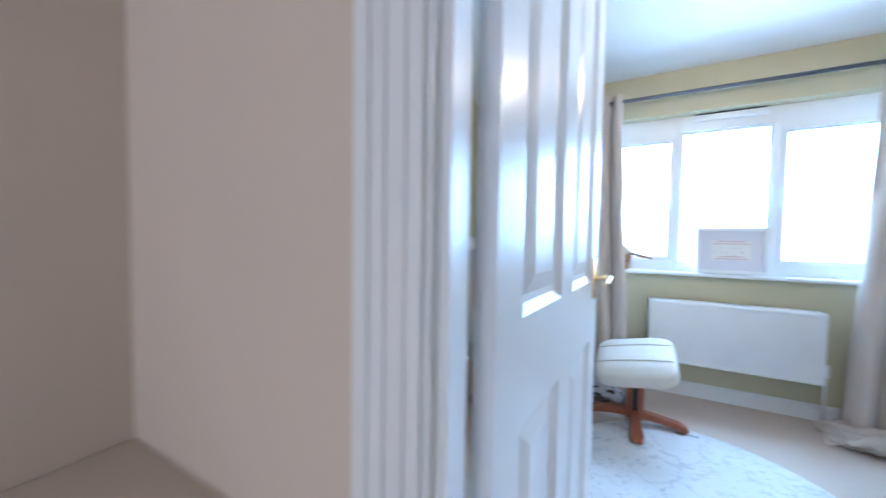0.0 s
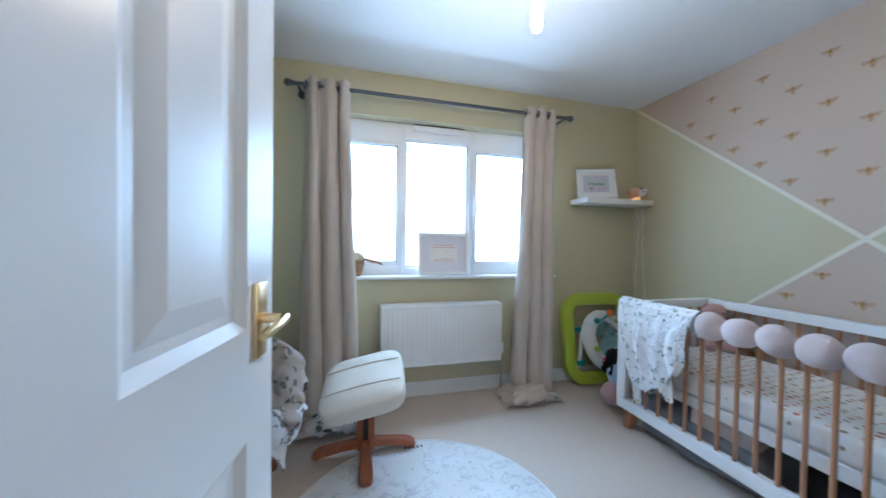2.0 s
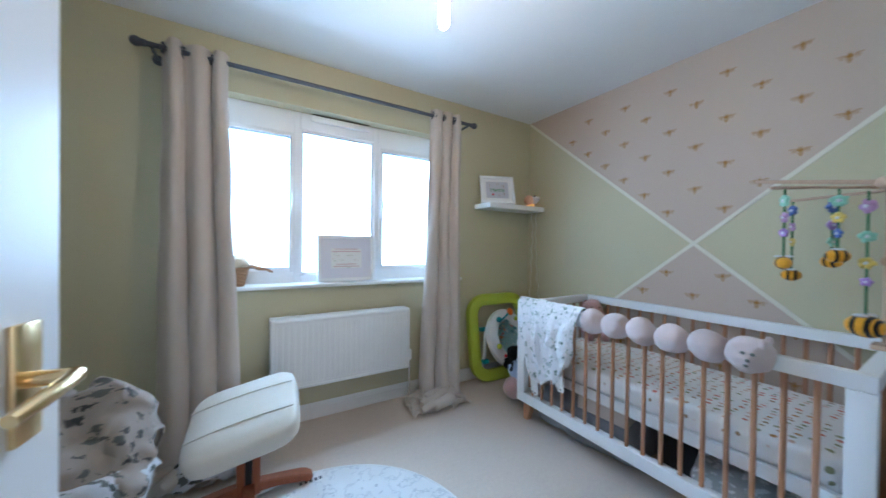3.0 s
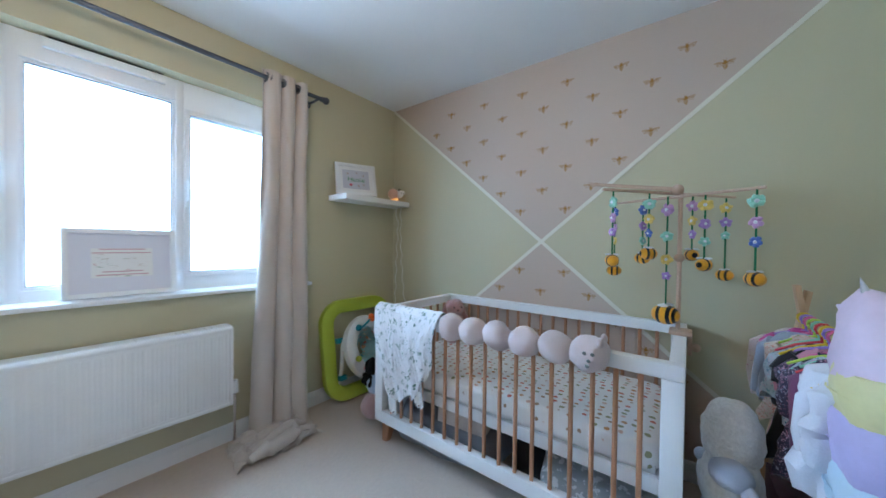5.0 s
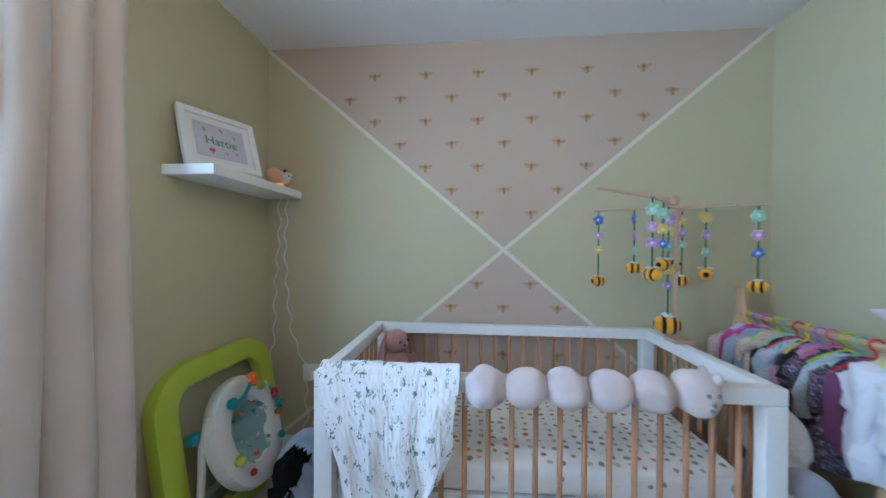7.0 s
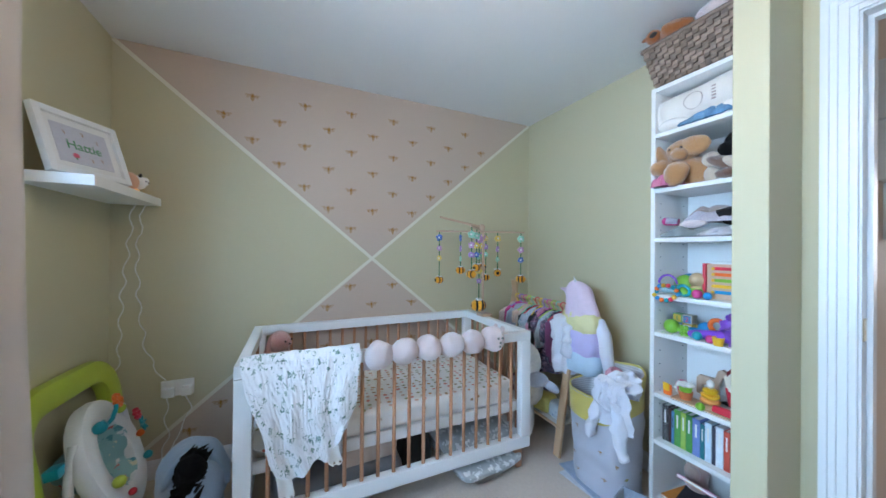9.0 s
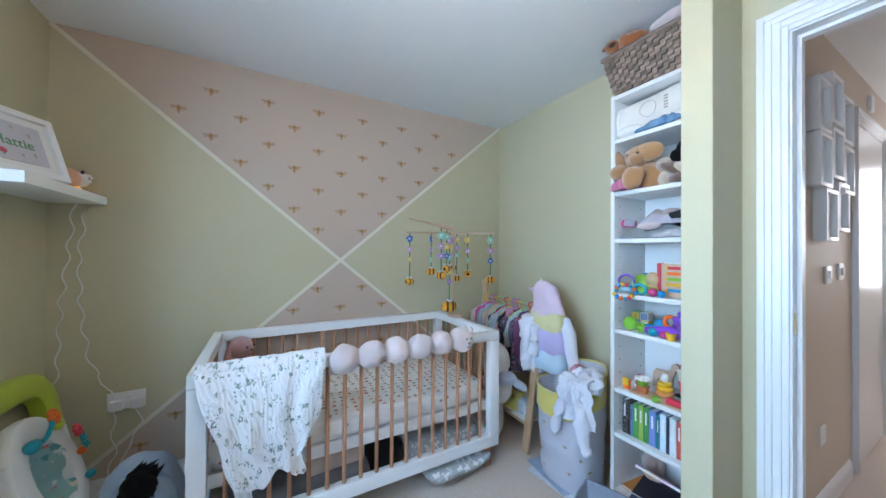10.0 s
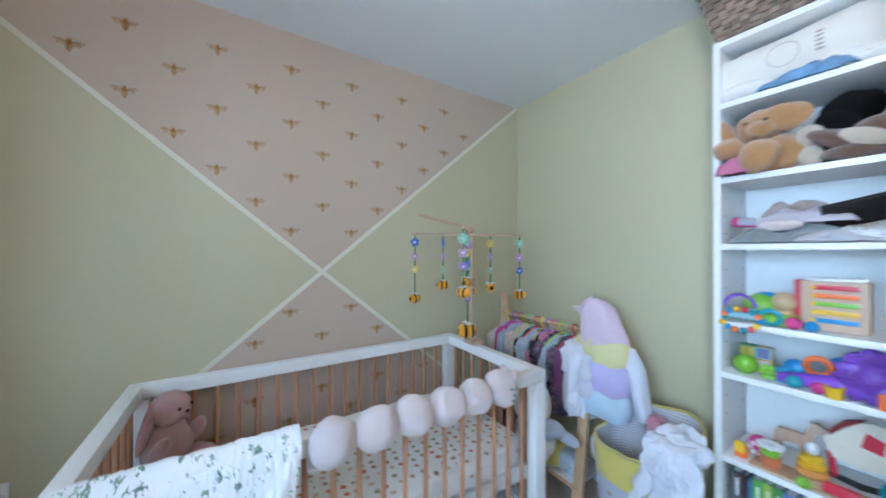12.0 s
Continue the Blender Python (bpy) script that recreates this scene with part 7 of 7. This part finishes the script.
# ---- clothes rack ----
RX0, RX1, RKY, RKZ = 1.885, 2.49, 0.605, 0.888
rack = thing("clothes_rack", "small pine children's clothes rail with lower shelf", "clothes rack", m=pose(2.19, RKY, 0))
part("rail", rodded((RX0 - 0.03, RKY, RKZ), (RX1 + 0.03, RKY, RKZ), 0.011), PINE, rack)
for x in (RX0, RX1):
    for s in (-1, 1):
        top, foot = Vector((x + 0.009 * s, RKY - s * 0.018, 1.012 if s < 0 else 0.99)), Vector((x + 0.009 * s, RKY + s * 0.135, 0.0))
        d = (top - foot).normalized()
        m = Matrix.Translation((top + foot) / 2) @ d.to_track_quat("Z", "Y").to_matrix().to_4x4()
        part("leg", boxed(-0.025, 0.025, -0.009, 0.009, -(top - foot).length / 2, (top - foot).length / 2, bevel=0.003, m=m), PINE, rack)
for s in (-1, 1):
    part("shelf_rail", rodded((RX0, RKY + s * 0.112, 0.165), (RX1, RKY + s * 0.112, 0.165), 0.009), PINE, rack)
part("shelf_cloth", boxed(RX0 + 0.02, RX1 - 0.02, RKY - 0.11, RKY + 0.11, 0.166, 0.176, bevel=0.002), PAPER, rack)


def loft(bm, rings, seg=20):
    """Rings of (x, y, z, half width along y, half depth along x, ripple)."""
    rr = []
    for i, (x, y, z, a, b, rp) in enumerate(rings):
        ring = []
        for k in range(seg):
            t = k * math.tau / seg
            w = 1 + rp * math.sin(5 * t + 0.6 * i)
            ring.append(bm.verts.new((x + b * w * math.sin(t), y + a * math.cos(t), z)))
        rr.append(ring)
    for p, q in zip(rr, rr[1:]):
        for k in range(seg):
            bm.faces.new((p[k], p[(k + 1) % seg], q[(k + 1) % seg], q[k]))
    bm.faces.new(rr[0][::-1])
    bm.faces.new(rr[-1])
    return crumple(bm, 0.010, 22, z0 * 9)


HANGERS = [gloss("hanger_" + n, c) for n, c in (("lilac", (0.33, 0.20, 0.60)), ("yellow", (0.75, 0.52, 0.03)), ("red", (0.55, 0.04, 0.05)), ("mint", (0.25, 0.55, 0.40)), ("lime", (0.42, 0.58, 0.06)), ("pink", (0.65, 0.12, 0.30)))]


def garment(x, mat, hanger, length, width, kind, label, lean=0.0):
    g = thing("garment", label, "clothing", "clothes on the rail", pose(x, RKY, RKZ))
    drop, seed = random.uniform(0.0, 0.022), random.uniform(0, 40)
    zh = RKZ - 0.050                       # crown of the hanger
    zt = zh + 0.010 - drop * 0.5
    b = bmesh.new()
    rings, segs, rows = [], 36, 16
    for i in range(rows + 1):
        t = i / rows
        if t < 0.25:                       # neck and shoulders
            k = t / 0.25
            w, d, z = width * (0.30 + 0.62 * k), 0.010 + 0.008 * k, zt - 0.060 * k ** 1.5
        else:
            k = (t - 0.25) / 0.75
            w, d = width * (0.92 - 0.10 * math.sin(math.pi * min(1, k * 1.6)) + (0.42 if kind == "dress" else 0.06) * k), 0.018 + 0.010 * k
            z = zt - 0.060 - (length - 0.06) * k
        ring = []
        for j in range(segs):
            a = j * math.tau / segs
            fold = 1 + (0.10 + 0.38 * max(0, t - 0.3)) * math.sin(a * 7 + seed) * abs(math.sin(a))
            ring.append(b.verts.new((x + lean * t + d * fold * math.sin(a) + 0.012 * math.sin(seed + w * math.cos(a) * 30) * t, RKY + w * math.cos(a), z + (0.012 * math.sin(a * 5 + seed) if i == rows else 0))))
        rings.append(ring)
    for p, q in zip(rings, rings[1:]):
        for j in range(segs):
            b.faces.new((p[j], q[j], q[(j + 1) % segs], p[(j + 1) % segs]))
    b.faces.new(rings[-1][::-1])
    part("body", crumple(b, 0.013, 20, seed), mat, g)
    for s in (-1, 1):
        reach = random.uniform(0.08, 0.17) if kind == "dress" else random.uniform(0.14, 0.24)
        pts = [(x, RKY + s * width * 0.70, zt - 0.050), (x + 0.01, RKY + s * width * 0.95, zt - 0.075), (x + 0.02 + lean, RKY + s * (width + 0.004), zt - 0.05 - reach * 0.6), (x + 0.015 + lean, RKY + s * width * 0.97, zt - 0.05 - reach)]
        part("sleeve", crumple(tube(bmesh.new(), pts, 0.026, 14, taper=[0.8, 1.0, 0.9, 0.8]), 0.014, 26, seed + s), mat, g)
    arm = 0.105
    h = part("hanger", tube(bmesh.new(), [(x, RKY - arm, zh - 0.046), (x, RKY - arm * 0.55, zh - 0.012), (x, RKY, zh + 0.012), (x, RKY + arm * 0.55, zh - 0.012), (x, RKY + arm, zh - 0.046)], 0.0042, 8), hanger, g, "coloured plastic hanger")
    hook = [(x, RKY, zh + 0.010), (x, RKY + 0.004, zh + 0.034)] + [(x, RKY + 0.018 * math.cos(t), RKZ + 0.001 + 0.0185 * math.sin(t)) for t in (radians(a) for a in (-50, -10, 30, 70, 110, 150, 190))]
    part("hook", tube(bmesh.new(), hook, 0.0042, 8), hanger, h)
    g.matrix_basis = pose(x, RKY, RKZ, random.uniform(-7, 7), 0, random.uniform(-24, 24))
    return g


FLORALB = spotted("beige_floral_cotton", (0.60, 0.48, 0.38), [(0.50, 0.16, 0.12), (0.25, 0.30, 0.16), (0.60, 0.30, 0.24)], 60, 0.34, 0.9)
FLORALD = spotted("navy_floral_cotton", (0.03, 0.025, 0.055), [(0.45, 0.30, 0.38), (0.35, 0.36, 0.45), (0.40, 0.18, 0.25)], 60, 0.34, 0.9)
FLORALT = spotted("teal_floral_cotton", (0.45, 0.52, 0.56), [(0.06, 0.18, 0.26), (0.10, 0.26, 0.30), (0.55, 0.35, 0.42)], 64, 0.34, 0.9)
FLORALW = spotted("cream_floral_cotton", (0.66, 0.58, 0.54), [(0.45, 0.14, 0.16), (0.3, 0.28, 0.24)], 70, 0.26, 0.9)
MAGENTA, GREYBLUE, BLACKC, CREAMC, WHITEC, ROSEC, PLUM = cloth("magenta_cotton", (0.45, 0.06, 0.22)), cloth("grey_blue_wool", (0.33, 0.37, 0.45)), cloth("black_cotton", (0.02, 0.02, 0.022)), cloth("cream_wool", (0.60, 0.50, 0.43)), cloth("white_fleece", (0.66, 0.66, 0.72), 200, 0.95, 0.6), cloth("rose_cotton", (0.55, 0.25, 0.33)), cloth("plum_cotton", (0.16, 0.05, 0.12))
WARD = [(2.455, FLORALW, 0.30, 0.14, "top", "cream floral padded baby jacket on a hanger"), (2.405, MAGENTA, 0.28, 0.105, "top", "magenta baby top on a hanger"), (2.36, GREYBLUE, 0.26, 0.125, "top", "grey-blue wool baby cardigan"),
        (2.315, FLORALB, 0.34, 0.11, "dress", "beige floral baby dress on a hanger"), (2.27, BLACKC, 0.36, 0.095, "top", "black baby top on a hanger"), (2.23, FLORALT, 0.22, 0.10, "dress", "teal floral baby dress on a hanger"),
        (2.19, BLACKC, 0.40, 0.085, "dress", "long black cotton baby dress"), (2.15, ROSEC, 0.36, 0.085, "dress", "rose pink cotton baby dress"), (2.11, FLORALD, 0.40, 0.12, "dress", "long dark floral baby dress"),
        (2.065, FLORALT, 0.24, 0.09, "top", "pale teal floral cardigan on a hanger"), (2.025, FLORALD, 0.38, 0.11, "dress", "dark floral baby pinafore on a hanger"), (1.985, PLUM, 0.33, 0.10, "top", "plum cotton baby jacket on a hanger"), (1.945, WHITEC, 0.34, 0.12, "top", "white padded baby jacket beside the coat")]
for i, (x, mat, length, width, kind, label) in enumerate(WARD):
    garment(x, mat, HANGERS[(i * 5 + 1) % 6], length, width, kind, label, random.uniform(-0.012, 0.012))

# puffer coat hung on the rail's end
def puff(rings, ripple=0.0):
    return loft(bmesh.new(), rings, 26)


KX, KY2 = 1.84, 0.605
coat = thing("puffer_coat", "hooded unicorn puffer coat in pink, yellow, lilac and blue", "coat", m=pose(KX, KY2, 0.85))
def quilt(name, rgb):
    return surface(name, rgb, 0.5, 0, 0.05, 18, 60, 0.25)
COATC = [quilt("pink_nylon", (0.66, 0.52, 0.62)), quilt("yellow_nylon", (0.66, 0.60, 0.30)), quilt("lilac_nylon", (0.50, 0.44, 0.68)), quilt("ice_blue_nylon", (0.50, 0.62, 0.72))]


def band(z0, z1, w, d, x=KX, y=KY2):
    """One quilted band, wide along x."""
    bm = bmesh.new()
    rr = []
    for i in range(7):
        t = i / 6
        k = 0.90 + 0.12 * math.sin(math.pi * t)
        ring = []
        for j in range(30):
            a = j * math.tau / 30
            c, s = math.cos(a), math.sin(a)
            px = x + w * k * math.copysign(abs(c) ** 0.8, c)
            py = y + d * k * math.copysign(abs(s) ** 0.8, s) * (1 + 0.06 * math.sin(6 * a + i))
            ring.append(bm.verts.new((px, py, z0 + (z1 - z0) * t + 0.004 * math.sin(5 * a))))
        rr.append(ring)
    for p, q in zip(rr, rr[1:]):
        for j in range(30):
            bm.faces.new((p[j], p[(j + 1) % 30], q[(j + 1) % 30], q[j]))
    bm.faces.new(rr[0][::-1])
    bm.faces.new(rr[-1])
    return bm


part("band", band(0.520, 0.640, 0.135, 0.070), COATC[3], coat, "ice blue quilted band")
part("band", band(0.630, 0.765, 0.138, 0.072), COATC[2], coat, "lilac quilted band")
part("band", band(0.755, 0.872, 0.130, 0.068), COATC[1], coat, "pale yellow quilted band")
b = lathe(bmesh.new(), [(0.112, -0.02), (0.116, 0.01), (0.112, 0.045), (0.104, 0.08), (0.092, 0.115), (0.074, 0.145), (0.050, 0.168), (0.024, 0.182), (0.003, 0.188)], (0, 0, 0), 32)
for v in b.verts:
    v.co = Vector((KX - 0.004 + v.co.x * (0.92 if v.co.x > 0 else 1.06) + 0.20 * max(0, v.co.z), KY2 + v.co.y * 0.58, 0.868 + v.co.z))
crumple(b, 0.020, 13, 4)
hood = part("hood", b, COATC[0], coat, "pink quilted hood")
part("horn", rodded((KX + 0.032, KY2 + 0.012, 1.045), (KX + 0.042, KY2 + 0.02, 1.085), 0.010, 0.001, 10), surface("silver_cloth", (0.55, 0.55, 0.58), 0.3, 0.7), hood, "small silver horn")
part("ear", crumple(rodded((KX + 0.085, KY2 + 0.02, 0.992), (KX + 0.135, KY2 + 0.03, 1.004), 0.022, 0.004, 12), 0.004, 20, 2), COATC[0], hood)
part("sleeve", crumple(tube(bmesh.new(), [(KX - 0.105, KY2 - 0.02, 0.835), (KX - 0.140, KY2 - 0.02, 0.76), (KX - 0.165, KY2 - 0.015, 0.66), (KX - 0.190, KY2 - 0.01, 0.56)], 0.040, 14, taper=[0.9, 1, 0.9, 0.7]), 0.012, 24, 3), WHITEC, coat, "pale sleeve")
for k in range(3):
    z = (0.575, 0.695, 0.812)[k]
    part("seam", tube(bmesh.new(), [(KX + 0.128 * math.cos(t), KY2 + 0.075 * math.sin(t), z + 0.004 * math.sin(4 * t)) for t in (i * math.pi / 12 for i in range(13))], 0.0022, 6), COATC[3 - k], coat, "stitched quilting seam")
# padded white jacket in front of the coat
wj = thing("padded_jacket", "white padded baby jacket hung before the puffer coat", "clothing", m=pose(1.925, 0.64, 0.85))
rows = [(1.950, 0.605, 0.852, 0.035, 0.040, 0.05), (1.955, 0.605, 0.828, 0.085, 0.060, 0.06), (1.95, 0.61, 0.76, 0.092, 0.066, 0.12), (1.945, 0.612, 0.69, 0.090, 0.066, 0.18), (1.94, 0.615, 0.62, 0.098, 0.070, 0.20), (1.935, 0.618, 0.56, 0.10, 0.072, 0.24), (1.935, 0.62, 0.49, 0.095, 0.068, 0.24)]
z0 = 0.9
part("body", crumple(loft(bmesh.new(), rows, 40), 0.022, 15, 8), WHITEC, wj)
for sx, y2 in ((0.040, 0.67), (-0.062, 0.69)):
    pts = [(1.945 + sx * 0.6, 0.635, 0.82), (1.945 + sx, 0.665, 0.77), (1.94 + sx * 1.1, y2, 0.69), (1.935 + sx, y2 - 0.005, 0.60)]
    fine = [Vector(p).lerp(Vector(q), k / 4) for p, q in zip(pts, pts[1:]) for k in range(4)] + [pts[-1]]
    part("sleeve", crumple(tube(bmesh.new(), fine, 0.034, 18, taper=[0.9 + 0.12 * math.sin(k * 1.9) for k in range(13)]), 0.018, 22, 6 + sx), WHITEC, wj)

# packets on the rack's shelf
solid("wipes_packet", lump(0.16, 0.12, 0.10, pose(2.10, 0.66, 0.232, 0, 0, 12), 3, 0.006), C("yellow_white_packet", (0.60, 0.52, 0.14)), "yellow and white plastic packet on the rack shelf", "packet")
solid("wipes_packet", lump(0.14, 0.10, 0.09, pose(1.985, 0.64, 0.224, 0, 0, -8), 6, 0.006), spotted("blue_flower_packet", (0.55, 0.62, 0.68), [(0.2, 0.3, 0.45), (0.7, 0.7, 0.7)], 40, 0.3, 0.4), "pale blue patterned packet on the rack shelf", "packet")
solid("shoe_box", boxed(2.20, 2.44, 0.52, 0.70, 0.1765, 0.30, bevel=0.003), C("dark_plum_box", (0.12, 0.05, 0.09)), "dark plum box on the rack shelf", "box")

# ---- laundry bag ----
BAGGREY = spotted("grey_canvas_with_bees", (0.50, 0.50, 0.56), [(0.30, 0.26, 0.08)], 13, 0.075, 0.85, 0.8)
BAGYELLOW = cloth("mustard_yellow_canvas", (0.60, 0.50, 0.13), 500)
LINING = stripes("grey_striped_lining", (0.44, 0.43, 0.46), (0.56, 0.55, 0.58), 25, "Z")
BGX, BGY = 1.615, 0.665


def bag_ring(t, grow=0.0):
    """Outline of the bag at height share t; the rim is higher at the back."""
    out = []
    for k in range(44):
        a = k * math.tau / 44
        c, s = math.cos(a), math.sin(a)
        w, d = 0.150 + 0.032 * t + grow, 0.120 - 0.005 * t + grow
        x = BGX + w * math.copysign(abs(c) ** 0.65, c)
        y = BGY + 0.01 * t + d * math.copysign(abs(s) ** 0.65, s)
        z = t * (0.565 - 0.06 * s - 0.055 * c + 0.012 * math.sin(3 * a))
        x += 0.016 * noise.noise(Vector((x * 8, y * 8, t * 5)))
        y += 0.024 * noise.noise(Vector((x * 9, t * 6, 3))) + 0.008 * noise.noise(Vector((x * 26, t * 14, 6)))
        out.append(Vector((x, y, max(0.006, z))))
    return out


def bag_shell(t0, t1, n, grow):
    rows = [bag_ring(t0 + (t1 - t0) * i / n, grow) for i in range(n + 1)]
    grid = [[rows[j][k] for j in range(n + 1)] for k in range(44)]
    bm = shell(bmesh.new(), grid, 0.003, True)
    if t0 == 0:
        bm.faces.new([bm.verts.new(p + Vector((0, 0, 0.001))) for p in rows[0]])
    return bm


bag = thing("laundry_bag", "grey canvas laundry bag with bees and mustard band", "laundry bag", m=pose(BGX, BGY, 0))
part("bag_body", bag_shell(0, 0.98, 16, 0.0), BAGGREY, bag)
part("yellow_band", bag_shell(0.72, 0.985, 6, 0.0035), BAGYELLOW, bag, "mustard yellow canvas band")
part("lining", bag_shell(0.62, 0.985, 6, -0.005), LINING, bag, "grey striped lining")
part("rim_piping", tube(bmesh.new(), [p + Vector((0, 0, 0.003)) for p in bag_ring(0.99)], 0.004, 6, True), BAGYELLOW, bag)
part("rope_handle", tube(bmesh.new(), [(1.80, 0.70, 0.48), (1.826, 0.70, 0.44), (1.832, 0.69, 0.38), (1.826, 0.68, 0.34)], 0.008, 8), CREAMC, bag, "cream rope handle")


dirty = thing("white_baby_clothes", "white baby clothes spilling out of the laundry bag", "clothes", m=pose(1.47, 0.7, 0.6))
DX = 1.465
b = crumple(balled((DX, 0.725, 0.590), (0.080, 0.080, 0.050), 44, 0.03, 16), 0.026, 22, 3)
part("cloth", b, WHITEC, dirty)


def drape(x0, x1, top, low, seed, out):
    """A limp garment hanging over the bag's front rim."""
    def f(u, v):
        t = max(0.0, (v - 0.25) / 0.75)
        x = x0 + (x1 - x0) * u + 0.018 * math.sin(3 * v + seed) - 0.012 * t * (u - 0.5)
        y = 0.74 + 0.075 * min(1.0, v / 0.25) + out * math.sin(math.pi * min(1, t + 0.1)) * 0.6
        z = top + 0.02 * math.sin(math.pi * min(1, v / 0.3)) - (top - low) * t ** 1.1 + 0.02 * noise.noise(Vector((u * 4, seed, 0))) * t
        n = noise.noise(Vector((u * 5, v * 3, seed))) + 0.6 * noise.noise(Vector((u * 11, v * 9, seed + 4)))
        return Vector((x + 0.012 * n, y + 0.022 * n + 0.016 * math.sin(u * 9 + seed), z))
    return sheet(bmesh.new(), 34, 40, f, 0.006)


part("garment", drape(1.545, 1.395, 0.605, 0.40, 2.0, 0.03), WHITEC, dirty, "white babygrow hanging over the rim")
part("garment", drape(1.50, 1.41, 0.60, 0.47, 7.0, 0.055), WHITEC, dirty)
for pts, seed in (([(1.535, 0.815, 0.50), (1.555, 0.822, 0.43), (1.575, 0.824, 0.37), (1.595, 0.82, 0.315)], 5), ([(1.43, 0.815, 0.50), (1.425, 0.822, 0.42), (1.415, 0.822, 0.35), (1.405, 0.815, 0.285)], 8)):
    bm = tube(bmesh.new(), [Vector(p).lerp(Vector(q), k / 4) for p, q in zip(pts, pts[1:]) for k in range(4)] + [pts[-1]], 0.029, 18, taper=[0.9, 1, 1.05, 1.1, 1.05, 0.95, 0.85, 0.8, 0.78, 0.8, 0.85, 0.95, 0.8])
    part("sleeve", crumple(bm, 0.014, 26, seed), WHITEC, dirty)
solid("pink_garment", crumple(balled((1.565, 0.66, 0.590), (0.05, 0.05, 0.04), 30, 0.018, 16), 0.022, 26, 2), ROSEC, "pink baby garment in the laundry bag", "clothes")
for t, k in ((0.60, 8), (0.46, 13), (0.52, 4), (0.28, 6), (0.20, 14), (0.34, 17), (0.60, 18), (0.14, 9)):
    p = bag_ring(t, 0.0052)[k]
    o = new("printed_bee", bee_mesh)
    o.parent = bag
    o.matrix_parent_inverse = bag.matrix_basis.inverted()
    o.matrix_basis = Matrix.Translation(p) @ pose(0, 0, 0, 90, 0, 180 + (11 - k) * -4) @ Matrix.Scale(0.42, 4)
for k, (dx, dy, a) in enumerate(((0, 0, 4), (0.03, -0.02, -7))):
    solid("magazine", boxed(-0.15, 0.15, -0.11, 0.11, 0.0005 + 0.0045 * k, 0.0045 + 0.0045 * k, m=pose(1.635 + dx, 0.715 + dy, 0, 0, 0, a)), C("magazine_white", (0.62, 0.64, 0.68)) if k == 0 else C("magazine_blue", (0.35, 0.42, 0.55)), "thin magazine under the laundry bag", "magazine", "magazines")


# ---- fabric boxes on the floor before the bookcase ----
def fabric_box(cx, cy, w, d, h, yaw, mat, label):
    bm = bmesh.new()
    m = pose(cx, cy, 0, 0, 0, yaw)
    def ringp(z, k, ins):
        return [bm.verts.new(m @ Vector((sx * (w / 2 * k - ins), sy * (d / 2 * k - ins), z))) for sx, sy in ((-1, -1), (0, -1.05), (1, -1), (1.04, 0), (1, 1), (0, 1.05), (-1, 1), (-1.04, 0))]
    rr = [ringp(0.001, 0.94, 0), ringp(h * 0.5, 0.99, 0), ringp(h, 1.02, 0), ringp(h, 1.02, 0.006), ringp(h * 0.5, 0.98, 0.006), ringp(0.01, 0.93, 0.006)]
    for p, q in zip(rr, rr[1:]):
        for k in range(8):
            bm.faces.new((p[k], p[(k + 1) % 8], q[(k + 1) % 8], q[k]))
    bm.faces.new(rr[0][::-1])
    bm.faces.new(rr[-1])
    return solid("fabric_box", bm, mat, label, "storage box", "fabric boxes on the floor")


MARL = cloth("blue_grey_marl", (0.34, 0.36, 0.42), 120, 0.9, 0.4, 0.2)
fabric_box(1.31, 0.80, 0.24, 0.20, 0.115, 20, MARL, "blue-grey marl fabric box, open and empty")
fabric_box(1.15, 0.93, 0.22, 0.22, 0.12, -8, MARL, "blue-grey marl fabric box with rounded flap")
